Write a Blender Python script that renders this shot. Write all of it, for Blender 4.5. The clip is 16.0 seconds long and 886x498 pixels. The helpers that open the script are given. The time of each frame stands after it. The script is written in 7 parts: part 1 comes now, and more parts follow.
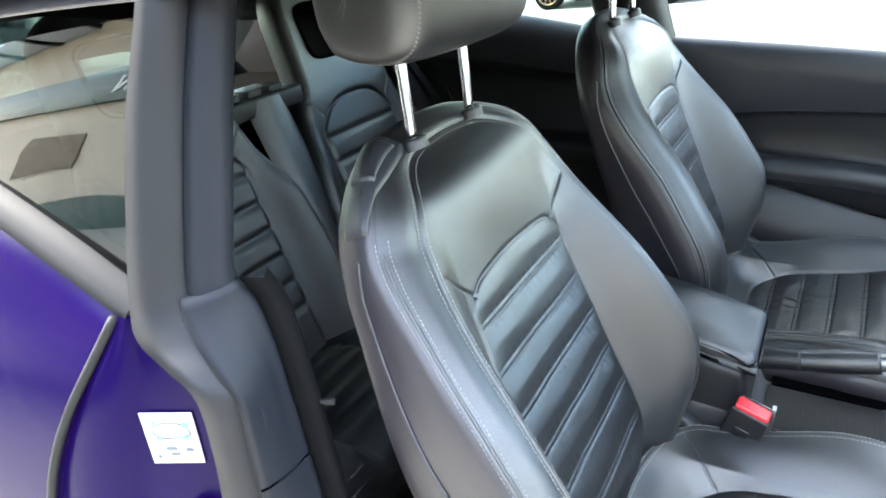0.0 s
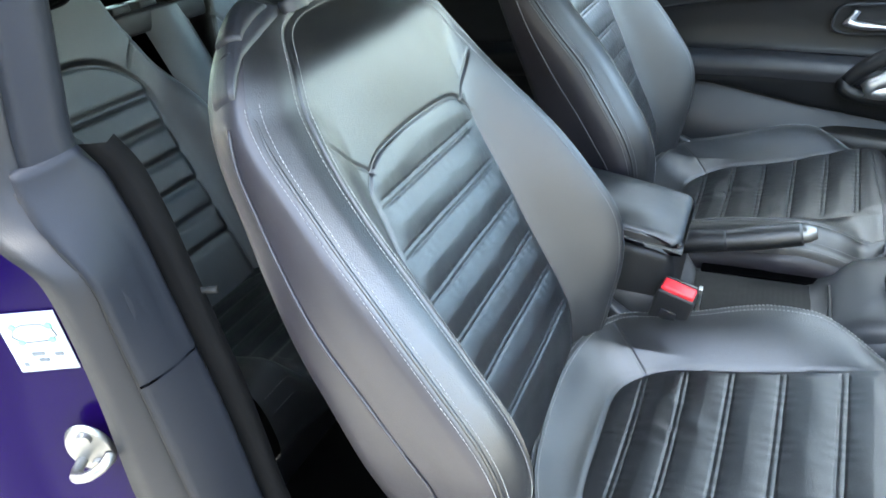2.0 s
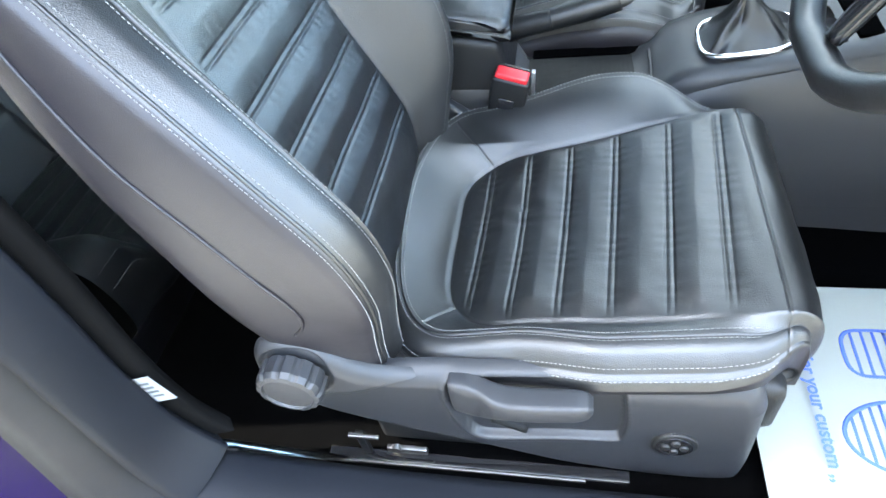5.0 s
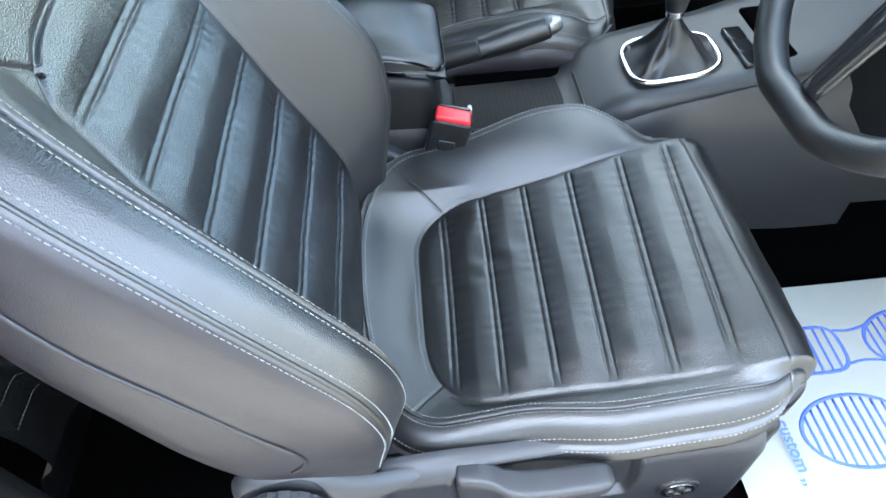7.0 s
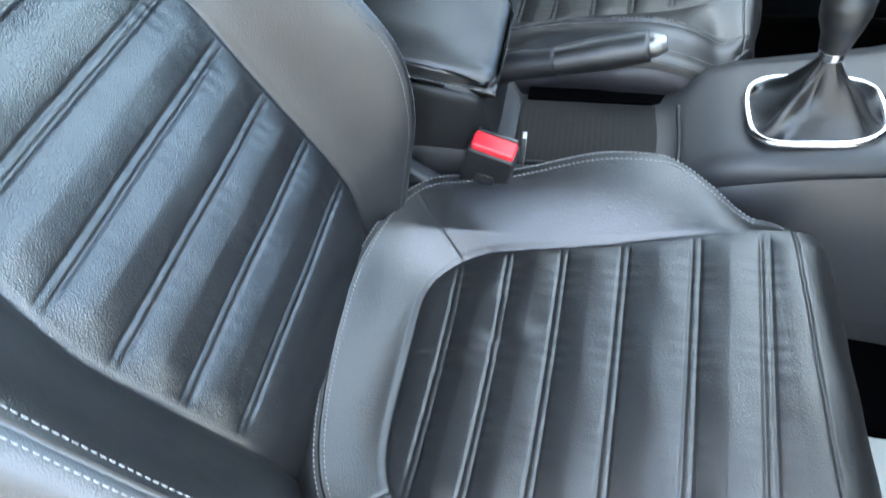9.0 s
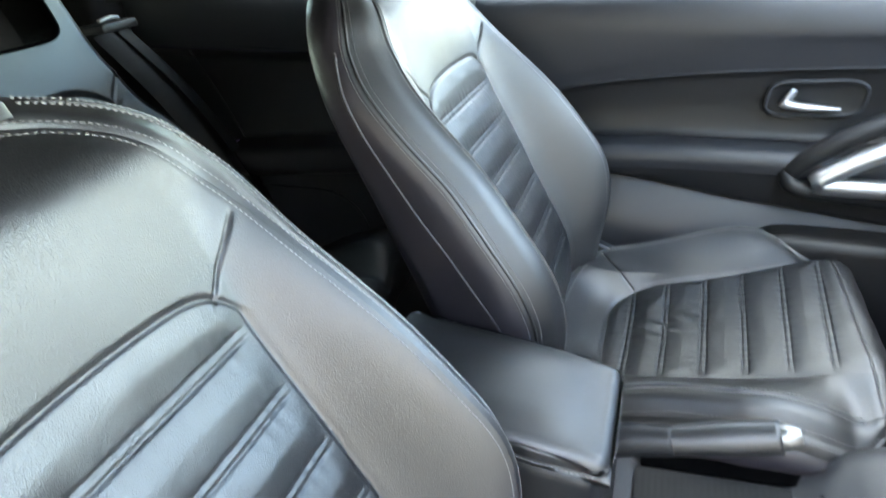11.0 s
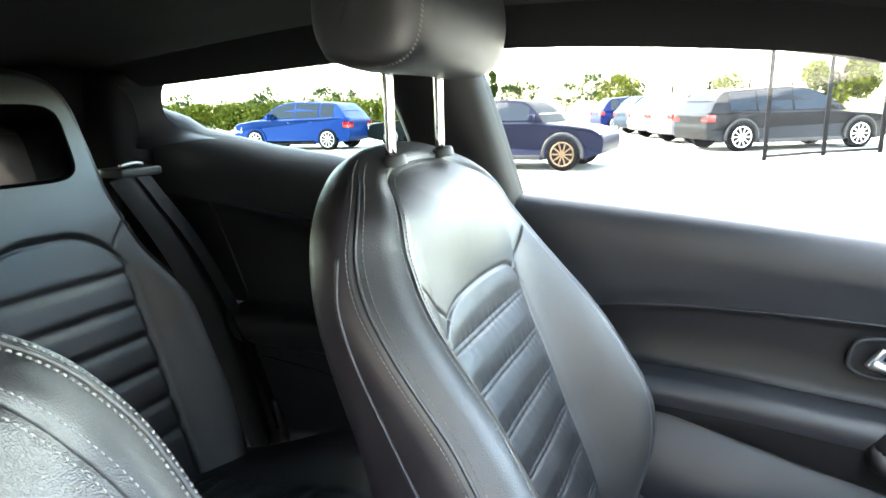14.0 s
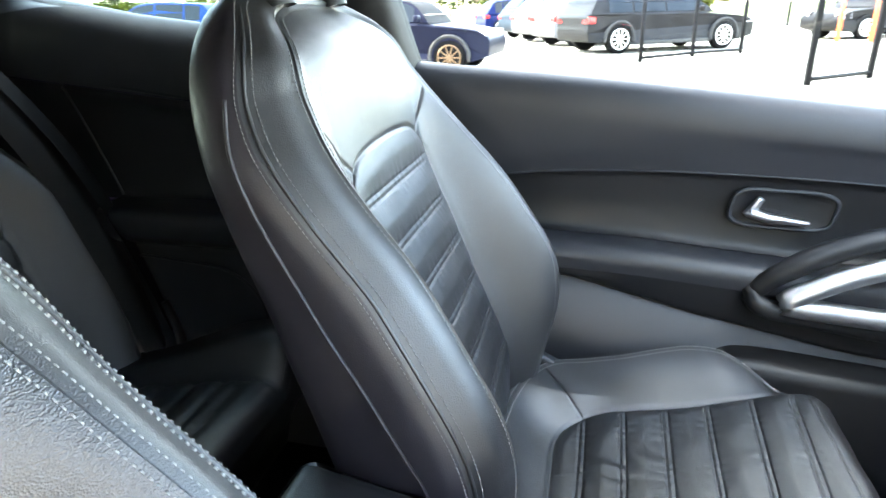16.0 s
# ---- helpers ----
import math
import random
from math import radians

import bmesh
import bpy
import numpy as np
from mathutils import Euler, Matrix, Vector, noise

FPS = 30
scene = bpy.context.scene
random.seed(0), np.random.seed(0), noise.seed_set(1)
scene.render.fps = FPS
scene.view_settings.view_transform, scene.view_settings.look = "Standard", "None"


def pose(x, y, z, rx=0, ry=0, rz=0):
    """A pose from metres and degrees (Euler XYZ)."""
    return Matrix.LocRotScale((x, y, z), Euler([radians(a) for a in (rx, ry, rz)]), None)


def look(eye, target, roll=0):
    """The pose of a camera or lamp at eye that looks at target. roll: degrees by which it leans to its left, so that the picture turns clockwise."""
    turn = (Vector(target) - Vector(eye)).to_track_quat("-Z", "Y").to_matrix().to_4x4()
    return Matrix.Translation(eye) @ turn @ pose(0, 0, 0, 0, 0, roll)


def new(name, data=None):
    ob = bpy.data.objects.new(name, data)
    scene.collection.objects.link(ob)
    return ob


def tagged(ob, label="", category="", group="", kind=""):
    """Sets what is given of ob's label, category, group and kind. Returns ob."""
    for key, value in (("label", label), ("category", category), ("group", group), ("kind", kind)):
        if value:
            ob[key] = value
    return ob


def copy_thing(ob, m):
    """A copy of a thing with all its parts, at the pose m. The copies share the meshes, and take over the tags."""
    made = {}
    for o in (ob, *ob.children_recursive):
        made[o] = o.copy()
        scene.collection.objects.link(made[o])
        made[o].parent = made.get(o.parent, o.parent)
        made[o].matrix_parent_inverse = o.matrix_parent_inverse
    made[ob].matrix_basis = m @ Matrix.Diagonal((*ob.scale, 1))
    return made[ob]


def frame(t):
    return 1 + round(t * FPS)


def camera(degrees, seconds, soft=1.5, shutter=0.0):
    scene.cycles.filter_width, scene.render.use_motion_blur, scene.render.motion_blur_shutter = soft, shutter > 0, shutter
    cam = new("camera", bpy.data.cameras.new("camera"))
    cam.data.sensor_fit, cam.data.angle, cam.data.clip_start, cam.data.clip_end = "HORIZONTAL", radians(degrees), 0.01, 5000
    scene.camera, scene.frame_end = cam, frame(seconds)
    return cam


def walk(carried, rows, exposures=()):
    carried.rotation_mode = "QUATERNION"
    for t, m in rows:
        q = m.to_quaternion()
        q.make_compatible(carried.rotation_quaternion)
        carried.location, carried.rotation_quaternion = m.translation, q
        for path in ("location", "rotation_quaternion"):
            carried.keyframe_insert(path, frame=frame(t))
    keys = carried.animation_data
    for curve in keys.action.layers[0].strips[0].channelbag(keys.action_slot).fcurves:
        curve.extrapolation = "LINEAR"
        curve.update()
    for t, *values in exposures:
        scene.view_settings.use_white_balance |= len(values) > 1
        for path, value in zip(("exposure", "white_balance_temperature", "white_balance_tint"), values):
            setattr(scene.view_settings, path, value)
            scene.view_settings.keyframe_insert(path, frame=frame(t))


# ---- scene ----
cam = camera(72.4, 16.0, shutter=0.35)
PATH = [
    (0, (0.01, 0.015, 1.299), (-0.997, 1.501, 0.417), -6.9),
    (0.5, (0.04, 0.024, 1.287), (-0.933, 1.563, 0.459), -7.0),
    (1, (0.042, 0.039, 1.256), (-0.884, 1.6, 0.417), -7.3),
    (1.5, (0.052, 0.048, 1.217), (-0.85, 1.563, 0.273), -8.1),
    (2, (0.058, 0.049, 1.188), (-0.812, 1.52, 0.15), -8.9),
    (2.5, (0.064, 0.047, 1.169), (-0.761, 1.481, 0.046), -9.4),
    (3, (0.064, 0.039, 1.153), (-0.701, 1.441, -0.051), -10.1),
    (3.5, (0.076, 0.036, 1.134), (-0.619, 1.405, -0.147), -10.9),
    (4, (0.088, 0.037, 1.124), (-0.529, 1.378, -0.225), -11.7),
    (4.5, (0.09, 0.038, 1.11), (-0.439, 1.358, -0.296), -12.3),
    (4.7, (0.091, 0.04, 1.106), (-0.404, 1.353, -0.318), -12.6),
    (6.8, (-0.061, 0.164, 1.142), (-0.049, 1.43, -0.406), -5.9),
    (7, (-0.059, 0.177, 1.147), (-0.044, 1.444, -0.401), -5.5),
    (7.5, (0.008, 0.226, 1.116), (-0.301, 1.431, -0.451), -10.9),
    (8, (0.077, 0.287, 1.07), (-0.279, 1.38, -0.566), -9.9),
    (8.2, (0.087, 0.308, 1.061), (-0.26, 1.378, -0.592), -9.2),
    (10.3, (0.04, 0.44, 1.133), (-0.508, 1.913, -0.105), -9.8),
    (10.5, (0.041, 0.447, 1.141), (-0.545, 1.968, -0.018), -9.6),
    (11, (0.031, 0.471, 1.159), (-0.679, 2.098, 0.237), -9.3),
    (11.5, (-0.006, 0.492, 1.181), (-0.804, 2.191, 0.493), -5.7),
    (12, (-0.027, 0.53, 1.184), (-0.851, 2.265, 0.627), -1.4),
    (12.5, (-0.032, 0.56, 1.198), (-0.86, 2.308, 0.687), -0.5),
    (13, (-0.028, 0.604, 1.188), (-0.837, 2.373, 0.722), -0.7),
    (13.5, (-0.031, 0.63, 1.194), (-0.832, 2.414, 0.776), -1.1),
    (14, (-0.026, 0.655, 1.188), (-0.83, 2.429, 0.739), -1.6),
    (14.5, (-0.014, 0.681, 1.161), (-0.797, 2.435, 0.612), -2.1),
    (15, (-0.012, 0.687, 1.14), (-0.749, 2.433, 0.515), -2.7),
    (15.5, (-0.012, 0.679, 1.127), (-0.675, 2.43, 0.439), -3.1),
    (16, (-0.05, 0.664, 1.114), (-0.501, 2.466, 0.383), -1.6),
]
EXPOSURES = [(0.0, 5.1, 7050, 8), (1.0, 5.1, 7050, 8), (2.5, 5.2, 6800, 5), (4.7, 5.2, 6750, 5), (6.8, 4.97, 6700, 5), (8.2, 5.05, 6700, 5), (10.3, 5.52, 7100, 8), (11.0, 5.6, 7350, 9), (12.0, 5.62, 7750, 10), (14.0, 5.62, 7600, 10), (16.0, 5.65, 7300, 10)]
walk(cam, [(t, look(eye, target, roll)) for t, eye, target, roll in PATH], EXPOSURES)

# ---- world and light ----
SUN_EL, SUN_AZ = 42.0, 186.0   # the sun stands behind the car
world = bpy.data.worlds.new("sky")
scene.world = world
world.use_nodes = True
wn = world.node_tree
sky = wn.nodes.new("ShaderNodeTexSky")
sky.sky_type, sky.sun_disc = "NISHITA", False
sky.sun_elevation, sky.sun_rotation = radians(SUN_EL), radians(90 - SUN_AZ)
sky.air_density, sky.dust_density, sky.ozone_density = 1.0, 0.8, 1.0
cl_co, cl_n, cl_r, cl_m = wn.nodes.new("ShaderNodeTexCoord"), wn.nodes.new("ShaderNodeTexNoise"), wn.nodes.new("ShaderNodeMapRange"), wn.nodes.new("ShaderNodeMix")
cl_s = wn.nodes.new("ShaderNodeVectorMath")
cl_s.operation = "MULTIPLY"
cl_s.inputs[1].default_value = (1.0, 1.0, 3.0)
cl_n.inputs["Scale"].default_value, cl_n.inputs["Detail"].default_value = 2.2, 7.0
cl_r.inputs[1].default_value, cl_r.inputs[2].default_value, cl_r.inputs[4].default_value = 0.46, 0.66, 0.80
cl_m.data_type = "RGBA"
cl_m.inputs[7].default_value = (7.0, 7.2, 7.6, 1)
wn.links.new(cl_co.outputs["Generated"], cl_s.inputs[0])
wn.links.new(cl_s.outputs[0], cl_n.inputs["Vector"])
wn.links.new(cl_n.outputs["Fac"], cl_r.inputs[0])
wn.links.new(cl_r.outputs[0], cl_m.inputs[0])
wn.links.new(sky.outputs[0], cl_m.inputs[6])
wn.links.new(cl_m.outputs[2], wn.nodes["Background"].inputs[0])
wn.nodes["Background"].inputs[1].default_value = 0.15
sun = new("sun", bpy.data.lights.new("sun", "SUN"))
sun.data.energy, sun.data.angle, sun.data.color = 1.1, radians(0.6), (1.0, 0.95, 0.87)
sd = Vector((math.cos(radians(SUN_AZ)) * math.cos(radians(SUN_EL)), math.sin(radians(SUN_AZ)) * math.cos(radians(SUN_EL)), math.sin(radians(SUN_EL))))
sun.matrix_world = look(sd * 40, (0, 0, 0))


# ---- materials ----
def material(name, colour, rough=0.5, metal=0.0, spec=0.5, vary=0.15, vscale=8.0, grain=0.0, gscale=800.0, kind="noise", coat=0.0, sheen=0.0, tint=None):
    m = bpy.data.materials.new(name)
    m.use_nodes = True
    nt = m.node_tree
    b = nt.nodes["Principled BSDF"]
    b.inputs["Roughness"].default_value, b.inputs["Metallic"].default_value = rough, metal
    b.inputs["Specular IOR Level"].default_value = spec
    b.inputs["Coat Weight"].default_value, b.inputs["Coat Roughness"].default_value = coat, 0.04
    b.inputs["Sheen Weight"].default_value = sheen
    co = nt.nodes.new("ShaderNodeTexCoord")
    n1 = nt.nodes.new("ShaderNodeTexNoise")
    n1.inputs["Scale"].default_value, n1.inputs["Detail"].default_value = vscale, 6.0
    nt.links.new(co.outputs["Object"], n1.inputs["Vector"])
    mix = nt.nodes.new("ShaderNodeMix")
    mix.data_type = "RGBA"
    c2 = tint or tuple(min(1.0, c * (1 + 1.6 * vary)) for c in colour)
    mix.inputs[6].default_value = (*[c * (1 - vary) for c in colour], 1)
    mix.inputs[7].default_value = (*c2, 1)
    nt.links.new(n1.outputs["Fac"], mix.inputs[0])
    nt.links.new(mix.outputs[2], b.inputs["Base Color"])
    mr = nt.nodes.new("ShaderNodeMapRange")
    mr.inputs[3].default_value, mr.inputs[4].default_value = max(0.0, rough * (1 - 0.7 * vary)), min(1.0, rough * (1 + 0.7 * vary))
    n2 = nt.nodes.new("ShaderNodeTexNoise")
    n2.inputs["Scale"].default_value, n2.inputs["Detail"].default_value = vscale * 5, 4.0
    nt.links.new(co.outputs["Object"], n2.inputs["Vector"])
    nt.links.new(n2.outputs["Fac"], mr.inputs[0])
    nt.links.new(mr.outputs[0], b.inputs["Roughness"])
    if grain:
        if kind == "cells":
            g = nt.nodes.new("ShaderNodeTexVoronoi")
            g.inputs["Scale"].default_value = gscale
            out = g.outputs["Distance"]
        else:
            g = nt.nodes.new("ShaderNodeTexNoise")
            g.inputs["Scale"].default_value, g.inputs["Detail"].default_value = gscale, 3.0
            out = g.outputs["Fac"]
        nt.links.new(co.outputs["Object"], g.inputs["Vector"])
        bump = nt.nodes.new("ShaderNodeBump")
        bump.inputs["Strength"].default_value, bump.inputs["Distance"].default_value = grain, 0.001
        nt.links.new(out, bump.inputs["Height"])
        if kind == "cells":
            # soft creases of worn hide under the fine grain
            w = nt.nodes.new("ShaderNodeTexNoise")
            w.inputs["Scale"].default_value, w.inputs["Detail"].default_value, w.inputs["Distortion"].default_value = 34.0, 4.0, 0.6
            nt.links.new(co.outputs["Object"], w.inputs["Vector"])
            b2 = nt.nodes.new("ShaderNodeBump")
            b2.inputs["Strength"].default_value, b2.inputs["Distance"].default_value = 0.09, 0.004
            nt.links.new(w.outputs["Fac"], b2.inputs["Height"])
            nt.links.new(b2.outputs["Normal"], bump.inputs["Normal"])
        nt.links.new(bump.outputs["Normal"], b.inputs["Normal"])
    return m


def glass(name, tint=(0.96, 0.98, 0.97), gloss=1.0):
    """A thin pane: lets light straight through, mirrors more at a glance."""
    m = bpy.data.materials.new(name)
    m.use_nodes = True
    nt = m.node_tree
    nt.nodes.remove(nt.nodes["Principled BSDF"])
    t, g, f, x = nt.nodes.new("ShaderNodeBsdfTransparent"), nt.nodes.new("ShaderNodeBsdfGlossy"), nt.nodes.new("ShaderNodeLayerWeight"), nt.nodes.new("ShaderNodeMixShader")
    p, q = nt.nodes.new("ShaderNodeMath"), nt.nodes.new("ShaderNodeMath")
    p.operation, q.operation = "POWER", "MULTIPLY_ADD"
    p.inputs[1].default_value, q.inputs[1].default_value, q.inputs[2].default_value = 5.0, 0.9, 0.045
    t.inputs["Color"].default_value = (*tint, 1)
    g.inputs["Roughness"].default_value = 0.005
    g.inputs["Color"].default_value = (gloss, gloss, gloss, 1)
    f.inputs["Blend"].default_value = 0.5
    nt.links.new(f.outputs["Facing"], p.inputs[0])
    nt.links.new(p.outputs[0], q.inputs[0])
    nt.links.new(q.outputs[0], x.inputs[0])
    nt.links.new(t.outputs[0], x.inputs[1])
    nt.links.new(g.outputs[0], x.inputs[2])
    nt.links.new(x.outputs[0], nt.nodes["Material Output"].inputs["Surface"])
    return m


LEATHER = material("black_leather", (0.0030, 0.0033, 0.0036), 0.37, spec=1.0, vary=0.25, vscale=11, grain=0.34, gscale=800, kind="cells")
LEATHER_PLAIN = material("smooth_black_leather", (0.0038, 0.0040, 0.0044), 0.42, spec=0.9, vary=0.2, vscale=9, grain=0.24, gscale=800, kind="cells")
VINYL = material("grey_black_vinyl", (0.0128, 0.0112, 0.0140), 0.42, spec=0.45, vary=0.15, vscale=9, grain=0.14, gscale=800, kind="cells")
THREAD = material("pale_grey_thread", (0.16, 0.16, 0.155), 0.7, vary=0.1, vscale=60)
PLASTIC = material("textured_black_plastic", (0.008, 0.0081, 0.0086), 0.46, spec=0.35, vary=0.12, vscale=14, grain=0.28, gscale=1000)
SOFT = material("soft_touch_charcoal", (0.0075, 0.0079, 0.0088), 0.47, spec=0.32, vary=0.12, vscale=10, grain=0.25, gscale=900)
# soft charcoal with less sheen and more blue: shade and skylight put in
PILLAR = material("shaded_charcoal_plastic", (0.0072, 0.0083, 0.0112), 0.45, spec=0.12, vary=0.12, vscale=10, grain=0.3, gscale=1100)
SEAL = material("grey_seal_rubber", (0.0085, 0.0090, 0.0108), 0.5, spec=0.18, vary=0.12, vscale=12, grain=0.2, gscale=900)
GREYTRIM = material("slate_grey_trim", (0.017, 0.0182, 0.0208), 0.48, spec=0.38, vary=0.10, vscale=10, grain=0.3, gscale=1300)
PIANO = material("gloss_black_plastic", (0.012, 0.012, 0.013), 0.12, vary=0.1, vscale=12)
RUBBER = material("black_rubber", (0.007, 0.007, 0.007), 0.65, spec=0.2, vary=0.15, vscale=20)
# darker than real carpet: footwell and tail shade is put into the colour
CARPET = material("shaded_black_carpet", (0.0008, 0.0008, 0.0009), 0.95, spec=0.01, vary=0.35, vscale=40, grain=1.0, gscale=900)
HEADLINE = material("black_headlining", (0.0045, 0.0045, 0.005), 0.95, spec=0.1, vary=0.15, vscale=30, grain=0.5, gscale=1200)
CHROME = material("brushed_chrome", (0.75, 0.75, 0.76), 0.16, metal=1.0, vary=0.15, vscale=30)
SATIN = material("satin_silver", (0.50, 0.51, 0.52), 0.42, metal=1.0, vary=0.15, vscale=20)
STEEL = material("zinc_steel", (0.22, 0.217, 0.21), 0.45, metal=1.0, vary=0.3, vscale=30)
PURPLE = material("metallic_purple_paint", (0.0036, 0.0006, 0.0230), 0.22, metal=0.1, spec=0.05, vary=0.2, vscale=900, coat=0.0)
MOULDING = material("dull_grey_moulding", (0.013, 0.0135, 0.0145), 0.65, spec=0.06, vary=0.1, vscale=20)
CONSOLE = material("satin_grey_console", (0.025, 0.0257, 0.0272), 0.42, spec=0.5, vary=0.1, vscale=10, grain=0.25, gscale=1200)
SEATTRIM = material("grained_seat_plastic", (0.0165, 0.0172, 0.0200), 0.44, spec=0.45, vary=0.15, vscale=14, grain=0.28, gscale=900)
RED = material("red_plastic", (0.62, 0.020, 0.030), 0.35, vary=0.08, vscale=20)
PAPER = material("white_paper", (0.22, 0.232, 0.215), 0.8, vary=0.06, vscale=9, grain=0.3, gscale=300)
BLUEINK = material("blue_print", (0.045, 0.10, 0.42), 0.7, vary=0.1, vscale=50)
LABEL = material("white_label", (0.26, 0.275, 0.29), 0.45, vary=0.04, vscale=20)
INK = material("dark_print", (0.06, 0.07, 0.08), 0.6, vary=0.1, vscale=50)
GREENINK = material("green_print", (0.10, 0.40, 0.20), 0.6, vary=0.1, vscale=50)
GLASS = glass("clear_glass", (0.56, 0.60, 0.58))
SIDE = glass("lightly_tinted_glass", (0.44, 0.47, 0.46))
PRIVACY = glass("grey_green_glass", (0.28, 0.35, 0.335))
WEBBING = material("black_webbing", (0.0026, 0.0026, 0.0028), 0.85, spec=0.05, vary=0.2, vscale=30, grain=0.4, gscale=700)
# brighter copy of the soft charcoal: window light is put into the colour
LITTRIM = material("lit_charcoal_trim", (0.0185, 0.0195, 0.0225), 0.45, spec=0.42, vary=0.12, vscale=10, grain=0.25, gscale=900)
REARGLASS = glass("green_tinted_glass", (0.30, 0.37, 0.35))
TINT = glass("dark_tinted_glass", (0.10, 0.13, 0.12))


# ---- building helpers ----
def data(name, verts, faces, mat, smooth=True):
    me = bpy.data.meshes.new(name)
    me.from_pydata([tuple(map(float, v)) for v in verts], [], [tuple(int(i) for i in f) for f in faces])
    me.materials.append(mat)
    if smooth:
        me.polygons.foreach_set("use_smooth", [True] * len(me.polygons))
    me.update()
    return me


def world_of(ob):
    m = ob.matrix_basis.copy()
    return world_of(ob.parent) @ ob.matrix_parent_inverse @ m if ob.parent else m


def thing(name, at, label, category, group="", kind=""):
    e = new(name)
    e.location = at
    return tagged(e, label, category, group, kind)


def hang(ob, parent):
    ob.parent = parent
    ob.matrix_parent_inverse = world_of(parent).inverted()
    return ob


def mpart(name, verts, faces, mat, parent=None, label="", smooth=True):
    """A mesh in world places, as a part under parent."""
    ob = new(name, data(name, verts, faces, mat, smooth))
    if label:
        ob["label"] = label
    return hang(ob, parent) if parent else ob


def bpart(name, bm, mat, parent=None, label="", smooth=False, bevel=0.0, seg=2):
    if bevel:
        bmesh.ops.bevel(bm, geom=list(bm.edges), offset=bevel, segments=seg, affect="EDGES", profile=0.6)
    bmesh.ops.recalc_face_normals(bm, faces=bm.faces)
    me = bpy.data.meshes.new(name)
    bm.to_mesh(me)
    bm.free()
    me.materials.append(mat)
    if smooth or bevel:
        me.polygons.foreach_set("use_smooth", [True] * len(me.polygons))
    ob = new(name, me)
    if label:
        ob["label"] = label
    return hang(ob, parent) if parent else ob


def box(a, b, m=None):
    bm = bmesh.new()
    bmesh.ops.create_cube(bm, size=1, matrix=Matrix.Translation([(p + q) / 2 for p, q in zip(a, b)]) @ Matrix.Diagonal((*[abs(q - p) for p, q in zip(a, b)], 1)))
    if m is not None:
        bm.transform(m)
    return bm


def boxpart(name, a, b, mat, parent=None, label="", bevel=0.004, m=None, seg=2):
    return bpart(name, box(a, b, m), mat, parent, label, bevel=bevel, seg=seg)


def smooth_curve(pts, n):
    """n points on a smooth curve through pts, at even steps of length."""
    p = np.array(pts, float)
    out = []
    for i in range(len(p) - 1):
        p0, p1, p2, p3 = p[max(i - 1, 0)], p[i], p[i + 1], p[min(i + 2, len(p) - 1)]
        for t in np.linspace(0, 1, 24, endpoint=False):
            out.append(0.5 * (2 * p1 + (p2 - p0) * t + (2 * p0 - 5 * p1 + 4 * p2 - p3) * t * t + (3 * p1 - p0 - 3 * p2 + p3) * t ** 3))
    out.append(p[-1])
    out = np.array(out)
    l = np.concatenate([[0], np.cumsum(np.linalg.norm(np.diff(out, axis=0), axis=1))])
    q = np.linspace(0, l[-1], n)
    return np.stack([np.interp(q, l, out[:, k]) for k in range(out.shape[1])], 1)


def grid_faces(nu, nv, mask=None, close=False):
    f = []
    for i in range(nu - (0 if close else 1)):
        for j in range(nv - 1):
            if mask is None or mask[i, j]:
                i2 = (i + 1) % nu
                f.append((i * nv + j, i2 * nv + j, i2 * nv + j + 1, i * nv + j + 1))
    return f


def sheet(name, P, mat, parent, label="", mask=None, smooth=True):
    """A part from a grid P[nu, nv, 3]; mask picks its faces."""
    nu, nv = P.shape[:2]
    V = P.reshape(-1, 3)
    F = grid_faces(nu, nv, mask)
    used = sorted({i for f in F for i in f})
    at = {u: k for k, u in enumerate(used)}
    ob = mpart(name, V[used], [tuple(at[i] for i in f) for f in F], mat, parent, label, smooth)
    if mask is not None and smooth:
        # shade each piece as one skin with its neighbours
        ob.data.normals_split_custom_set_from_vertices([tuple(v) for v in normals(P).reshape(-1, 3)[used]])
    return ob


def tube(name, pts, r, mat, parent=None, label="", sides=10, n=None, closed=False, squash=1.0):
    p = smooth_curve(pts, n or max(8, 4 * len(pts))) if not closed else np.array(pts, float)
    if np.isscalar(r):
        r = [r] * len(p)
    else:
        r = np.interp(np.linspace(0, 1, len(p)), np.linspace(0, 1, len(r)), r)
    V, up = [], Vector((0.12, 0.2, 1)).normalized()
    for i, c in enumerate(p):
        a, b = p[(i - 1) % len(p)] if closed else p[max(i - 1, 0)], p[(i + 1) % len(p)] if closed else p[min(i + 1, len(p) - 1)]
        d = Vector(b - a).normalized()
        s = d.cross(up)
        s = s.normalized() if s.length > 1e-4 else Vector((1, 0, 0))
        u = s.cross(d)
        for k in range(sides):
            w = 2 * math.pi * k / sides
            V.append(Vector(c) + (s * math.cos(w) + u * math.sin(w) * squash) * r[i])
    F = []
    n = len(p)
    for i in range(n if closed else n - 1):
        for k in range(sides):
            F.append((i * sides + k, i * sides + (k + 1) % sides, ((i + 1) % n) * sides + (k + 1) % sides, ((i + 1) % n) * sides + k))
    if not closed:
        F += [tuple(range(sides))[::-1], tuple((n - 1) * sides + k for k in range(sides))]
    return mpart(name, V, F, mat, parent, label)


def disc(r, h, m, sides=32, r2=None):
    bm = bmesh.new()
    bmesh.ops.create_cone(bm, cap_ends=True, segments=sides, radius1=r, radius2=r if r2 is None else r2, depth=h, matrix=m)
    return bm


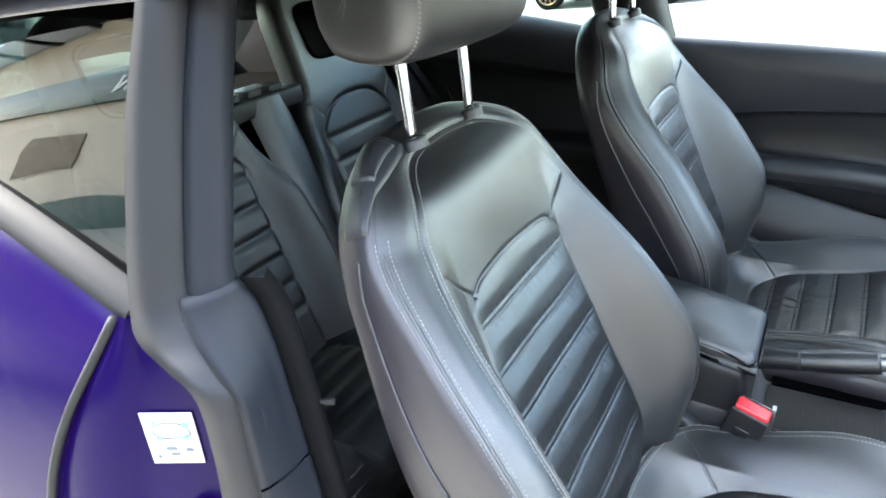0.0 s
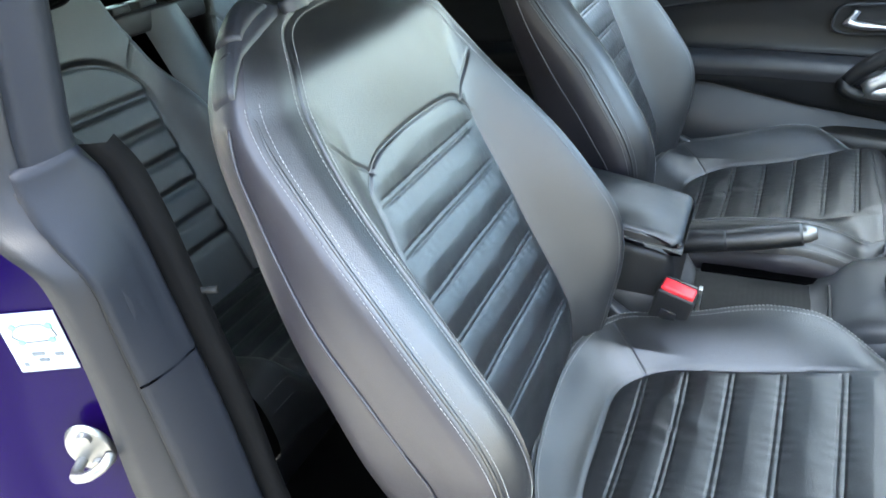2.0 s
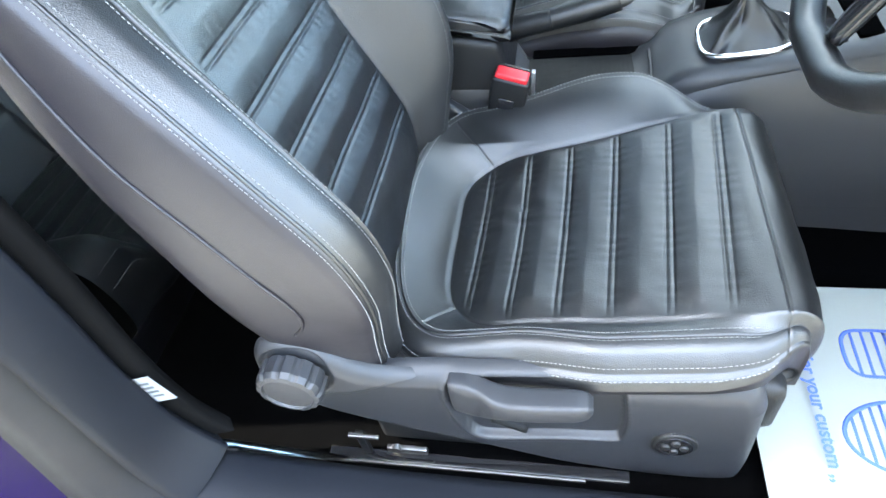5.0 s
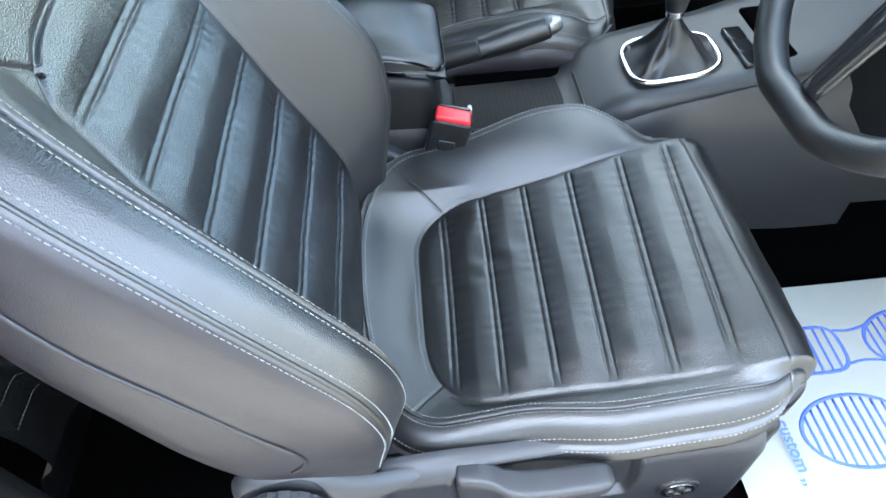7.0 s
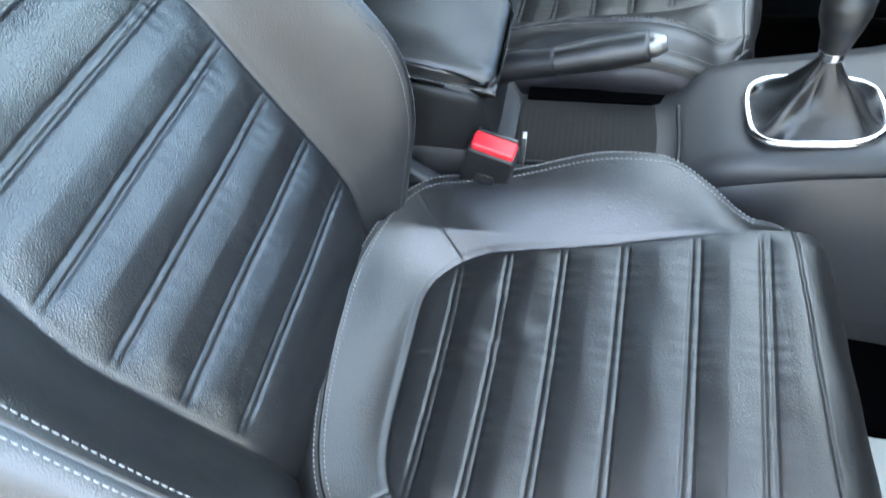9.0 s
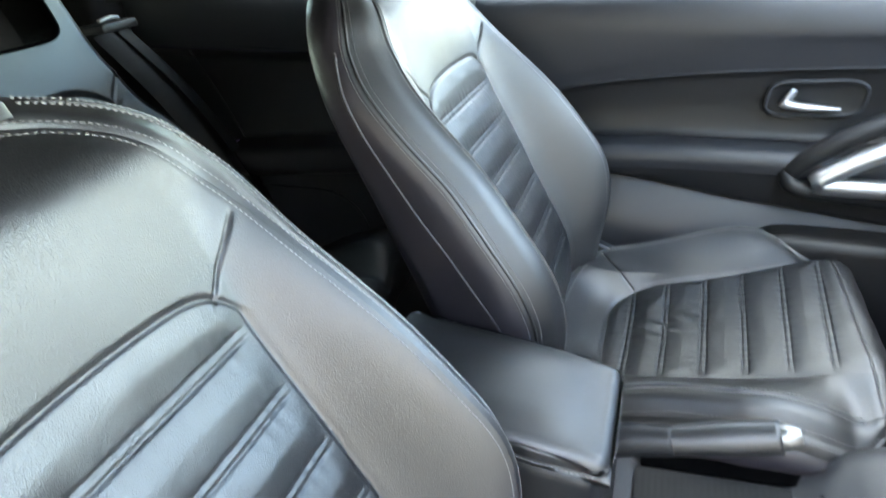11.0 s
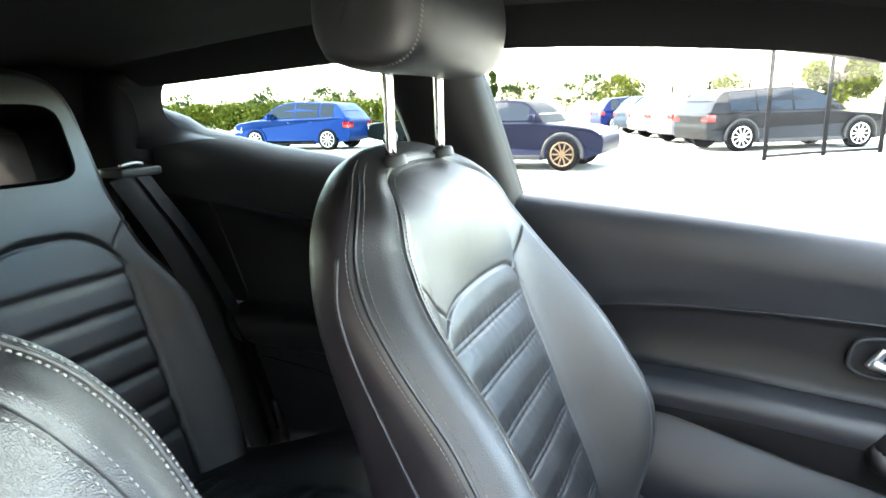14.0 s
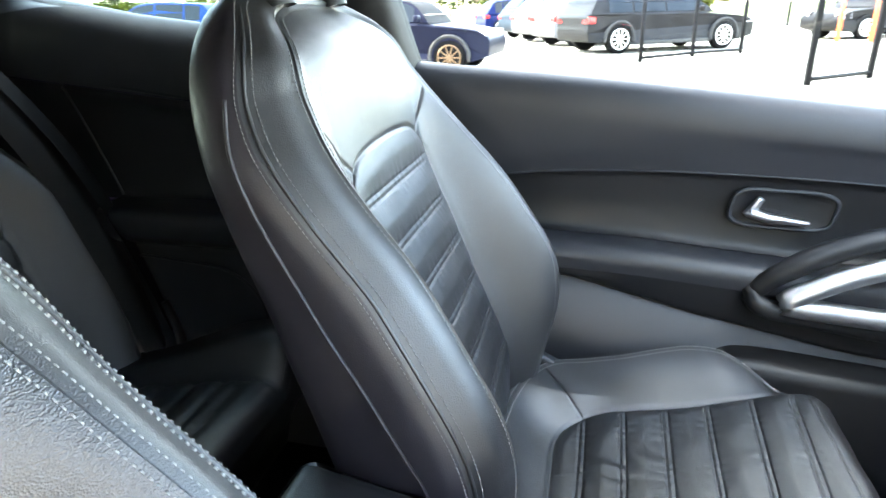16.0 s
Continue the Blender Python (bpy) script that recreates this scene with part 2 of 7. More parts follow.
def dashes(name, P, N, parent, length=0.0040, gap=0.0014, width=0.0008, lift=0.0004, mat=None):
    """A row of stitches along the points P, on a surface with normals N: one mesh."""
    P, N = np.array(P), np.array(N)
    l = np.concatenate([[0], np.cumsum(np.linalg.norm(np.diff(P, axis=0), axis=1))])
    V, F = [], []
    q = 0.0
    while q + length < l[-1]:
        a = np.array([np.interp(q, l, P[:, k]) for k in range(3)])
        b = np.array([np.interp(q + length, l, P[:, k]) for k in range(3)])
        nn = np.array([np.interp(q, l, N[:, k]) for k in range(3)])
        nn /= np.linalg.norm(nn)
        d = (b - a) / max(1e-6, np.linalg.norm(b - a))
        s = np.cross(d, nn) * width / 2
        k = len(V)
        lo, hi = nn * -0.0004, nn * lift * 2
        V += [a + s + lo, a - s + lo, b - s + lo, b + s + lo, a * .8 + b * .2 + s * .6 + hi, a * .8 + b * .2 - s * .6 + hi, a * .2 + b * .8 - s * .6 + hi, a * .2 + b * .8 + s * .6 + hi]
        F += [(k + 4, k + 5, k + 6, k + 7), (k, k + 1, k + 5, k + 4), (k + 1, k + 2, k + 6, k + 5), (k + 2, k + 3, k + 7, k + 6), (k + 3, k, k + 4, k + 7)]
        q += length + gap
    ob = mpart(name, V, F, mat or THREAD, parent)
    ob["kind"] = "stuff"
    return ob


def normals(P):
    du, dv = np.gradient(P, axis=0), np.gradient(P, axis=1)
    n = np.cross(du, dv)
    return n / np.maximum(1e-9, np.linalg.norm(n, axis=2, keepdims=True))


def text(name, body, size, m, mat, parent=None, thick=0.0003):
    c = bpy.data.curves.new(name, "FONT")
    c.body, c.size, c.extrude, c.align_x, c.offset = body, size, thick, "LEFT", 0.02 * size
    o = new(name, c)
    me = bpy.data.meshes.new_from_object(o.evaluated_get(bpy.context.evaluated_depsgraph_get()))
    bpy.data.objects.remove(o)
    me.transform(m)
    me.materials.clear()
    me.materials.append(mat)
    ob = new(name, me)
    return hang(ob, parent) if parent else ob


def bump01(x, a, b):
    """0 below a, 1 above b, smooth between."""
    t = np.clip((x - a) / (b - a), 0, 1)
    return t * t * (3 - 2 * t)


# ---- front seats ----
SEAT_Y = 0.672                     # centre line of the driver's seat
B0, BU, BN = np.array([-0.132, SEAT_Y, 0.493]), np.array([-0.400, 0.0, 0.916]), np.array([0.916, 0.0, 0.400])
EY = np.array([0.0, 1.0, 0.0])
STRIPES = [0.112 + 0.0635 * k for k in range(6)]


_c = smooth_curve([(-0.09, 0.170), (-0.05, 0.190), (0.0, 0.208), (0.06, 0.224), (0.13, 0.238), (0.20, 0.244), (0.28, 0.240), (0.36, 0.231), (0.44, 0.212), (0.53, 0.179), (0.59, 0.153), (0.63, 0.117), (0.651, 0.070), (0.657, 0.012)], 160)
BACK_S, BACK_W = _c[:, 0], _c[:, 1]
_c = smooth_curve([(-0.09, 0.135), (-0.05, 0.150), (0.0, 0.164), (0.06, 0.178), (0.13, 0.192), (0.20, 0.201), (0.28, 0.199), (0.36, 0.195), (0.44, 0.191), (0.53, 0.182), (0.59, 0.155), (0.63, 0.118), (0.651, 0.070), (0.657, 0.012)], 160)
FAR_S, FAR_W = _c[:, 0], _c[:, 1]
BOLSTER = smooth_curve([(-0.09, -0.03), (-0.02, 0.0), (0.06, 0.045), (0.13, 0.088), (0.20, 0.107), (0.28, 0.097), (0.36, 0.079), (0.44, 0.050), (0.53, 0.012), (0.58, 0.0), (0.70, 0.0)], 90)


# the driver's seat is worn wide and flat on its outer side; the passenger's is fuller
DRIVER = {"spread": 0.0, "bolster": 1.0, "slope": 1.0, "flat": 1.0, "squeeze": 1.0}
PASSENGER = {"spread": 0.026, "bolster": 0.80, "slope": 1.7, "flat": 0.0, "squeeze": 0.83}
SHAPE = dict(DRIVER)


def back_w(s, y=-1.0):
    """Half width of the backrest's face."""
    near = np.interp(s, BACK_S, BACK_W) - SHAPE["spread"] * bump01(s, 0.0, 0.15) * (1 - bump01(s, 0.35, 0.52))
    return np.where(np.asarray(y) < 0, near, np.interp(s, FAR_S, FAR_W))


def back_top(a):
    """The arched upper edge of the ribbed panel."""
    return 0.486 - 0.010 * (a / 0.13) ** 2 - 0.030 * np.clip(a / 0.137, 0, 1.1) ** 8


def panel_w(s, y):
    """Half width of the ribbed panel: wider low down on the outer side."""
    return 0.137 - 0.012 * bump01(s, 0.15, -0.05) + np.where(np.asarray(y) < 0, 0.034 * (1 - bump01(s, 0.24, 0.44)), 0.0)


def pads(g, y, s):
    """Padding between double-stitched grooves; g: distance from the nearest groove."""
    slub = 1 + 0.22 * np.sin(57 * y + 40 * s) * np.sin(21 * y - 66 * s + 1.0)
    p = 0.0038 * slub * (1 - np.exp(-(g / 0.022) ** 2)) + 0.0010 * (1 - np.exp(-(g / 0.009) ** 2))
    pull = 0.00010 * np.sin(820 * y) * np.exp(-(g / 0.010) ** 2)        # puckers at the thread
    crease = 0.0004 * np.sin(310 * y + 45 * s + 2 * np.sin(70 * y)) * np.exp(-(g / 0.016) ** 2)
    return p + pull + crease - 0.0017 * np.exp(-((g - 0.0042) / 0.0016) ** 2) - 0.001


def back_depth(y, s):
    """How far the backrest's face stands in front of its plane."""
    a = np.abs(y)
    w = back_w(s, y)
    pw = panel_w(s, y)
    top = back_top(a)
    inside = np.minimum(pw - a, top - s)
    panel = bump01(inside, -0.003, 0.003)
    r = np.clip((a - pw) / np.maximum(0.01, w - pw), 0, 1)
    d = np.interp(s, BOLSTER[:, 0], BOLSTER[:, 1]) * np.where(np.asarray(y) < 0, SHAPE["bolster"], 1.0) * (0.5 * r + 0.5 * r ** 2 * (3 - 2 * r))   # bolsters fade out upwards
    d = d + 0.026 * bump01(s, 0.42, 0.60) * (1 - (a / 0.24) ** 2) - 0.044 * bump01(s, 0.56, 0.665) ** 2
    d = d - 0.055 * bump01(-s, -0.115, 0.06) * (1 - 0.75 * r)              # the face falls back towards the cushion
    # pads between double-stitched grooves
    g = np.ones_like(s) * 10.0
    for q in STRIPES:
        g = np.minimum(g, np.abs(s - q))
    d = d + bump01(inside, 0.0, 0.030) * pads(g, y, s)
    # seams round the panel and from its corners to the edge
    d = d - 0.0030 * np.exp(-(inside / 0.0032) ** 2) * bump01(s, -0.05, 0.0)
    seam = np.abs((s - 0.466) - (a - 0.118) * 0.95)
    flat = 1 - bump01(a / w, 0.90, 0.97)
    d = d - 0.0028 * np.exp(-(seam / 0.0030) ** 2) * bump01(a, 0.112, 0.120) * flat
    # a light unevenness of the hide
    return d + 0.0012 * np.sin(31 * y + 17 * s) * np.sin(23 * s - 9 * y) * flat


def back_point(y, s, d):
    return B0 + np.multiply.outer(np.asarray(y), EY) + np.multiply.outer(np.asarray(s), BU) + np.multiply.outer(np.asarray(d), BN)


def backrest(parent):
    nu, nv = 520, 181
    s = np.interp(np.linspace(0, 1, nu), np.linspace(0, 1, len(BACK_S)), BACK_S)
    q = np.linspace(-1, 1, nv)
    S = np.repeat(s[:, None], nv, 1)
    Y = back_w(S, q[None, :]) * q[None, :]
    P = back_point(Y, S, back_depth(Y, S))
    Sc, Yc = (S[:-1, :-1] + S[1:, 1:]) / 2, np.abs((Y[:-1, :-1] + Y[1:, 1:]) / 2)
    M = np.zeros((nu, nv), bool)
    topc = back_top(Yc)
    pwc = panel_w(Sc, (Y[:-1, :-1] + Y[1:, 1:]) / 2)
    pan = (Yc < pwc) & (Sc < topc)
    crown = ~pan & (Sc > 0.466 + (Yc - 0.118) * 0.95) & (Sc > 0.40)
    sgn = (Y[:-1, :-1] + Y[1:, 1:]) / 2
    edges = [-1] + STRIPES + [1]

    def cut(name, sel, label=""):
        m = M.copy()
        m[:-1, :-1] = sel
        sheet(name, P, LEATHER, parent, label, m)
    for a, b in zip(edges[:-1], edges[1:]):
        cut("back_pad", pan & (Sc >= a) & (Sc < b))
    cut("crown_panel", crown, "smooth black leather crown panel")
    rest = ~pan & ~crown
    cut("back_bolster", rest & (sgn > 0))
    cut("back_bolster", rest & (sgn <= 0))
    # rim: from the face's edge outwards and back
    s = np.interp(np.linspace(0, 1, 300), np.linspace(0, 1, len(BACK_S)), BACK_S)
    ey, es = np.concatenate([-back_w(s), back_w(s, 1.0)[::-1]]), np.concatenate([s, s[::-1]])
    k = len(ey)
    c = np.stack([ey, es], 1)
    t = np.gradient(c, axis=0)
    t /= np.linalg.norm(t, axis=1, keepdims=True)
    for _ in range(10):
        t[1:-1] = (t[:-2] + 2 * t[1:-1] + t[2:]) / 4
    t /= np.linalg.norm(t, axis=1, keepdims=True)
    out = np.stack([-t[:, 1], t[:, 0]], 1)
    d0 = back_depth(ey, es)
    side = 1 - bump01(es, 0.50, 0.66)
    wide = 0.046 * side + 0.030 * (1 - side) + 0.016 * np.exp(-((es - 0.57) / 0.08) ** 2)
    thick = 0.086 - 0.012 * bump01(es, 0.30, 0.66) + 0.03 * bump01(es, 0.30, -0.05)
    prof = [(0.0, 0.0), (0.03, -0.0035), (0.07, -0.0035), (0.15, 0.0006), (0.5, -0.013), (0.90, -0.034), (1.0, -0.041), (1.06, -0.050)]
    R = []
    for o, dd in prof:
        f = (0.75 * side + 0.62 * (1 - side)) * np.where(ey < 0, 1 + (SHAPE["slope"] - 1) * side, 1.0)
        R.append(back_point(ey + out[:, 0] * wide * o, es + out[:, 1] * wide * o, d0 + dd * f))
    F1 = np.stack(R, 1)
    sheet("edge_band", F1[:, :6], LEATHER_PLAIN, parent, "black leather band with twin stitching")
    R2 = [F1[:, 5], F1[:, 6], F1[:, 7]]
    for g, h in ((0.30, 1.06), (0.6, 1.03), (0.80, 1.0), (0.93, 0.93), (1.0, 0.80)):
        start = d0 - 0.050 * f
        dd = start + (-thick - start) * g
        R2.append(back_point(ey + out[:, 0] * wide * h, es + out[:, 1] * wide * h, dd))
    F2 = np.stack(R2, 1)
    sheet("side_panel", F2, VINYL, parent, "grey-black leather side panel")
    # hard shell behind
    last = F2[:, -1]
    half = k // 2
    L, Rr = last[:half], last[half:][::-1]
    w = np.linspace(0, 1, 9)
    Bk = L[:, None] * (1 - w)[None, :, None] + Rr[:, None] * w[None, :, None]
    Bk = Bk - np.sin(w * math.pi)[None, :, None] * 0.018 * BN
    sheet("back_shell", Bk[:, ::-1], PLASTIC, parent)
    # stitch rows along the band, and a piped seam on the side
    n1 = normals(F1)
    if np.mean((n1[:, 2]) @ BN) < 0:
        n1 = -n1
    iy, is_ = ey - out[:, 0] * 0.0045, es - out[:, 1] * 0.0045
    di = back_depth(iy, is_)
    dashes("stitching", back_point(iy, is_, di + 0.0004)[4:-4], n1[4:-4, 4], parent, lift=0.0003)
    dashes("stitching", F1[:, 3] * 0.95 + F1[:, 4] * 0.05, n1[:, 4], parent, lift=0.0004)
    outer = (F1[:, 4] * 0.45 + F1[:, 5] * 0.55, n1[:, 4], F1[:, 5] * 0.7 + F1[:, 6] * 0.3, n1[:, 5], F1[:, 4] * 0.2 + F1[:, 5] * 0.8)
    # seam down the side panel, hooking back above the recliner
    hook = smooth_curve([(-0.392, 1.010), (-0.383, 0.968), (-0.364, 0.922), (-0.342, 0.880), (-0.306, 0.818), (-0.262, 0.755), (-0.222, 0.690), (-0.203, 0.655), (-0.196, 0.627), (-0.200, 0.606), (-0.216, 0.586)], 70)
    for rows, sg in ((F2[:half], -1), (F2[half:], 1)):
        V, line = rows.reshape(-1, 3), []
        for x, z in hook:
            d2 = (V[:, 0] - x) ** 2 + (V[:, 2] - z) ** 2
            near = np.argsort(d2)[:6]
            wt_ = 1 / (d2[near] + 1e-6)
            line.append((x, float((V[near, 1] * wt_).sum() / wt_.sum()) + sg * 0.0012, z))
        line = np.array(line)
        for _ in range(4):
            line[1:-1, 1] = (line[:-2, 1] + 2 * line[1:-1, 1] + line[2:, 1]) / 4
        tube("seam_piping", list(line[::3]), 0.0021, VINYL, parent, n=110, sides=6)
    return np.concatenate([F1[:, [0, 4, 5, 6, 7]], F2[:, 3:]], 1), outer


def outer_rows(parent, outer, m, spans):
    """Twin stitching with a welt along the rim, over the given spans."""
    a, na, b, nb, w = outer
    R, T = np.array(m.to_3x3()), np.array(m.translation)
    for lo, hi in spans:
        dashes("stitching", a[lo:hi] @ R.T + T, na[lo:hi] @ R.T, parent, lift=0.0008)
        dashes("stitching", b[lo:hi] @ R.T + T, nb[lo:hi] @ R.T, parent, lift=0.0008)
        tube("welt", list((w[lo:hi] @ R.T + T)[::8]), [0.0004] + [0.0022] * 12 + [0.0004], LEATHER_PLAIN, parent, n=(hi - lo) // 2, sides=6)


HB, HU, HN = back_point(0.0, 0.673, -0.012), np.array([-0.03, 0.0, 0.9995]), np.array([0.9995, 0.0, 0.03])


def head_point(y, s, d):
    return HB + np.multiply.outer(np.asarray(y), EY) + np.multiply.outer(np.asarray(s), HU) + np.multiply.outer(np.asarray(d), HN)


def headrest(parent):
    # two chromed posts in collars, and a wedge-shaped pad with rounded edges
    for dy in (-0.0715, 0.0715):
        base = back_point(dy, 0.673, -0.012)
        tube("headrest_post", [base - HU * 0.02, base + HU * 0.15], 0.0068, CHROME, parent, "polished chrome post", sides=14)
        cb = base + BN * 0.003 - HU * 0.008
        ring = ((0.0180, -0.016), (0.0180, -0.006), (0.0174, -0.0040), (0.0150, -0.0022), (0.0110, -0.0016), (0.0090, -0.0040))
        up = Vector(BU * 0.6 + HU * 0.4).normalized()
        sx = up.cross(Vector(EY)).normalized()
        sy = sx.cross(up)
        grid = np.array([[tuple(Vector(cb) + up * (h + 0.004) + (sx * math.cos(a) * 0.8 + sy * math.sin(a)) * r) for r, h in ring] for a in np.linspace(0, 2 * math.pi, 33)])
        sheet("post_collar", grid, SEATTRIM, parent, "black post collar")
    prof = smooth_curve([(0.112, -0.062), (0.100, -0.02), (0.103, 0.030), (0.125, 0.056), (0.175, 0.064), (0.225, 0.050), (0.262, 0.018), (0.272, -0.02), (0.252, -0.055), (0.20, -0.074), (0.145, -0.076), (0.112, -0.062)], 49)[:-1]
    ys = np.sin(np.linspace(-1, 1, 41) * math.pi / 2)
    c = prof.mean(0)
    P = []
    for a in ys:
        k = max(0.0, 1 - abs(a) ** 12) ** (1 / 4.5)
        row = c + (prof - c) * max(k, 0.02)
        P.append([head_point(0.146 * a * (1 - 0.14 * max(0, (q[0] - 0.19) / 0.1) * abs(a)), q[0] - 0.012, q[1] + 0.034 - 0.022 * a * a) for q in row])
    P = np.array(P)
    nv = P.shape[1]
    V = P.reshape(-1, 3)
    F = []
    for i in range(len(ys) - 1):
        for j in range(nv):
            F.append((i * nv + j, i * nv + (j + 1) % nv, (i + 1) * nv + (j + 1) % nv, (i + 1) * nv + j))
    F += [tuple(range(nv)), tuple((len(ys) - 1) * nv + j for j in range(nv))[::-1]]
    mpart("headrest_pad", V, F, LEATHER_PLAIN, parent, "black leather headrest pad")
    # embossed badge outline on the front
    for y0, y1, s0, s1 in ((-0.022, 0.022, 0.205, 0.2075), (-0.022, 0.022, 0.185, 0.1875), (-0.022, -0.0195, 0.185, 0.2075), (0.0195, 0.022, 0.185, 0.2075), (-0.010, -0.007, 0.190, 0.203), (-0.010, 0.004, 0.196, 0.1985)):
        q = [head_point(y, s_ - 0.012, np.interp(s_, [0.17, 0.225], [0.0985, 0.0865]) + dd) for dd in (-0.003, 0.0012) for y, s_ in ((y0, s0), (y1, s0), (y1, s1), (y0, s1))]
        mpart("badge_line", q, [(4, 5, 6, 7), (0, 1, 5, 4), (1, 2, 6, 5), (2, 3, 7, 6), (3, 0, 4, 7)], GREYTRIM, parent, smooth=False)
    nn = P - P.mean(1, keepdims=True)
    nn /= np.linalg.norm(nn, axis=2, keepdims=True)
    for i in (6, 34):
        for o in (0.0, 0.25):
            row = P[i] * (1 - o) + P[i + (1 if i < 9 else -1)] * o
            dashes("stitching", np.vstack([row, row[:1]]), np.vstack([nn[i], nn[i][:1]]), parent, length=0.0034, width=0.0008, lift=0.0003)


CUSH = smooth_curve([(-0.20, 0.448), (-0.13, 0.456), (-0.07, 0.470), (0.0, 0.494), (0.068, 0.508), (0.13, 0.520), (0.19, 0.535), (0.252, 0.551), (0.296, 0.558), (0.330, 0.555), (0.354, 0.539), (0.364, 0.512), (0.364, 0.482), (0.354, 0.456), (0.330, 0.440)], 150)
_t = np.gradient(CUSH, axis=0)
_t /= np.linalg.norm(_t, axis=1, keepdims=True)
CNOR = np.stack([-_t[:, 1], _t[:, 0]], 1)
CLEN = np.concatenate([[0], np.cumsum(np.linalg.norm(np.diff(CUSH, axis=0), axis=1))])
CSTR = [float(np.interp(x, CUSH[:108, 0], CLEN[:108])) for x in (-0.056, 0.0, 0.060, 0.121, 0.186, 0.248)]
CSKEW = [0.008, 0.011, 0.013, 0.018, 0.025, 0.026]                 # how far each groove runs forward across the seat
CX0 = lambda x: float(np.interp(x, CUSH[:108, 0], CLEN[:108]))
CB, CL, CW = CX0(-0.160), 0.105, 0.208         # back end of the cushion, length of its rounding, half width
CREST = [(-0.20, 0.506), (-0.15, 0.512), (-0.05, 0.529), (0.0, 0.541), (0.06, 0.556), (0.12, 0.567), (0.17, 0.569), (0.22, 0.558), (0.26, 0.540), (0.30, 0.540)]
NEAR = [(-0.20, 0.485), (-0.10, 0.489), (-0.05, 0.496), (0.0, 0.506), (0.06, 0.519), (0.12, 0.529), (0.186, 0.538), (0.25, 0.546), (0.30, 0.548)]
CVZ = CUSH[:108]


def skewed(k, y):
    return CSTR[k] + CSKEW[k] * np.clip((y + 0.2) / 0.335, 0, 1.2)


def cush_w(v):
    u = np.clip((CB + CL - np.asarray(v)) / CL, 0, 1)
    return CW * (1 - u ** 2.3) ** (1 / 2.3) + 0.002 + 0.018 * bump01(v, CX0(0.0), CX0(0.13)) - 0.014 * bump01(v, CX0(0.25), CX0(0.30) + 0.05) ** 1.5


def cush_far(v):
    """Half width on the inner side: it draws in towards the front."""
    return cush_w(v) - 0.062 * bump01(v, CX0(0.18), CX0(0.30))


def cush_inside(y, v):
    a = np.abs(y) * (1.12 - (0.06 + 0.29 * SHAPE["flat"]) * (1 - bump01(y, -0.11, 0.11)))
    pw = 0.150 + 0.012 * bump01(v, CX0(0.0), CX0(0.25))
    back = CX0(-0.092) + 0.062 * np.clip(a / 0.15, 0, 1.1) ** 5
    k = 0.012
    return -k * np.log(np.exp(-np.clip((pw - a) / k, -40, 40)) + np.exp(-np.clip((v - back) / k, -40, 40)))


def cush_height(y, v):
    a = np.abs(y)
    ins = cush_inside(y, v)
    panel = bump01(ins, -0.004, 0.004)
    u = np.clip((CB + CL - v) / CL, 0, 1)
    edge = 0.15 * np.clip(1 - (u ** 2.3 + np.clip(a / np.where(np.asarray(y) < 0, cush_w(np.maximum(v, CB + CL)), cush_far(np.maximum(v, CB + CL))), 0, 1) ** 2.3) ** (1 / 2.3), 0, 1)
    o = np.maximum(0, -ins)
    r = o / np.maximum(1e-5, o + edge)
    x = np.interp(v, CLEN[:108], CVZ[:, 0])
    cs, cn = smooth_curve(CREST, 80), smooth_curve(NEAR, 80)
    inner = 1 - (1 - bump01(y, -0.10, 0.10)) * SHAPE["flat"]
    crest = np.interp(x, cn[:, 0], cn[:, 1]) * (1 - inner) + np.interp(x, cs[:, 0], cs[:, 1]) * inner - np.interp(x, CVZ[:, 0], CVZ[:, 1])
    front = 1 - bump01(v, CX0(0.24), CX0(0.30) + 0.02)
    h = (crest * front - 0.014 * (1 - front)) * (0.75 * r + 0.25 * r * r * (3 - 2 * r))
    g = np.ones_like(v) * 10.0
    for k in range(6):
        g = np.minimum(g, np.abs(v - skewed(k, y)))
    h = h - 0.0025 * SHAPE["flat"] * bump01(-np.asarray(y), 0.13, 0.205) * front          # the panel rolls off at its outer edge
    h = h + bump01(ins, 0.0, np.where(np.asarray(y) < 0, 0.034, 0.022)) * pads(g, y, v) - 0.0022 * np.exp(-(ins / 0.0034) ** 2) * (1 - bump01(v, CX0(0.20), CX0(0.285)))
    # short seams from the collar's corners to the edge
    seam = np.abs((v - CX0(-0.060)) + (a - 0.138) * 0.8)
    h = h - 0.003 * np.exp(-(seam / 0.0022) ** 2) * bump01(o, 0.0, 0.003) * bump01(edge, 0.0, 0.008)
    fseam = np.abs(v - CX0(0.300) - 0.026)
    h = h - 0.0018 * np.exp(-(fseam / 0.0022) ** 2)
    # creases where one sits
    cr = np.exp(-((v - CX0(0.0)) / 0.05) ** 2 - ((y - 0.05) / 0.08) ** 2)
    wr = 0.0021 * cr * np.sin(95 * v + 60 * y + 3 * np.sin(40 * y)) * np.sin(38 * y - 25 * v)
    sag = -0.010 * np.clip(1 - (a / 0.16) ** 2, 0, 1) * np.exp(-((v - CX0(0.02)) / 0.12) ** 2)
    return h + (wr + sag) * panel


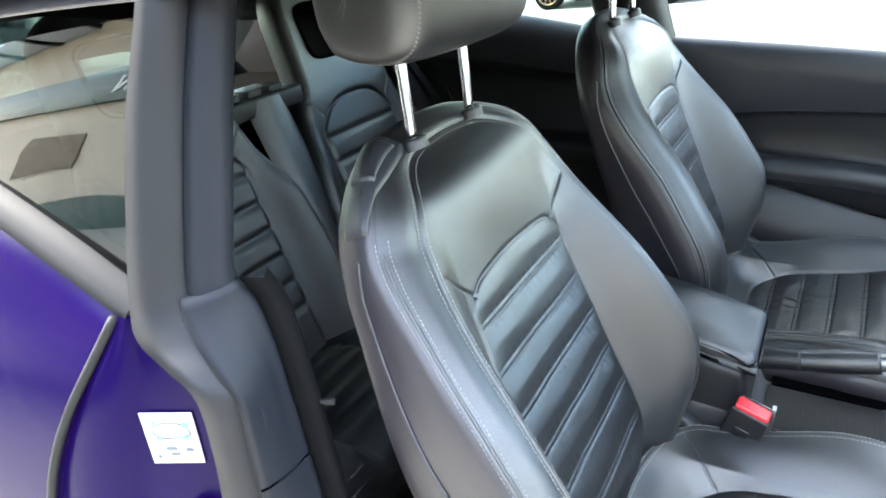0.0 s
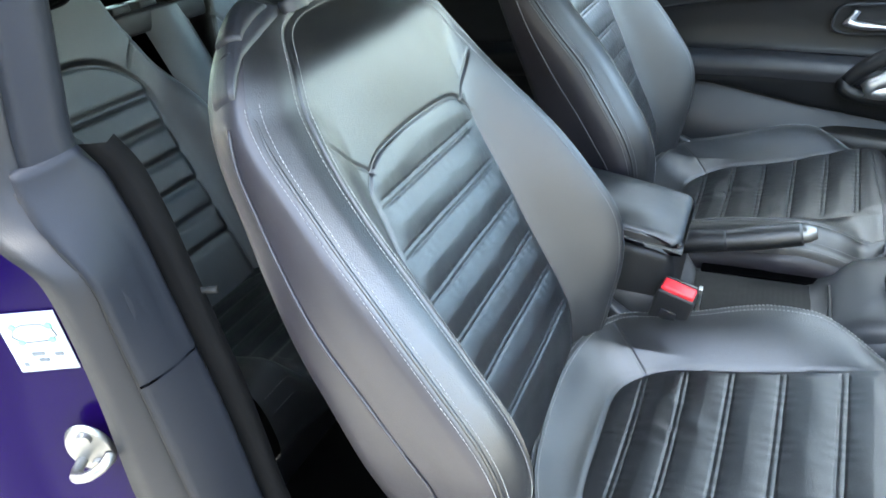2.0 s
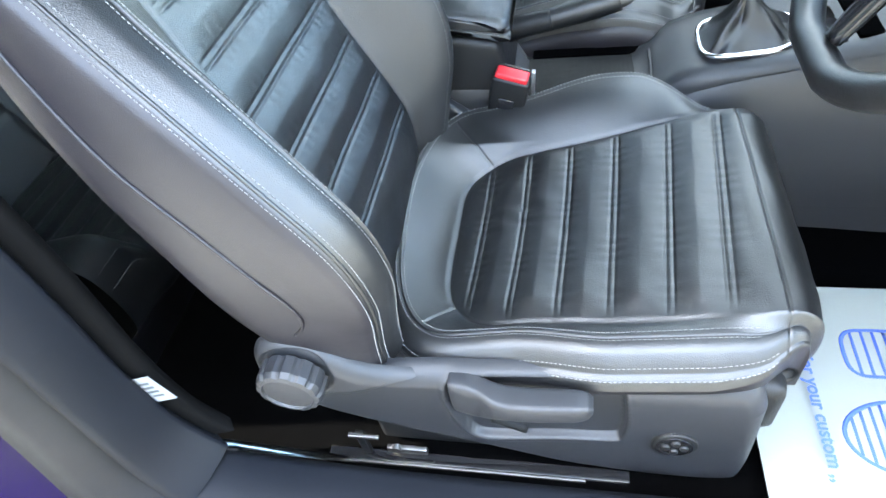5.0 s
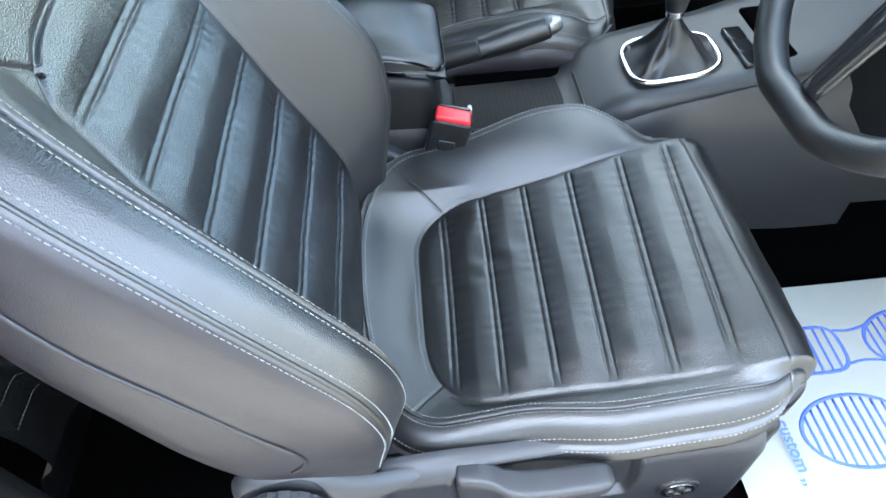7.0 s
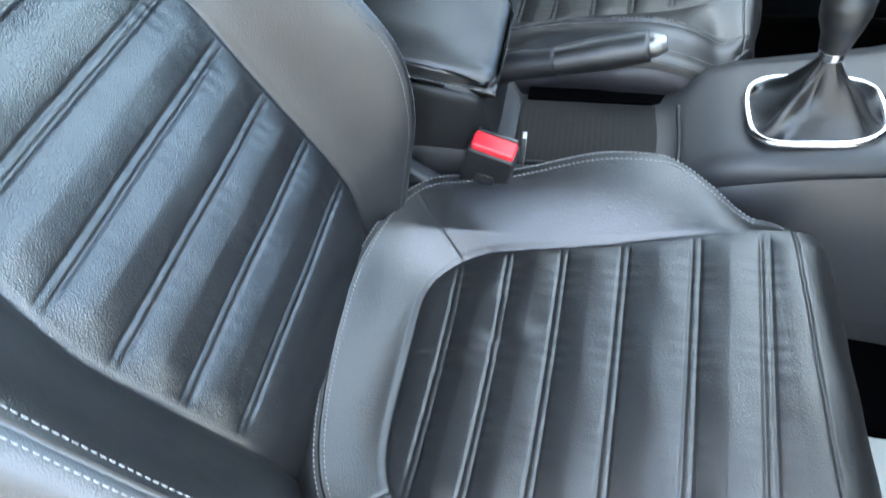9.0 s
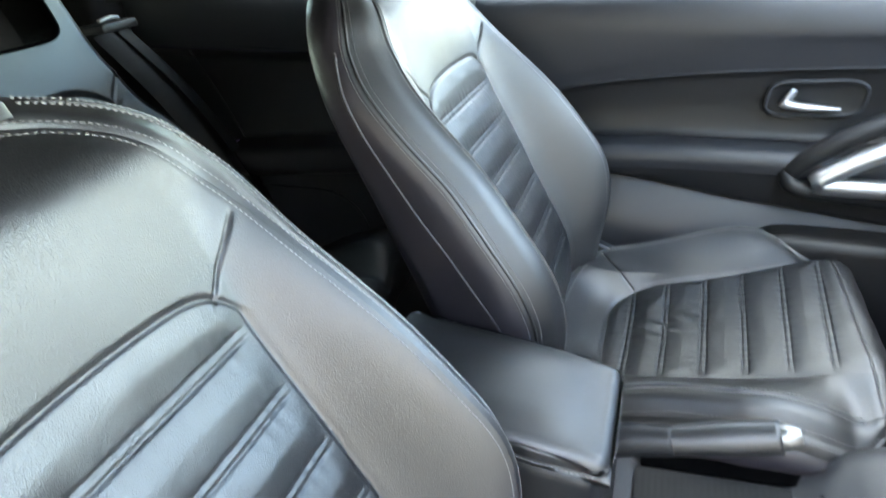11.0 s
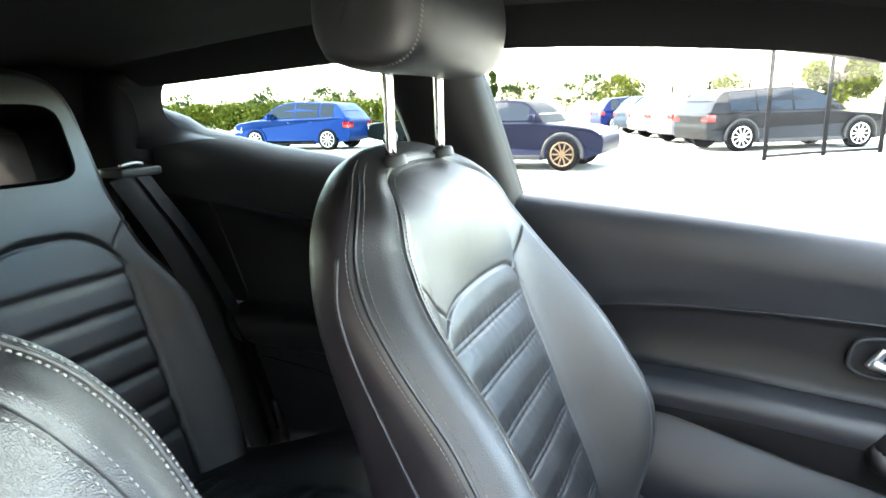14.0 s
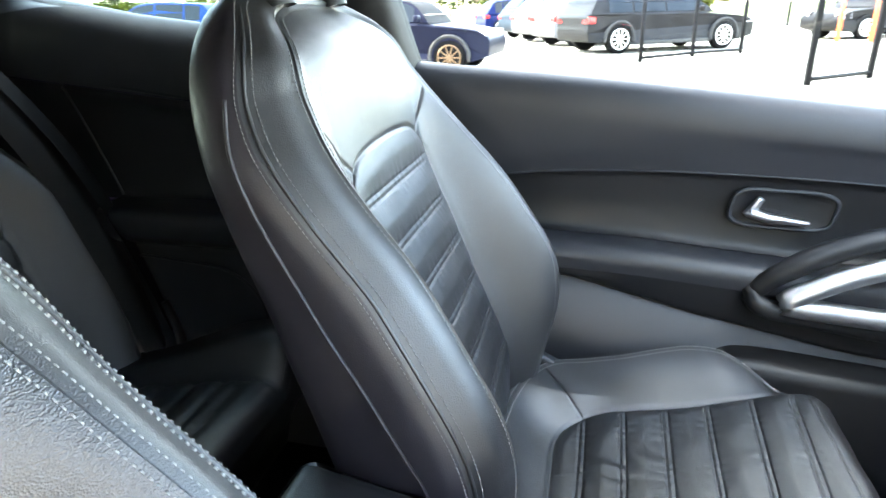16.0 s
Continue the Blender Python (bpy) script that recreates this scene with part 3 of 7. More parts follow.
def cush_point(y, v, h):
    i = np.clip(v, 0, CLEN[-1])
    x, z = np.interp(i, CLEN, CUSH[:, 0]), np.interp(i, CLEN, CUSH[:, 1])
    nx, nz = np.interp(i, CLEN, CNOR[:, 0]), np.interp(i, CLEN, CNOR[:, 1])
    x = np.where(x > 0.28, 0.28 + (x - 0.28) * 0.74, x)
    x = np.where(x > 0.10, 0.10 + (x - 0.10) * SHAPE["squeeze"], x)
    return np.stack([x + nx * h, SEAT_Y + y + 0 * x, z + nz * h], -1)


def cushion(parent):
    nv = 181
    th = np.linspace(0, math.pi / 2, 110)
    v = np.concatenate([CB + CL * (1 - np.cos(th)), np.linspace(CB + CL, CLEN[-1], 401)[1:]])
    nu = len(v)
    q = np.linspace(-1, 1, nv)
    Vv = np.repeat(v[:, None], nv, 1)
    Y = np.where(q[None, :] < 0, cush_w(Vv), cush_far(Vv)) * q[None, :]
    P = cush_point(Y, Vv, cush_height(Y, Vv))
    Vc, Yc = (Vv[:-1, :-1] + Vv[1:, 1:]) / 2, (Y[:-1, :-1] + Y[1:, 1:]) / 2
    pan = cush_inside(Yc, Vc) > 0
    pan |= Vc > CX0(0.285)
    M = np.zeros((nu, nv), bool)

    def cut(name, sel, label=""):
        m = M.copy()
        m[:-1, :-1] = sel
        sheet(name, P, LEATHER, parent, label, m)
    edges = [-1] + [skewed(k, Yc) for k in range(6)] + [CX0(0.300), 9]
    for a, b in zip(edges[:-1], edges[1:]):
        cut("cushion_pad", pan & (Vc >= a) & (Vc < b))
    collar = ~pan & (Vc < CX0(-0.060) - (np.abs(Yc) - 0.138) * 0.8)
    cut("cushion_collar", collar, "smooth leather collar at the back of the cushion")
    cut("cushion_bolster", ~pan & ~collar & (Yc > 0))
    cut("cushion_bolster", ~pan & ~collar & (Yc <= 0))
    # band and skirt, all round but for the front
    w = cush_w(v)
    ey, ev = np.concatenate([-w[::-1], cush_far(v)]), np.concatenate([v[::-1], v])
    t = np.gradient(np.stack([ey, ev], 1), axis=0)
    t /= np.linalg.norm(t, axis=1, keepdims=True)
    for _ in range(10):
        t[1:-1] = (t[:-2] + 2 * t[1:-1] + t[2:]) / 4
    t /= np.linalg.norm(t, axis=1, keepdims=True)
    out = np.stack([t[:, 1], -t[:, 0]], 1)
    if out[5, 0] > 0:
        out = -out
    h0 = cush_height(ey, ev)

    base = cush_point(ey, ev, h0)
    slim = 1 - 0.72 * bump01(ev, CX0(0.22), CX0(0.22) + 0.15)[:, None]

    def row(o, dz):
        d = np.stack([np.where(ev < CB + CL, out[:, 1] * o, 0), out[:, 0] * o, np.full(len(ey), dz)], 1)
        return base + d * np.hstack([slim, slim, slim if dz > -0.05 else slim * 0 + 1])
    R = np.stack([row(o, dz) for o, dz in ((0, 0), (0.0012, -0.003), (0.003, -0.003), (0.006, -0.0006), (0.020, -0.012), (0.032, -0.027), (0.034, -0.031), (0.037, -0.030), (0.041, -0.039), (0.043, -0.048))], 1)
    sheet("cushion_band", R, LEATHER_PLAIN, parent, "black leather band with twin stitching")
    near = (ey < 0)[:, None, None]
    full = np.stack([R[:, -1]] + [row(o, dz) for o, dz in ((0.051, -0.056), (0.051, -0.080), (0.046, -0.105), (0.035, -0.13))], 1)
    tucked = np.stack([R[:, -1]] + [row(o, dz) for o, dz in ((0.042, -0.056), (0.034, -0.062), (0.018, -0.068), (0.0, -0.085))], 1)
    Sk = np.where(near, tucked, full) if SHAPE["flat"] else full
    Sk[:, :, 2] = np.maximum(Sk[:, :, 2], 0.35 + 0.09 * bump01(ev, CX0(0.24), CX0(0.24) + 0.10)[:, None])
    sheet("cushion_skirt", Sk, VINYL, parent, "grey-black leather cushion side")
    n1 = normals(R)
    n1 *= np.sign(n1[:, 4, 2].mean() + 1e-9)
    f = int(np.searchsorted(v, CX0(0.27)))
    a, b = nu - f, nu + f
    iy, iv = ey - out[:, 0] * 0.0045, ev - out[:, 1] * 0.0045
    hi = cush_height(iy, iv)
    for _ in range(25):
        hi[1:-1] = (hi[:-2] + 2 * hi[1:-1] + hi[2:]) / 4
    dashes("stitching", cush_point(iy, np.maximum(iv, CB + 0.004), hi + 0.0006)[a:b], n1[a:b, 3], parent, lift=0.0006)
    dashes("stitching", R[a:b, 3], n1[a:b, 3], parent, lift=0.0006)
    for lo, hi_ in ((a - 16, nu - 60), (nu + 60, b + 16)):
        dashes("stitching", (R[:, 5] * 0.75 + R[:, 4] * 0.25)[lo:hi_], n1[lo:hi_, 4], parent, lift=0.0006)
        dashes("stitching", (R[:, 7] * 0.5 + R[:, 8] * 0.5)[lo:hi_], n1[lo:hi_, 7], parent, lift=0.0006)
    # under-cushion pan on rails
    boxpart("seat_pan", (-0.24, SEAT_Y - 0.245, 0.36), (0.32, SEAT_Y + 0.225, 0.455), PLASTIC, parent, bevel=0.015)
    for dy in (-0.2, 0.2):
        boxpart("seat_rail", (-0.24, SEAT_Y + dy - 0.02, 0.300), (0.30, SEAT_Y + dy + 0.02, 0.362), STEEL, parent, "grey steel seat rail", bevel=0.003)


driver_seat = thing("driver_seat", (0.05, SEAT_Y, 0.30), "black leather sports seat with ribbed centre and pale stitching", "car seat", "front seats")
RIM, OUTER = backrest(driver_seat)
headrest(driver_seat)
cushion(driver_seat)
outer_rows(driver_seat, OUTER, Matrix.Identity(4), ((6, 236), (330, 594)))
SHAPE.update(PASSENGER)
passenger_seat = thing("passenger_seat", (0.05, SEAT_Y, 0.30), "black leather passenger seat with ribbed centre, beside the far door", "car seat", "front seats")
outer_rows(passenger_seat, backrest(passenger_seat)[1], Matrix.Identity(4), ((6, 270), (364, 594)))
headrest(passenger_seat)
cushion(passenger_seat)
passenger_seat.matrix_basis = Matrix.Translation(Vector((0.058, SEAT_Y + 0.696, 0.324))) @ pose(0, 0, 0, 0, 1.6, 0)
SHAPE.update(DRIVER)


# ---- the car's shell, right side (the open driver's door) ----
car = thing("hatchback_car", (-0.3, 1.01, 0.0), "dark purple three-door hatchback with black interior, driver's door open", "car", kind="structure")
CY = 1.012                           # the car's middle


def loft(name, rails, mat, parent, label="", n=60, closed=False, smooth=True):
    """A sheet between rails, each a list of points, all sampled alike."""
    R = [smooth_curve(r, n) for r in rails]
    if closed:
        R.append(R[0])
    return sheet(name, np.stack(R, 1), mat, parent, label, smooth=smooth)


# pillar behind the driver's door: rubber-lipped outer strip, cloth-grained trim, lower moulding
e1 = [(-0.452, 0.352, 1.335), (-0.461, 0.341, 1.286), (-0.494, 0.322, 1.200), (-0.517, 0.300, 1.100), (-0.530, 0.283, 1.021), (-0.520, 0.274, 0.992), (-0.480, 0.270, 0.972), (-0.452, 0.272, 0.945), (-0.455, 0.272, 0.880), (-0.470, 0.270, 0.790), (-0.488, 0.264, 0.680), (-0.505, 0.258, 0.545), (-0.520, 0.250, 0.42), (-0.50, 0.235, 0.35)]
e2 = [(-0.428, 0.366, 1.335), (-0.437, 0.356, 1.283), (-0.458, 0.337, 1.198), (-0.475, 0.315, 1.099), (-0.481, 0.300, 1.030), (-0.462, 0.290, 0.990), (-0.432, 0.289, 0.955), (-0.424, 0.290, 0.925), (-0.432, 0.291, 0.870), (-0.438, 0.291, 0.790), (-0.444, 0.289, 0.680), (-0.448, 0.286, 0.545), (-0.450, 0.284, 0.42), (-0.42, 0.275, 0.35)]
e3 = [(-0.402, 0.392, 1.335), (-0.412, 0.380, 1.279), (-0.428, 0.361, 1.192), (-0.440, 0.339, 1.094), (-0.447, 0.329, 1.038), (-0.442, 0.338, 1.012), (-0.434, 0.340, 0.960), (-0.431, 0.340, 0.90), (-0.428, 0.340, 0.835), (-0.424, 0.340, 0.740), (-0.426, 0.340, 0.652), (-0.429, 0.340, 0.55), (-0.419, 0.342, 0.445), (-0.385, 0.345, 0.37)]
e4 = [(x - 0.075, y + 0.045, z) for x, y, z in e3]


def off(r, dx, dy, dz=0.0):
    return [(x + dx, y + dy, z + dz) for x, y, z in r]


def between(a, b, w):
    return [tuple(p * (1 - w) + q * w for p, q in zip(u, v)) for u, v in zip(a, b)]


loft("door_seal", [off(e1, -0.012, -0.004), off(e1, -0.004, -0.014), off(between(e1, e2, 0.3), 0.004, -0.012), off(between(e1, e2, 0.6), 0.004, -0.006), between(e1, e2, 0.93), off(e2, -0.004, 0.010)], SEAL, car, "grey rubber-lipped door seal strip", 120)
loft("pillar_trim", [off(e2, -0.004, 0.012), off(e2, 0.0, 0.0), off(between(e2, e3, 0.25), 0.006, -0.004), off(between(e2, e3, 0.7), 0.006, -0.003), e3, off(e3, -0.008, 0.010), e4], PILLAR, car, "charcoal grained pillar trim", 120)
# shoulder moulding with its joint line, seat belt and guide beside it
m2, m3 = smooth_curve(e2, 120), smooth_curve(e3, 120)
k0 = int(np.argmax(m2[:, 2] < 1.032))
m2, m3 = m2[k0:], m3[k0:]
rows = [m2 + np.array([-0.006, -0.003, 0]), m2 + np.array([-0.002, -0.009, 0]), m2 + np.array([0.003, -0.0115, 0]), m2 * 0.85 + m3 * 0.15 + np.array([0.006, -0.0115, 0]), m2 * 0.5 + m3 * 0.5 + np.array([0.008, -0.009, 0]), m2 * 0.15 + m3 * 0.85 + np.array([0.006, -0.0065, 0]), m3 + np.array([0.004, -0.004, 0]), m3 + np.array([0.005, 0.001, 0]), m3 + np.array([0.000, 0.006, 0]), m3 + np.array([-0.030, 0.016, 0])]
G = np.stack(rows, 1)
G = np.concatenate([np.repeat(G[:1].mean(1, keepdims=True) * 0.2 + G[:1] * 0.8 + np.array([-0.02, 0.01, 0.0]), 1, 0), G], 0)
cutk = int(np.argmax(G[:, 4, 2] < 0.811))
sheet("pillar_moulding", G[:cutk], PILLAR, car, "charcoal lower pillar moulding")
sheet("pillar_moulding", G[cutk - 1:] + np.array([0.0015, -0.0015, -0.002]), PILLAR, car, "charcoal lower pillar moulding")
loft("seat_belt", [list(map(tuple, (m3 + np.array([dx, dy, 0]))[::4])) for dx, dy in ((-0.004, 0.008), (0.010, 0.011), (0.024, 0.016), (0.010, 0.034))], WEBBING, car, "black webbing seat belt", 80)
tube("moulding_gap", [tuple(p) for p in (m2 + np.array([-0.0045, -0.0075, 0]))[2::6]], 0.0026, RUBBER, car, "black gap beside the moulding", sides=6, n=90)
tube("belt_guide", [(-0.445, 0.345, 0.884), (-0.418, 0.366, 0.872), (-0.402, 0.376, 0.869)], [0.004, 0.003, 0.004], RUBBER, car)
LBM = pose(-0.417, 0.3462, 0.514, 0, -14, 6)
boxpart("belt_label", (-0.018, -0.0006, -0.026), (0.018, 0.0006, 0.026), LABEL, car, "white belt label", bevel=0.0, m=LBM)
for k in range(4):
    boxpart("print_bar", (-0.013 + 0.002 * k, -0.0011, 0.012 - 0.009 * k), (0.009, -0.0007, 0.016 - 0.009 * k), INK, car, bevel=0.0, m=LBM)

# painted jamb, with its striker and tyre label
j_out = [(-0.575, 0.272, 1.004), (-0.590, 0.255, 0.975), (-0.622, 0.222, 0.918), (-0.660, 0.195, 0.845), (-0.690, 0.175, 0.76), (-0.705, 0.160, 0.66), (-0.700, 0.150, 0.54), (-0.68, 0.145, 0.42), (-0.62, 0.140, 0.33), (-0.5, 0.14, 0.29)]
j_in = [(-0.528, 0.294, 1.004), (-0.500, 0.290, 0.975), (-0.472, 0.298, 0.930), (-0.462, 0.305, 0.860), (-0.470, 0.300, 0.79), (-0.482, 0.288, 0.70), (-0.498, 0.270, 0.59), (-0.512, 0.262, 0.48), (-0.51, 0.245, 0.37), (-0.45, 0.23, 0.31)]
jo, ji = smooth_curve(j_out, 90), smooth_curve(j_in, 90)
W = [0.0, 0.03, 0.07, 0.2, 0.36, 0.42, 0.5, 0.75, 1.0]
D = [0.0, -0.004, 0.003, 0.006, 0.004, -0.006, -0.008, -0.008, -0.002]
nrm = np.array([0.45, -0.89, 0.0])
J = np.stack([jo * (1 - w) + ji * w + nrm * d for w, d in zip(W, D)], 1)
sheet("door_jamb", J, PURPLE, car, "metallic dark purple painted door jamb")
tube("jamb_weatherstrip", [tuple(p) for p in (jo + np.array([0.006, -0.004, 0]))[:70:6]], 0.005, RUBBER, car, "black rubber weatherstrip", sides=8, n=70)


def on_jamb(z, w):
    k = int(np.argmin(np.abs(ji[:, 2] - z)))
    return jo[k] * (1 - w) + ji[k] * w


sc = on_jamb(0.845, 0.60)
tang = np.array([ji[30][0] - jo[30][0], ji[30][1] - jo[30][1], 0])
ang = math.degrees(math.atan2(tang[1], tang[0]))
LM = pose(-0.544, 0.266, 0.855, 0, 0, ang) @ pose(0, 0, 0, 90, 0, 0) @ pose(0, 0, 0, 0, 0, -4)
lab = bpart("tyre_label", box((-0.029, -0.036, -0.0006), (0.029, 0.036, 0.0006), LM), LABEL, car, "white label with printed car outline", bevel=0.0)
OUT = [(-0.020, 0.012), (-0.016, 0.022), (-0.006, 0.027), (0.010, 0.026), (0.020, 0.020), (0.022, 0.010), (0.014, 0.004), (-0.012, 0.003)]
OUT = [(x, y * 0.9 - 0.002) for x, y in OUT]
ring = [tuple(LM @ Vector((x, y, 0.0012))) for x, y in OUT]
hang(tube("car_outline", ring, 0.0006, INK, None, sides=5, closed=True), lab)
for x, y in ((-0.016, 0.020), (-0.014, 0.001), (0.018, 0.019), (0.016, 0.002)):
    hang(bpart("tyre_mark", disc(0.0035, 0.0008, LM @ Matrix.Translation((x, y, 0.0012)), 12), GREENINK), lab)
for k, (x, y, l) in enumerate(((-0.010, -0.016, 0.012), (-0.006, -0.024, 0.010), (0.012, -0.018, 0.008), (-0.022, -0.028, 0.004))):
    hang(bpart("print_bar", box((x, y, 0.0008), (x + l, y + 0.004, 0.0014), LM), INK), lab)
# striker: a pressed plate with two screws and a bent loop
st = on_jamb(0.722, 0.62)
SM = pose(-0.532, 0.250, 0.722, 0, 0, ang) @ pose(0, 0, 0, 90, 0, 0)
bm = disc(0.030, 0.006, SM @ Matrix.Diagonal((0.85, 1.15, 1, 1)), 28, 0.026)
striker = bpart("door_striker", bm, STEEL, car, "zinc-plated steel striker plate", bevel=0.0015)
for y in (-0.020, 0.019):
    hang(bpart("screw", disc(0.0085, 0.008, SM @ Matrix.Translation((0.004, y, 0.004)), 16, 0.007), STEEL), striker)
loop = [tuple(SM @ Vector(p)) for p in ((-0.012, -0.012, 0.0), (-0.010, -0.012, 0.024), (0.010, -0.006, 0.032), (0.030, 0.004, 0.030), (0.034, 0.008, 0.018))]
hang(tube("striker_loop", loop, 0.0058, STEEL, None, sides=10, n=26), striker)

# outer quarter panel, belt moulding, fixed side glass
b_lo = [(-0.560, 0.278, 1.000), (-0.66, 0.278, 1.040), (-0.80, 0.282, 1.085), (-1.00, 0.290, 1.135), (-1.20, 0.310, 1.180)]
b_hi = [(-0.548, 0.292, 1.020), (-0.65, 0.294, 1.062), (-0.79, 0.298, 1.108), (-0.99, 0.306, 1.160), (-1.19, 0.326, 1.205)]
loft("belt_moulding", [off(b_lo, 0, 0.004, -0.004), off(b_lo, 0, -0.006), off(between(b_lo, b_hi, 0.5), 0, -0.009), b_hi, off(b_hi, 0, 0.012)], MOULDING, car, "dull grey window moulding", 40)
q = [off(b_lo, -0.012, 0.004, -0.004), [(-0.580, 0.262, 0.985), (-0.68, 0.255, 1.01), (-0.82, 0.255, 1.05), (-1.02, 0.262, 1.10), (-1.25, 0.29, 1.15)], [(-0.625, 0.218, 0.915), (-0.72, 0.205, 0.93), (-0.85, 0.195, 0.95), (-1.05, 0.19, 0.98), (-1.4, 0.22, 1.02)],
     [(-0.690, 0.175, 0.76), (-0.77, 0.160, 0.77), (-0.90, 0.135, 0.78), (-1.1, 0.115, 0.80), (-1.6, 0.15, 0.82)], [(-0.700, 0.152, 0.55), (-0.78, 0.140, 0.55), (-0.92, 0.125, 0.55), (-1.1, 0.115, 0.55), (-1.6, 0.15, 0.55)], [(-0.62, 0.14, 0.32), (-0.78, 0.14, 0.30), (-0.92, 0.14, 0.30), (-1.1, 0.14, 0.30), (-1.6, 0.16, 0.30)]]
Q = np.stack([smooth_curve(r, 40) for r in q], 0)
Q = np.stack([smooth_curve(Q[:, k], 40) for k in range(40)], 1)
sheet("quarter_panel", Q, PURPLE, car, "metallic dark purple rear quarter panel")
g_hi = [(-0.470, 0.372, 1.330), (-0.60, 0.380, 1.332), (-0.78, 0.392, 1.328), (-0.99, 0.410, 1.310), (-1.17, 0.430, 1.270)]
gl = off(b_hi, 0, 0.008, -0.004)
gm = off(between(gl, g_hi, 0.5), 0, -0.010)
loft("quarter_window", [gl, off(between(gl, g_hi, 0.25), 0, -0.007), gm, off(between(gl, g_hi, 0.75), 0, -0.007), g_hi], TINT, car, "dark tinted fixed rear side window", 40)
gt = between(gl, g_hi, 0.80)
loft("window_border", [off(gt, 0, 0.003), off(g_hi, 0, 0.006, 0.01)], PIANO, car, "black ceramic window border", 40)
loft("window_border", [off(gl, 0, 0.006), off(between(gl, g_hi, 0.08), 0, 0.005)], PIANO, car, "black ceramic window border", 40)

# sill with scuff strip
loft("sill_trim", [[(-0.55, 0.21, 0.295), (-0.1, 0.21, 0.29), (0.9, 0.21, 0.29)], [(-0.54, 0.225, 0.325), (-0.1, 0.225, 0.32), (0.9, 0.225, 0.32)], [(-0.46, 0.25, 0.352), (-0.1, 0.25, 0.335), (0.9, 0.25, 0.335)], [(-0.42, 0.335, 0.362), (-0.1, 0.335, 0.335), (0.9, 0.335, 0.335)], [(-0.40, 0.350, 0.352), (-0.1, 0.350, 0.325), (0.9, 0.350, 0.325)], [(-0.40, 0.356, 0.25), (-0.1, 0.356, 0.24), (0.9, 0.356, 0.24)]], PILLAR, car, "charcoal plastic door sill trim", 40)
loft("scuff_strip", [[(-0.415, 0.338, 0.371), (-0.32, 0.343, 0.358), (-0.215, 0.350, 0.338)], [(-0.41, 0.354, 0.371), (-0.32, 0.356, 0.356), (-0.215, 0.360, 0.332)], [(-0.41, 0.358, 0.362), (-0.32, 0.360, 0.348), (-0.215, 0.364, 0.325)]], CHROME, car, "bright metal sill strip", 20)
loft("sill_panel", [[(-0.55, 0.21, 0.295), (0.2, 0.21, 0.29), (0.9, 0.21, 0.29)], [(-0.6, 0.15, 0.27), (0.2, 0.16, 0.26), (0.9, 0.16, 0.26)], [(-0.6, 0.17, 0.17), (0.2, 0.18, 0.17), (0.9, 0.18, 0.17)]], PURPLE, car, "dark purple painted sill", 30)

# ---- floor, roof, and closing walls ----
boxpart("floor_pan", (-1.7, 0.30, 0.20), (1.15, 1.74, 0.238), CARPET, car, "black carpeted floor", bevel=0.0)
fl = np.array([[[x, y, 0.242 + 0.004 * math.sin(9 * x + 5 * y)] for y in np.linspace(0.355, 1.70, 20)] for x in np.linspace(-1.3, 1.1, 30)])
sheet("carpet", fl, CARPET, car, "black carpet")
rows = []
for y, dz in ((0.335, -0.025), (0.37, 0.0), (0.45, 0.028), (0.65, 0.05), (CY, 0.06), (1.38, 0.05), (1.57, 0.028), (1.645, 0.0), (1.69, -0.025)):
    rows.append([(-1.75, y, 1.20 + dz), (-1.30, y, 1.272 + dz), (-0.95, y, 1.300 + dz), (-0.64, y, 1.312 + dz), (-0.32, y, 1.312 + dz), (-0.10, y, 1.302 + dz), (0.06, y, 1.280 + dz), (0.22, y, 1.248 + dz)])
loft("headlining", rows, HEADLINE, car, "black cloth headlining", 50)
loft("roof_panel", [off(r, 0, 0, 0.03) for r in rows], PURPLE, car, "dark purple roof", 50)

tube("windscreen_header", [(0.225, 0.46, 1.284), (0.235, CY, 1.318), (0.225, 1.56, 1.284)], 0.010, HEADLINE, car, "black windscreen header", sides=10, n=20)
loft("windscreen", [[(0.235, 0.42, 1.262), (0.245, CY, 1.312), (0.235, 1.60, 1.262)], [(0.66, 0.38, 1.13), (0.70, CY, 1.17), (0.66, 1.64, 1.13)], [(1.12, 0.36, 0.96), (1.20, CY, 0.985), (1.12, 1.68, 0.96)]], GLASS, car, "clear windscreen", 24).visible_shadow = False
tube("front_pillar", [(0.21, 0.385, 1.252), (0.62, 0.36, 1.12), (1.12, 0.345, 0.95)], 0.032, HEADLINE, car, "black front pillar", sides=10, n=20)

# ---- far side: door and rear quarter trim ----
XS = np.linspace(-0.40, 1.05, 60)
XQ = np.linspace(-1.24, -0.40, 50)


def zb(x):
    return np.interp(x, [-1.24, -1.14, -1.089, -0.89, -0.754, -0.54, -0.35, -0.056, 0.222, 1.05], [1.21, 1.182, 1.155, 1.117, 1.099, 1.058, 1.028, 1.001, 0.971, 0.88])


def wall(name, xs, rows, mat, parent, label=""):
    P = np.array([[(x, *(r(x))) for r in rows] for x in xs])
    # a smooth course across the rows
    P = np.stack([smooth_curve(P[i], 4 * len(rows)) for i in range(len(xs))], 0)
    return sheet(name, P[:, ::-1], mat, parent, label)


def zs(x):
    return np.interp(x, [-0.40, -0.26, -0.197, -0.10, 0.038, 0.242, 1.05], [0.77, 0.815, 0.838, 0.848, 0.853, 0.849, 0.80])


def za(x):
    return np.interp(x, [-0.40, -0.126, 0.047, 0.242, 1.05], [0.745, 0.738, 0.730, 0.712, 0.66])


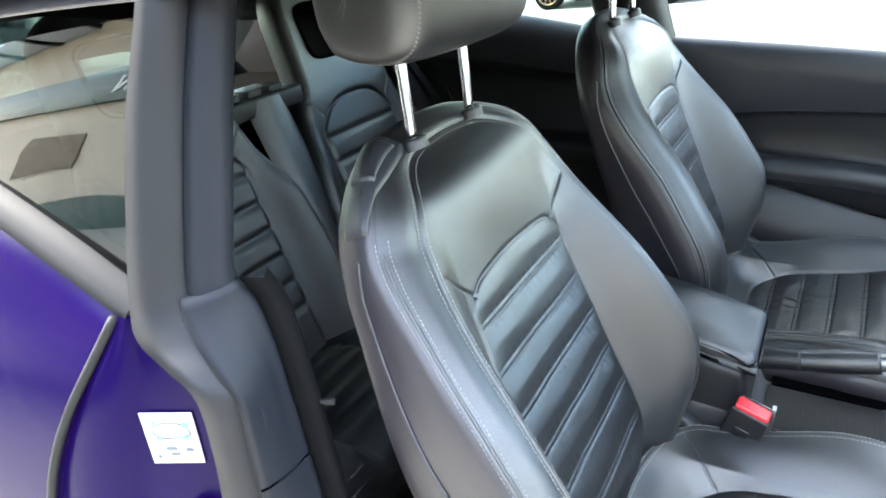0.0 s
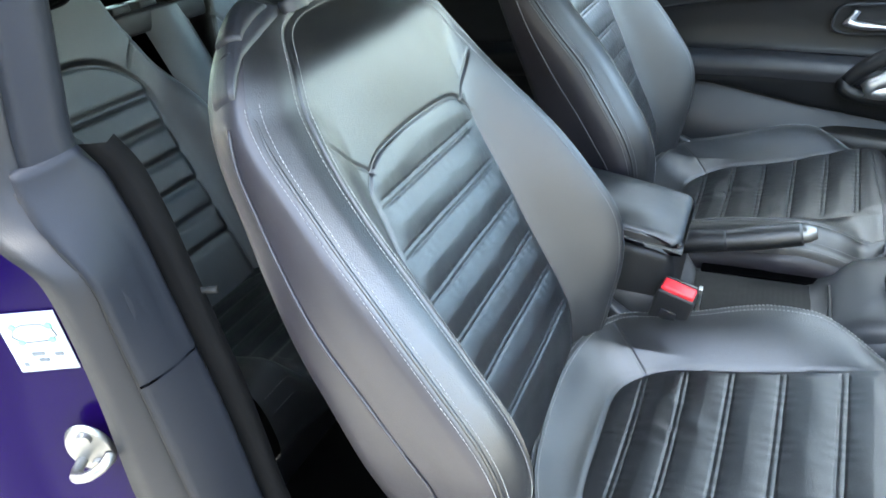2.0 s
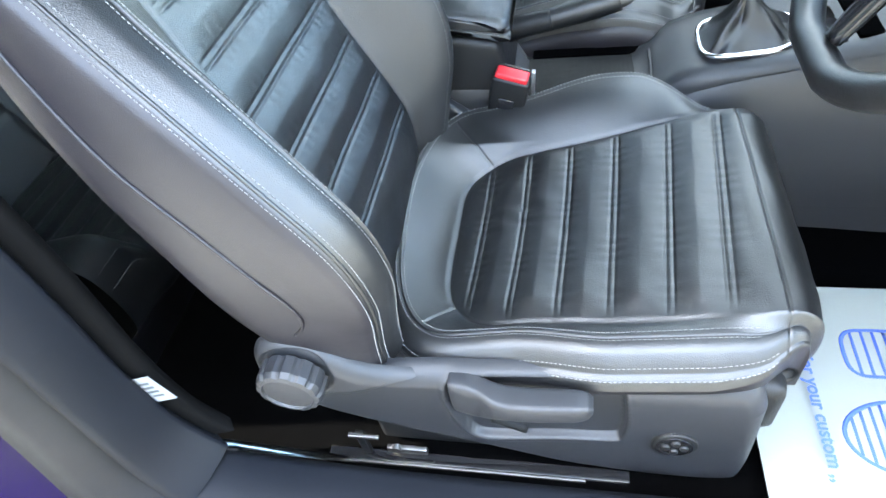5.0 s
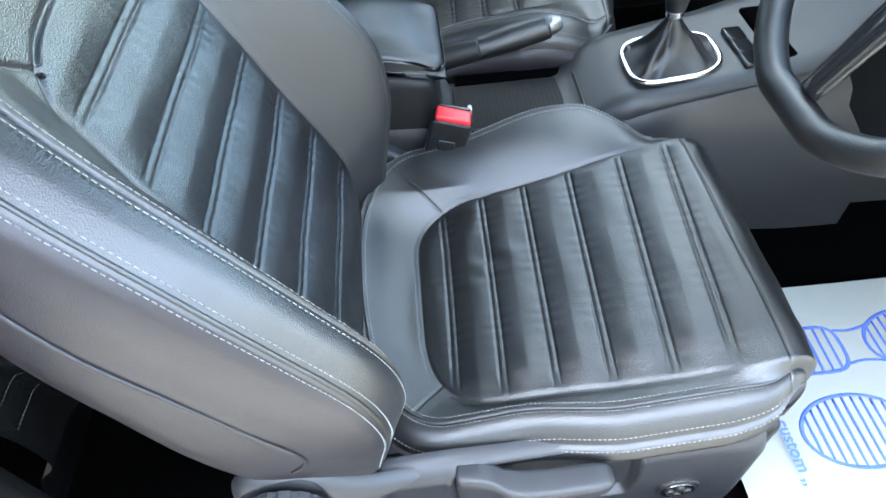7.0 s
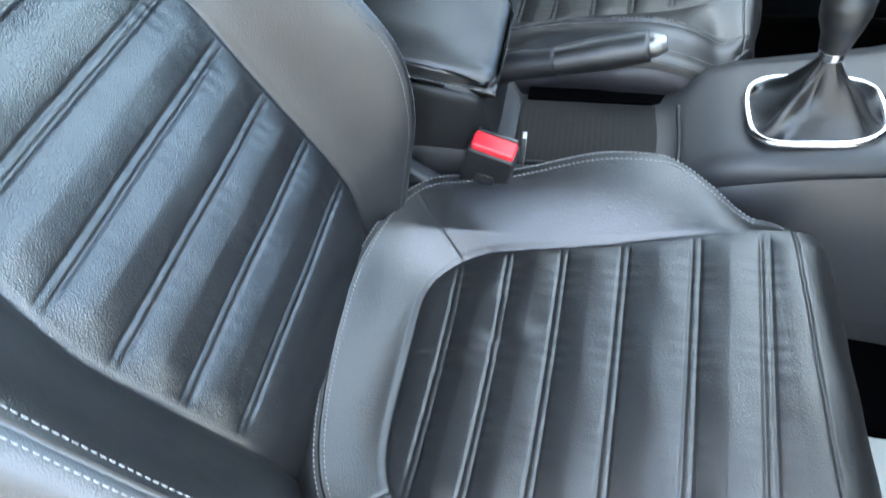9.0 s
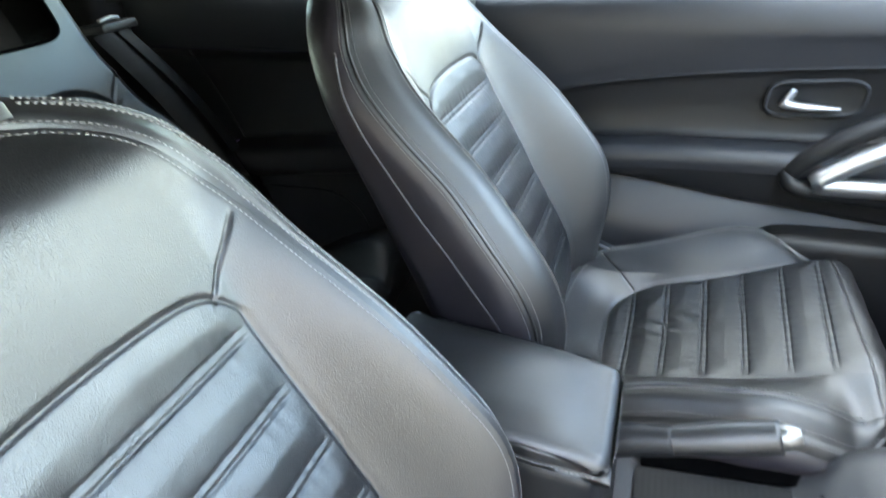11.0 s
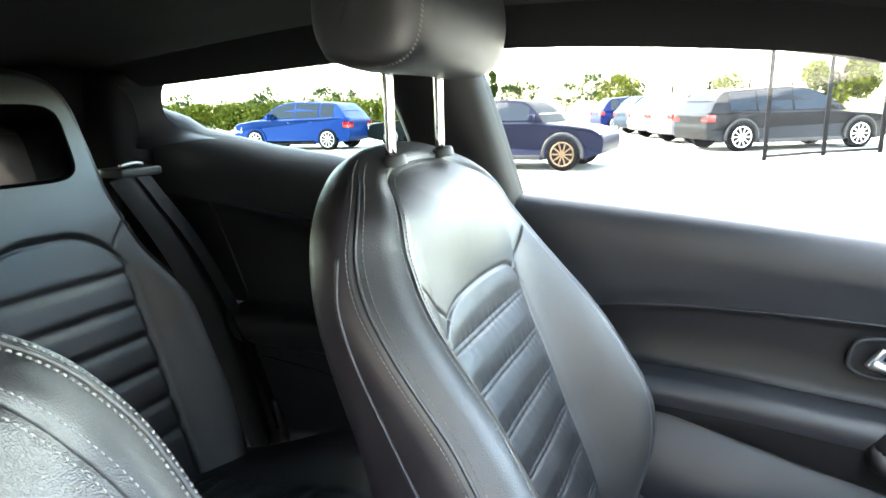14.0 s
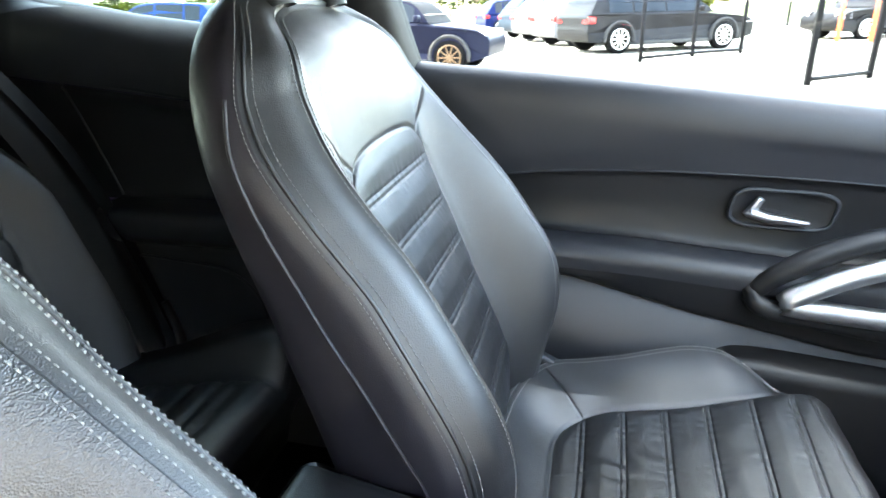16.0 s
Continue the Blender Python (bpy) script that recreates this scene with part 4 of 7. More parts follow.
def zl(x):
    return np.interp(x, [-0.40, -0.10, 0.14, 0.40, 1.05], [0.70, 0.672, 0.612, 0.56, 0.50])


far_door = hang(new("door_2"), car)
far_door["label"] = "closed charcoal door with leather insert and silver pull"
wall("upper_trim", XS, [lambda x: (1.738, zb(x) - 0.03), lambda x: (1.735, zb(x) + 0.002), lambda x: (1.718, zb(x) + 0.004), lambda x: (1.700, zb(x) - 0.012), lambda x: (1.692, zb(x) - 0.05), lambda x: (1.700, zs(x) + 0.045), lambda x: (1.709, zs(x) + 0.016), lambda x: (1.712, zs(x) + 0.004)], LITTRIM, far_door, "soft charcoal upper door trim")
tube("trim_bead", [(x, 1.7085, zs(x) + 0.003) for x in XS[::4]], 0.0022, GREYTRIM, far_door, "thin grey bead", sides=6, n=60)
wall("door_insert", XS, [lambda x: (1.712, zs(x)), lambda x: (1.718, zs(x) - 0.012), lambda x: (1.724, 0.5 * zs(x) + 0.5 * za(x)), lambda x: (1.718, za(x) + 0.018), lambda x: (1.708, za(x) + 0.006)], PLASTIC, far_door, "black grained door insert")
wall("armrest_ledge", XS, [lambda x: (1.712, za(x) + 0.004), lambda x: (1.690, za(x) + 0.002), lambda x: (1.664, za(x) - 0.004), lambda x: (1.652, za(x) - 0.022), lambda x: (1.656, za(x) - 0.045)], LITTRIM, far_door, "charcoal padded armrest")
wall("mid_panel", XS, [lambda x: (1.660, za(x) - 0.047), lambda x: (1.662, za(x) - 0.06), lambda x: (1.672, zl(x) + 0.008), lambda x: (1.682, zl(x))], SOFT, far_door)
wall("lower_panel", XS, [lambda x: (1.686, zl(x)), lambda x: (1.676, zl(x) - 0.015), lambda x: (1.650, zl(x) - 0.07), lambda x: (1.640, zl(x) - 0.12), lambda x: (1.655, 0.40), lambda x: (1.68, 0.26)], LITTRIM, far_door, "charcoal moulded lower door panel")
tube("panel_bead", [(x, 1.6815, zl(x) + 0.002) for x in XS[::4]], 0.0018, GREYTRIM, far_door, sides=6, n=60)
# door bin at the front of the lower panel
XB = 0.13 + 0.87 * np.linspace(0, 1, 44) ** 2
edge = lambda x: 0.578 - 0.10 * (x - 0.13) - 0.11 * math.exp(-((x - 0.13) / 0.028))
wall("door_bin", XB, [lambda x: (1.665, edge(x)), lambda x: (1.615 + 0.045 * math.exp(-((x - 0.13) / 0.05)), edge(x) - 0.003), lambda x: (1.600 + 0.055 * math.exp(-((x - 0.13) / 0.05)), edge(x) - 0.018), lambda x: (1.60 + 0.055 * math.exp(-((x - 0.13) / 0.05)), 0.40), lambda x: (1.64, 0.30)], PLASTIC, far_door, "black door bin")
# inner release lever in its oval cup
hc = Vector((0.262, 1.714, 0.797))
cup = [(hc.x + 0.078 * math.copysign(abs(math.cos(a)) ** 0.5, math.cos(a)) + 0.014 * math.sin(a), hc.y - 0.006, hc.z + 0.031 * math.copysign(abs(math.sin(a)) ** 0.55, math.sin(a)) - 0.12 * 0.078 * math.cos(a)) for a in np.linspace(0, 2 * math.pi, 40, endpoint=False)]
tube("handle_bezel", cup, 0.0036, GREYTRIM, far_door, "slate grey bezel", sides=8, closed=True)
mpart("handle_cup", [(x, y + 0.004, z) for x, y, z in cup] + [(hc.x, hc.y + 0.012, hc.z)], [(i, (i + 1) % 40, 40) for i in range(40)], SOFT, far_door, "dark handle recess")
lv = [(hc.x - 0.052, hc.y - 0.010, hc.z - 0.004), (hc.x - 0.020, hc.y - 0.014, hc.z - 0.012), (hc.x + 0.040, hc.y - 0.013, hc.z - 0.020)]
lever = tube("release_lever", lv, [0.016, 0.013, 0.006], SATIN, far_door, "satin silver release lever", sides=14, n=20, squash=0.6)
hang(tube("lever_thumb", [(hc.x - 0.052, hc.y - 0.010, hc.z - 0.010), (hc.x - 0.036, hc.y - 0.012, hc.z + 0.020)], [0.014, 0.009], SATIN, None, sides=12, n=8, squash=0.6), lever)
# triangular pull: dark outer bow and a bright inner frame
bow = [(0.235, 1.665, 0.690), (0.222, 1.650, 0.668), (0.240, 1.640, 0.652), (0.30, 1.645, 0.640), (0.42, 1.655, 0.618), (0.60, 1.66, 0.60)]
bow2 = [(0.228, 1.655, 0.676), (0.262, 1.648, 0.712), (0.33, 1.650, 0.752), (0.42, 1.655, 0.778), (0.60, 1.66, 0.79)]
tube("pull_bow", bow2, [0.016, 0.019, 0.018, 0.017, 0.016], SOFT, far_door, "charcoal pull handle bow", sides=14, n=50)
tube("pull_bow", bow, [0.014, 0.018, 0.018, 0.018, 0.018], SOFT, far_door, "charcoal pull handle bow", sides=14, n=50)
tube("pull_frame", [(0.60, 1.640, 0.755), (0.44, 1.635, 0.742), (0.36, 1.632, 0.720), (0.30, 1.630, 0.690), (0.268, 1.630, 0.668), (0.285, 1.632, 0.659), (0.42, 1.638, 0.645), (0.6, 1.64, 0.635)], 0.017, SATIN, far_door, "satin silver pull frame", sides=14, n=80)
# glass in the far door and quarter
loft("door_glass", [[(-0.37, 1.728, 1.02), (0.2, 1.728, 0.965), (0.8, 1.728, 0.905)], [(-0.42, 1.655, 1.29), (0.1, 1.650, 1.27), (0.45, 1.645, 1.19)]], SIDE, far_door, "lightly tinted side glass", 20).visible_shadow = False

quarter = hang(new("rear_quarter_trim"), car)
quarter["label"] = "charcoal rear quarter trim with elbow rest"
# the band below the window is lit by its lighter colour
wall("upper_trim", XQ, [lambda x: (1.730, zb(x) - 0.02), lambda x: (1.722, zb(x) + 0.003), lambda x: (1.700, zb(x) + 0.004), lambda x: (1.672, zb(x) - 0.025), lambda x: (1.660, zb(x) - 0.07), lambda x: (1.662, 0.93 + 0.18 * (-0.40 - x) * 0.62)], LITTRIM, quarter, "soft charcoal trim below the window")


def qs(x):
    return 0.93 + 0.11 * (-0.40 - x)


# lighter plastics here make up in colour for light missing on this wall
wall("quarter_panel_trim", XQ, [lambda x: (1.660, qs(x)), lambda x: (1.668, qs(x) - 0.006), lambda x: (1.700, qs(x) - 0.04), lambda x: (1.712, 0.84), lambda x: (1.702, 0.778), lambda x: (1.690, 0.767)], GREYTRIM, quarter)
wall("elbow_rest", XQ[14:], [lambda x: (1.712, 0.770), lambda x: (1.66, 0.768), lambda x: (1.622, 0.762), lambda x: (1.612, 0.745), lambda x: (1.618, 0.71), lambda x: (1.64, 0.69)], SEATTRIM, quarter, "black moulded elbow rest")
wall("lower_trim", XQ, [lambda x: (1.645, 0.70), lambda x: (1.645, 0.67), lambda x: (1.648, 0.55), lambda x: (1.645, 0.47), lambda x: (1.62, 0.44), lambda x: (1.63, 0.24)], SEATTRIM, quarter)
tube("speaker_outline", [(-0.93, 1.642, 0.50), (-0.95, 1.642, 0.58), (-0.96, 1.642, 0.655), (-0.85, 1.642, 0.655), (-0.74, 1.642, 0.64), (-0.68, 1.642, 0.59), (-0.66, 1.642, 0.50)], 0.003, GREYTRIM, quarter, sides=6, n=50)
tube("panel_seam", [(-1.06, 1.668, 1.008), (-1.03, 1.684, 0.90), (-0.99, 1.690, 0.775)], 0.003, GREYTRIM, quarter, sides=6, n=30)
tube("panel_seam", [(-1.06, 1.668, 1.008), (-0.95, 1.664, 0.998), (-0.7, 1.660, 0.966), (-0.45, 1.660, 0.937)], 0.003, GREYTRIM, quarter, sides=6, n=40)
# light curved end of the quarter window, pillar between the windows
endc = [(-1.115, 1.64, 1.262), (-1.138, 1.648, 1.235), (-1.146, 1.655, 1.20), (-1.130, 1.664, 1.172), (-1.085, 1.672, 1.152), (-1.02, 1.676, 1.140)]
loft("window_reveal", [endc, off(endc, -0.03, -0.02, 0.0), off(endc, -0.10, -0.045, -0.01), off(endc, -0.16, -0.06, -0.02)], LITTRIM, quarter, "charcoal window reveal", 40)
loft("pillar_trim", [[(-0.60, 1.630, 1.30), (-0.565, 1.668, 1.17), (-0.535, 1.700, 1.045)], [(-0.58, 1.605, 1.30), (-0.545, 1.645, 1.17), (-0.515, 1.680, 1.045)], [(-0.44, 1.605, 1.30), (-0.405, 1.645, 1.17), (-0.37, 1.680, 1.02)], [(-0.42, 1.625, 1.30), (-0.388, 1.668, 1.17), (-0.35, 1.705, 1.01)], [(-0.415, 1.66, 1.30), (-0.38, 1.70, 1.17), (-0.34, 1.735, 1.01)]], SOFT, car, "dark pillar trim between the windows", 24)
loft("quarter_glass", [[(-1.16, 1.690, 1.14), (-0.85, 1.715, 1.10), (-0.5, 1.728, 1.04)], [(-1.16, 1.63, 1.28), (-0.85, 1.64, 1.30), (-0.5, 1.65, 1.30)]], PRIVACY, car, "grey-green tinted rear quarter glass", 20).visible_shadow = False
# header rails over the windows
loft("header_rail", [[(-1.14, 1.625, 1.252), (-0.64, 1.632, 1.276), (-0.32, 1.632, 1.280), (0.0, 1.632, 1.258), (0.17, 1.632, 1.231), (0.5, 1.632, 1.13)], [(-1.14, 1.60, 1.252), (-0.64, 1.60, 1.272), (-0.32, 1.60, 1.277), (0.0, 1.60, 1.255), (0.17, 1.60, 1.228), (0.5, 1.60, 1.13)], [(-1.14, 1.53, 1.29), (-0.64, 1.53, 1.33), (-0.32, 1.53, 1.33), (0.0, 1.53, 1.31), (0.25, 1.53, 1.26), (0.5, 1.53, 1.18)]], HEADLINE, car, "black header rail", 50)
loft("roof_side", [[(-1.2, 1.66, 1.27), (-0.64, 1.66, 1.30), (0.0, 1.66, 1.275), (0.5, 1.66, 1.14)], [(-1.2, 1.64, 1.31), (-0.64, 1.64, 1.345), (0.0, 1.64, 1.32), (0.5, 1.64, 1.19)]], PURPLE, car, "dark purple roof side", 30)
loft("outer_door_skin", [[(-0.4, 1.742, 1.02), (0.3, 1.742, 0.955), (1.1, 1.742, 0.87)], [(-0.4, 1.83, 0.85), (0.3, 1.83, 0.82), (1.1, 1.83, 0.78)], [(-0.4, 1.86, 0.6), (0.3, 1.86, 0.6), (1.1, 1.86, 0.6)], [(-0.4, 1.82, 0.25), (0.3, 1.82, 0.25), (1.1, 1.82, 0.25)]], PURPLE, car, "dark purple outer door skin", 24)
loft("outer_quarter_skin", [[(-1.7, 1.72, 1.16), (-1.0, 1.735, 1.13), (-0.4, 1.742, 1.02)], [(-1.7, 1.82, 0.92), (-1.0, 1.84, 0.92), (-0.4, 1.83, 0.85)], [(-1.7, 1.86, 0.6), (-1.0, 1.87, 0.6), (-0.4, 1.86, 0.6)], [(-1.7, 1.82, 0.25), (-1.0, 1.82, 0.25), (-0.4, 1.82, 0.25)]], PURPLE, car, "dark purple outer quarter skin", 24)

# ---- tail: hatch surround, rear glass, parcel shelf ----
for nm, a, b in (("hatch_surround", (-1.72, 0.36, 1.16), (-1.30, 0.55, 1.30)), ("hatch_surround", (-1.72, 1.47, 1.16), (-1.30, 1.68, 1.30))):
    boxpart(nm, a, b, HEADLINE, car, "black hatch surround", bevel=0.03)
boxpart("rear_pillar_inner", (-1.95, 1.58, 0.62), (-1.20, 1.72, 1.29), HEADLINE, car, "dark rear pillar trim", bevel=0.04)
boxpart("rear_pillar_inner", (-1.95, 0.34, 0.62), (-1.28, 0.44, 1.29), HEADLINE, car, "dark rear pillar trim", bevel=0.04)
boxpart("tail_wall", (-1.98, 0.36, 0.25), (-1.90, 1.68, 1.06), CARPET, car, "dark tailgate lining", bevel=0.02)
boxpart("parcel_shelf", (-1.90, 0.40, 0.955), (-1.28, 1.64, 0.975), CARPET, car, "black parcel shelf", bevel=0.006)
loft("rear_glass", [[(-1.93, 0.42, 0.99), (-1.95, CY, 0.99), (-1.93, 1.60, 0.99)], [(-1.55, 0.5, 1.24), (-1.57, CY, 1.27), (-1.55, 1.52, 1.24)]], REARGLASS, car, "green tinted rear window", 20).visible_shadow = False
boxpart("bulkhead", (1.10, 0.30, 0.2), (1.16, 1.74, 1.0), PLASTIC, car, "dark footwell bulkhead", bevel=0.0)


# ---- driver's seat: side trim, levers, entry latch ----
TY = 0.414
KY = 0.400
TTOP = smooth_curve([(-0.296, 0.425), (-0.282, 0.450), (-0.24, 0.464), (-0.18, 0.472), (-0.11, 0.480), (-0.02, 0.484), (0.10, 0.488), (0.20, 0.492), (0.258, 0.492), (0.283, 0.478), (0.297, 0.440)], 90)
TBOT = smooth_curve([(-0.296, 0.425), (-0.286, 0.402), (-0.25, 0.370), (-0.16, 0.334), (-0.062, 0.304), (0.0, 0.284), (0.08, 0.260), (0.20, 0.246), (0.285, 0.254), (0.302, 0.29), (0.297, 0.440)], 90)


def inside(px, pz, poly):
    """Signed distance to a closed outline in x and z, more than 0 inside."""
    best, odd = np.full(px.shape, 9.0), np.zeros(px.shape, bool)
    for (ax, az), (bx, bz) in zip(poly, np.roll(poly, -1, axis=0)):
        dx, dz = bx - ax, bz - az
        t = np.clip(((px - ax) * dx + (pz - az) * dz) / max(1e-12, dx * dx + dz * dz), 0, 1)
        best = np.minimum(best, np.hypot(px - ax - t * dx, pz - az - t * dz))
        if az != bz:
            odd ^= ((az > pz) != (bz > pz)) & (px < ax + (pz - az) * dx / dz)
    return np.where(odd, best, -best)


RECESS = smooth_curve([(-0.056, 0.474), (-0.01, 0.477), (0.06, 0.480), (0.126, 0.482), (0.138, 0.474), (0.146, 0.413), (0.143, 0.366), (0.132, 0.354), (0.06, 0.348), (-0.01, 0.338), (-0.040, 0.340), (-0.056, 0.362), (-0.068, 0.410), (-0.069, 0.462), (-0.056, 0.474)], 90)[:-1]
e = 0.5 - 0.5 * np.cos(np.linspace(0, 1, 261) * math.pi)
w = np.interp(np.linspace(0, 1, 171), [0, 0.12, 0.88, 1], [0, 0.05, 0.95, 1])
tu = np.interp(np.linspace(0, 1, 261), [0, 0.1, 0.9, 1], [0, 0.05, 0.95, 1])
tt = np.stack([np.interp(tu, np.linspace(0, 1, 90), TTOP[:, k]) for k in (0, 1)], 1)
tb = np.stack([np.interp(tu, np.linspace(0, 1, 90), TBOT[:, k]) for k in (0, 1)], 1)
XZ = tb[:, None] * (1 - w)[None, :, None] + tt[:, None] * w[None, :, None]
din = inside(XZ[..., 0], XZ[..., 1], np.concatenate([TTOP, TBOT[::-1][1:-1]]))
din = np.maximum(din, 0)
rin = inside(XZ[..., 0], XZ[..., 1], RECESS)
RO = 0.024
roll = RO * (1 - np.sqrt(np.clip(1 - (1 - np.clip(din / RO, 0, 1)) ** 2, 0, 1)))
floor_slope = 0.55 + 0.45 * bump01(XZ[..., 1], 0.34, 0.47)
TYv = TY - 0.012 + roll + 0.022 * bump01(rin, 0.0, 0.0035) * floor_slope - 0.0032 * np.exp(-((rin + 0.004) / 0.0035) ** 2) * bump01(XZ[..., 1] - 0.8 * XZ[..., 0], 0.25, 0.40)
TYv = TYv + 0.016 * bump01(XZ[..., 1], 0.44, 0.51) ** 2
TP = np.stack([XZ[..., 0], TYv, XZ[..., 1]], -1)
sheet("side_trim", TP, SEATTRIM, driver_seat, "grained black plastic seat side trim")
# recliner cover: a cup round the knob running out into a wedge on the trim
AT = smooth_curve([(-0.300, 0.505), (-0.294, 0.532), (-0.278, 0.553), (-0.250, 0.562), (-0.222, 0.554), (-0.195, 0.532), (-0.165, 0.505), (-0.135, 0.486), (-0.112, 0.477), (-0.100, 0.472)], 80)
AB = smooth_curve([(-0.300, 0.505), (-0.296, 0.480), (-0.280, 0.458), (-0.250, 0.446), (-0.215, 0.447), (-0.18, 0.453), (-0.15, 0.459), (-0.125, 0.464), (-0.110, 0.467), (-0.100, 0.472)], 80)
AXZ = AB[:, None] * (1 - w)[None, :, None] + AT[:, None] * w[None, :, None]
ad = np.maximum(0, inside(AXZ[..., 0], AXZ[..., 1], np.concatenate([AT, AB[::-1][1:-1]])))
aro = 0.020
ay = KY - 0.016 + aro * (1 - np.sqrt(np.clip(1 - (1 - np.clip(ad / aro, 0, 1)) ** 2, 0, 1))) + 0.016 * bump01(AXZ[..., 0], -0.19, -0.10)
ay = ay + 0.006 * (1 - bump01(np.hypot(AXZ[..., 0] + 0.243, AXZ[..., 1] - 0.508), 0.042, 0.047))
sheet("recliner_bracket", np.stack([AXZ[..., 0], ay, AXZ[..., 1]], -1), SEATTRIM, driver_seat, "grained black recliner cover")
KM = Matrix.Translation((-0.243, KY - 0.030, 0.508)) @ pose(0, 0, 0, 90, 0, 0)
bm = bmesh.new()
n = 72
prof = [(0.0405, -0.014), (0.0405, 0.008), (0.0375, 0.015), (0.031, 0.0165), (0.0295, 0.0135), (0.0, 0.0145)]
rings = []
for r, h in prof:
    ring = []
    for k in range(n):
        a = 2 * math.pi * k / n
        rr = r - (0.0022 if (k % 6) in (0, 1) and r > 0.035 else 0)
        ring.append(bm.verts.new(KM @ Vector((rr * math.cos(a), rr * math.sin(a), h))) if r else None)
    rings.append(ring)
cv = bm.verts.new(KM @ Vector((0, 0, 0.0145)))
for a, b in zip(rings[:-1], rings[1:]):
    for k in range(n):
        j = (k + 1) % n
        bm.faces.new((a[k], a[j], b[j], b[k]) if b[0] else (a[k], a[j], cv))
bpart("recliner_knob", bm, SEATTRIM, driver_seat, "ribbed black recliner knob", smooth=False)
# height lever in the recess, cable slot, round four-way switch
secs = []
for x, zc, hz, y0, y1 in ((-0.067, 0.448, 0.024, -0.006, 0.010), (-0.064, 0.447, 0.032, -0.016, 0.010), (-0.04, 0.446, 0.034, -0.021, 0.010), (-0.028, 0.447, 0.031, -0.024, 0.008), (-0.012, 0.456, 0.022, -0.034, 0.0), (0.006, 0.459, 0.0175, -0.038, -0.004), (0.04, 0.462, 0.0165, -0.039, -0.006), (0.085, 0.466, 0.0155, -0.038, -0.006), (0.098, 0.467, 0.013, -0.035, -0.008), (0.104, 0.468, 0.006, -0.030, -0.012)):
    k = np.linspace(0, 2 * math.pi, 41)
    cy, hy = (y0 + y1) / 2, (y1 - y0) / 2
    secs.append(np.stack([np.full(41, x), TY - 0.004 + cy + hy * np.sign(np.cos(k)) * np.abs(np.cos(k)) ** 0.42, zc + hz * np.sign(np.sin(k)) * np.abs(np.sin(k)) ** 0.45], 1))
sc = np.array(secs)
n = 70
sx = np.interp(np.linspace(0, 1, n), np.linspace(0, 1, len(sc)), np.arange(len(sc)))
LP = np.stack([np.stack([np.interp(sx, np.arange(len(sc)), sc[:, m_, c]) for c in range(3)], 1) for m_ in range(41)], 1)
for _ in range(2):
    LP[1:-1] = (LP[:-2] + 2 * LP[1:-1] + LP[2:]) / 4
cap = LP[[-1]].mean(1, keepdims=True) + 0 * LP[[-1]]
cap0 = LP[[0]].mean(1, keepdims=True) + 0 * LP[[0]]
sheet("height_lever", np.concatenate([cap0, LP, cap]), SEATTRIM, driver_seat, "black height adjuster lever")
tube("cable_slot", [(-0.022, TY + 0.004, 0.366), (0.0, TY + 0.003, 0.356), (0.022, TY + 0.002, 0.346)], 0.0085, RUBBER, driver_seat, sides=10, n=10, squash=0.9)
sm_ = Matrix.Translation((0.204, TY - 0.012, 0.362)) @ pose(0, 0, 0, 90, 0, 0)
sw = bpart("lumbar_switch", disc(0.0275, 0.010, sm_, 48), PLASTIC, driver_seat, "round four-way lumbar switch", bevel=0.002)
hang(bpart("switch_face", disc(0.0225, 0.004, sm_ @ Matrix.Translation((0, 0, 0.0045)), 48, 0.0215), PIANO), sw)
for dx, dz in ((0.0105, 0), (-0.0105, 0), (0, 0.0105), (0, -0.0105)):
    hang(bpart("switch_dot", disc(0.0060, 0.003, sm_ @ Matrix.Translation((dx, dz, 0.0072)), 18, 0.0045), PLASTIC), sw)
boxpart("seat_frame", (-0.20, 0.425, 0.255), (0.27, 0.455, 0.455), PLASTIC, driver_seat, "black seat frame cover", bevel=0.01)
# runner and its fittings by the sill
boxpart("seat_runner", (-0.285, 0.392, 0.226), (0.16, 0.412, 0.246), PIANO, driver_seat, "black seat runner", bevel=0.003)
boxpart("runner_edge", (-0.280, 0.388, 0.243), (0.10, 0.392, 0.249), STEEL, driver_seat, "bright runner edge", bevel=0.001)
boxpart("release_bar", (-0.236, 0.398, 0.306), (-0.190, 0.404, 0.312), STEEL, driver_seat, bevel=0.001)
boxpart("runner_bracket", (-0.228, 0.402, 0.246), (-0.215, 0.410, 0.310), PLASTIC, driver_seat, bevel=0.002)
boxpart("runner_bracket", (-0.186, 0.400, 0.262), (-0.125, 0.408, 0.276), STEEL, driver_seat, bevel=0.002)
bpart("runner_screw", disc(0.007, 0.008, Matrix.Translation((-0.168, 0.398, 0.284)) @ pose(0, 0, 0, 90, 0, 0), 12), STEEL, driver_seat)


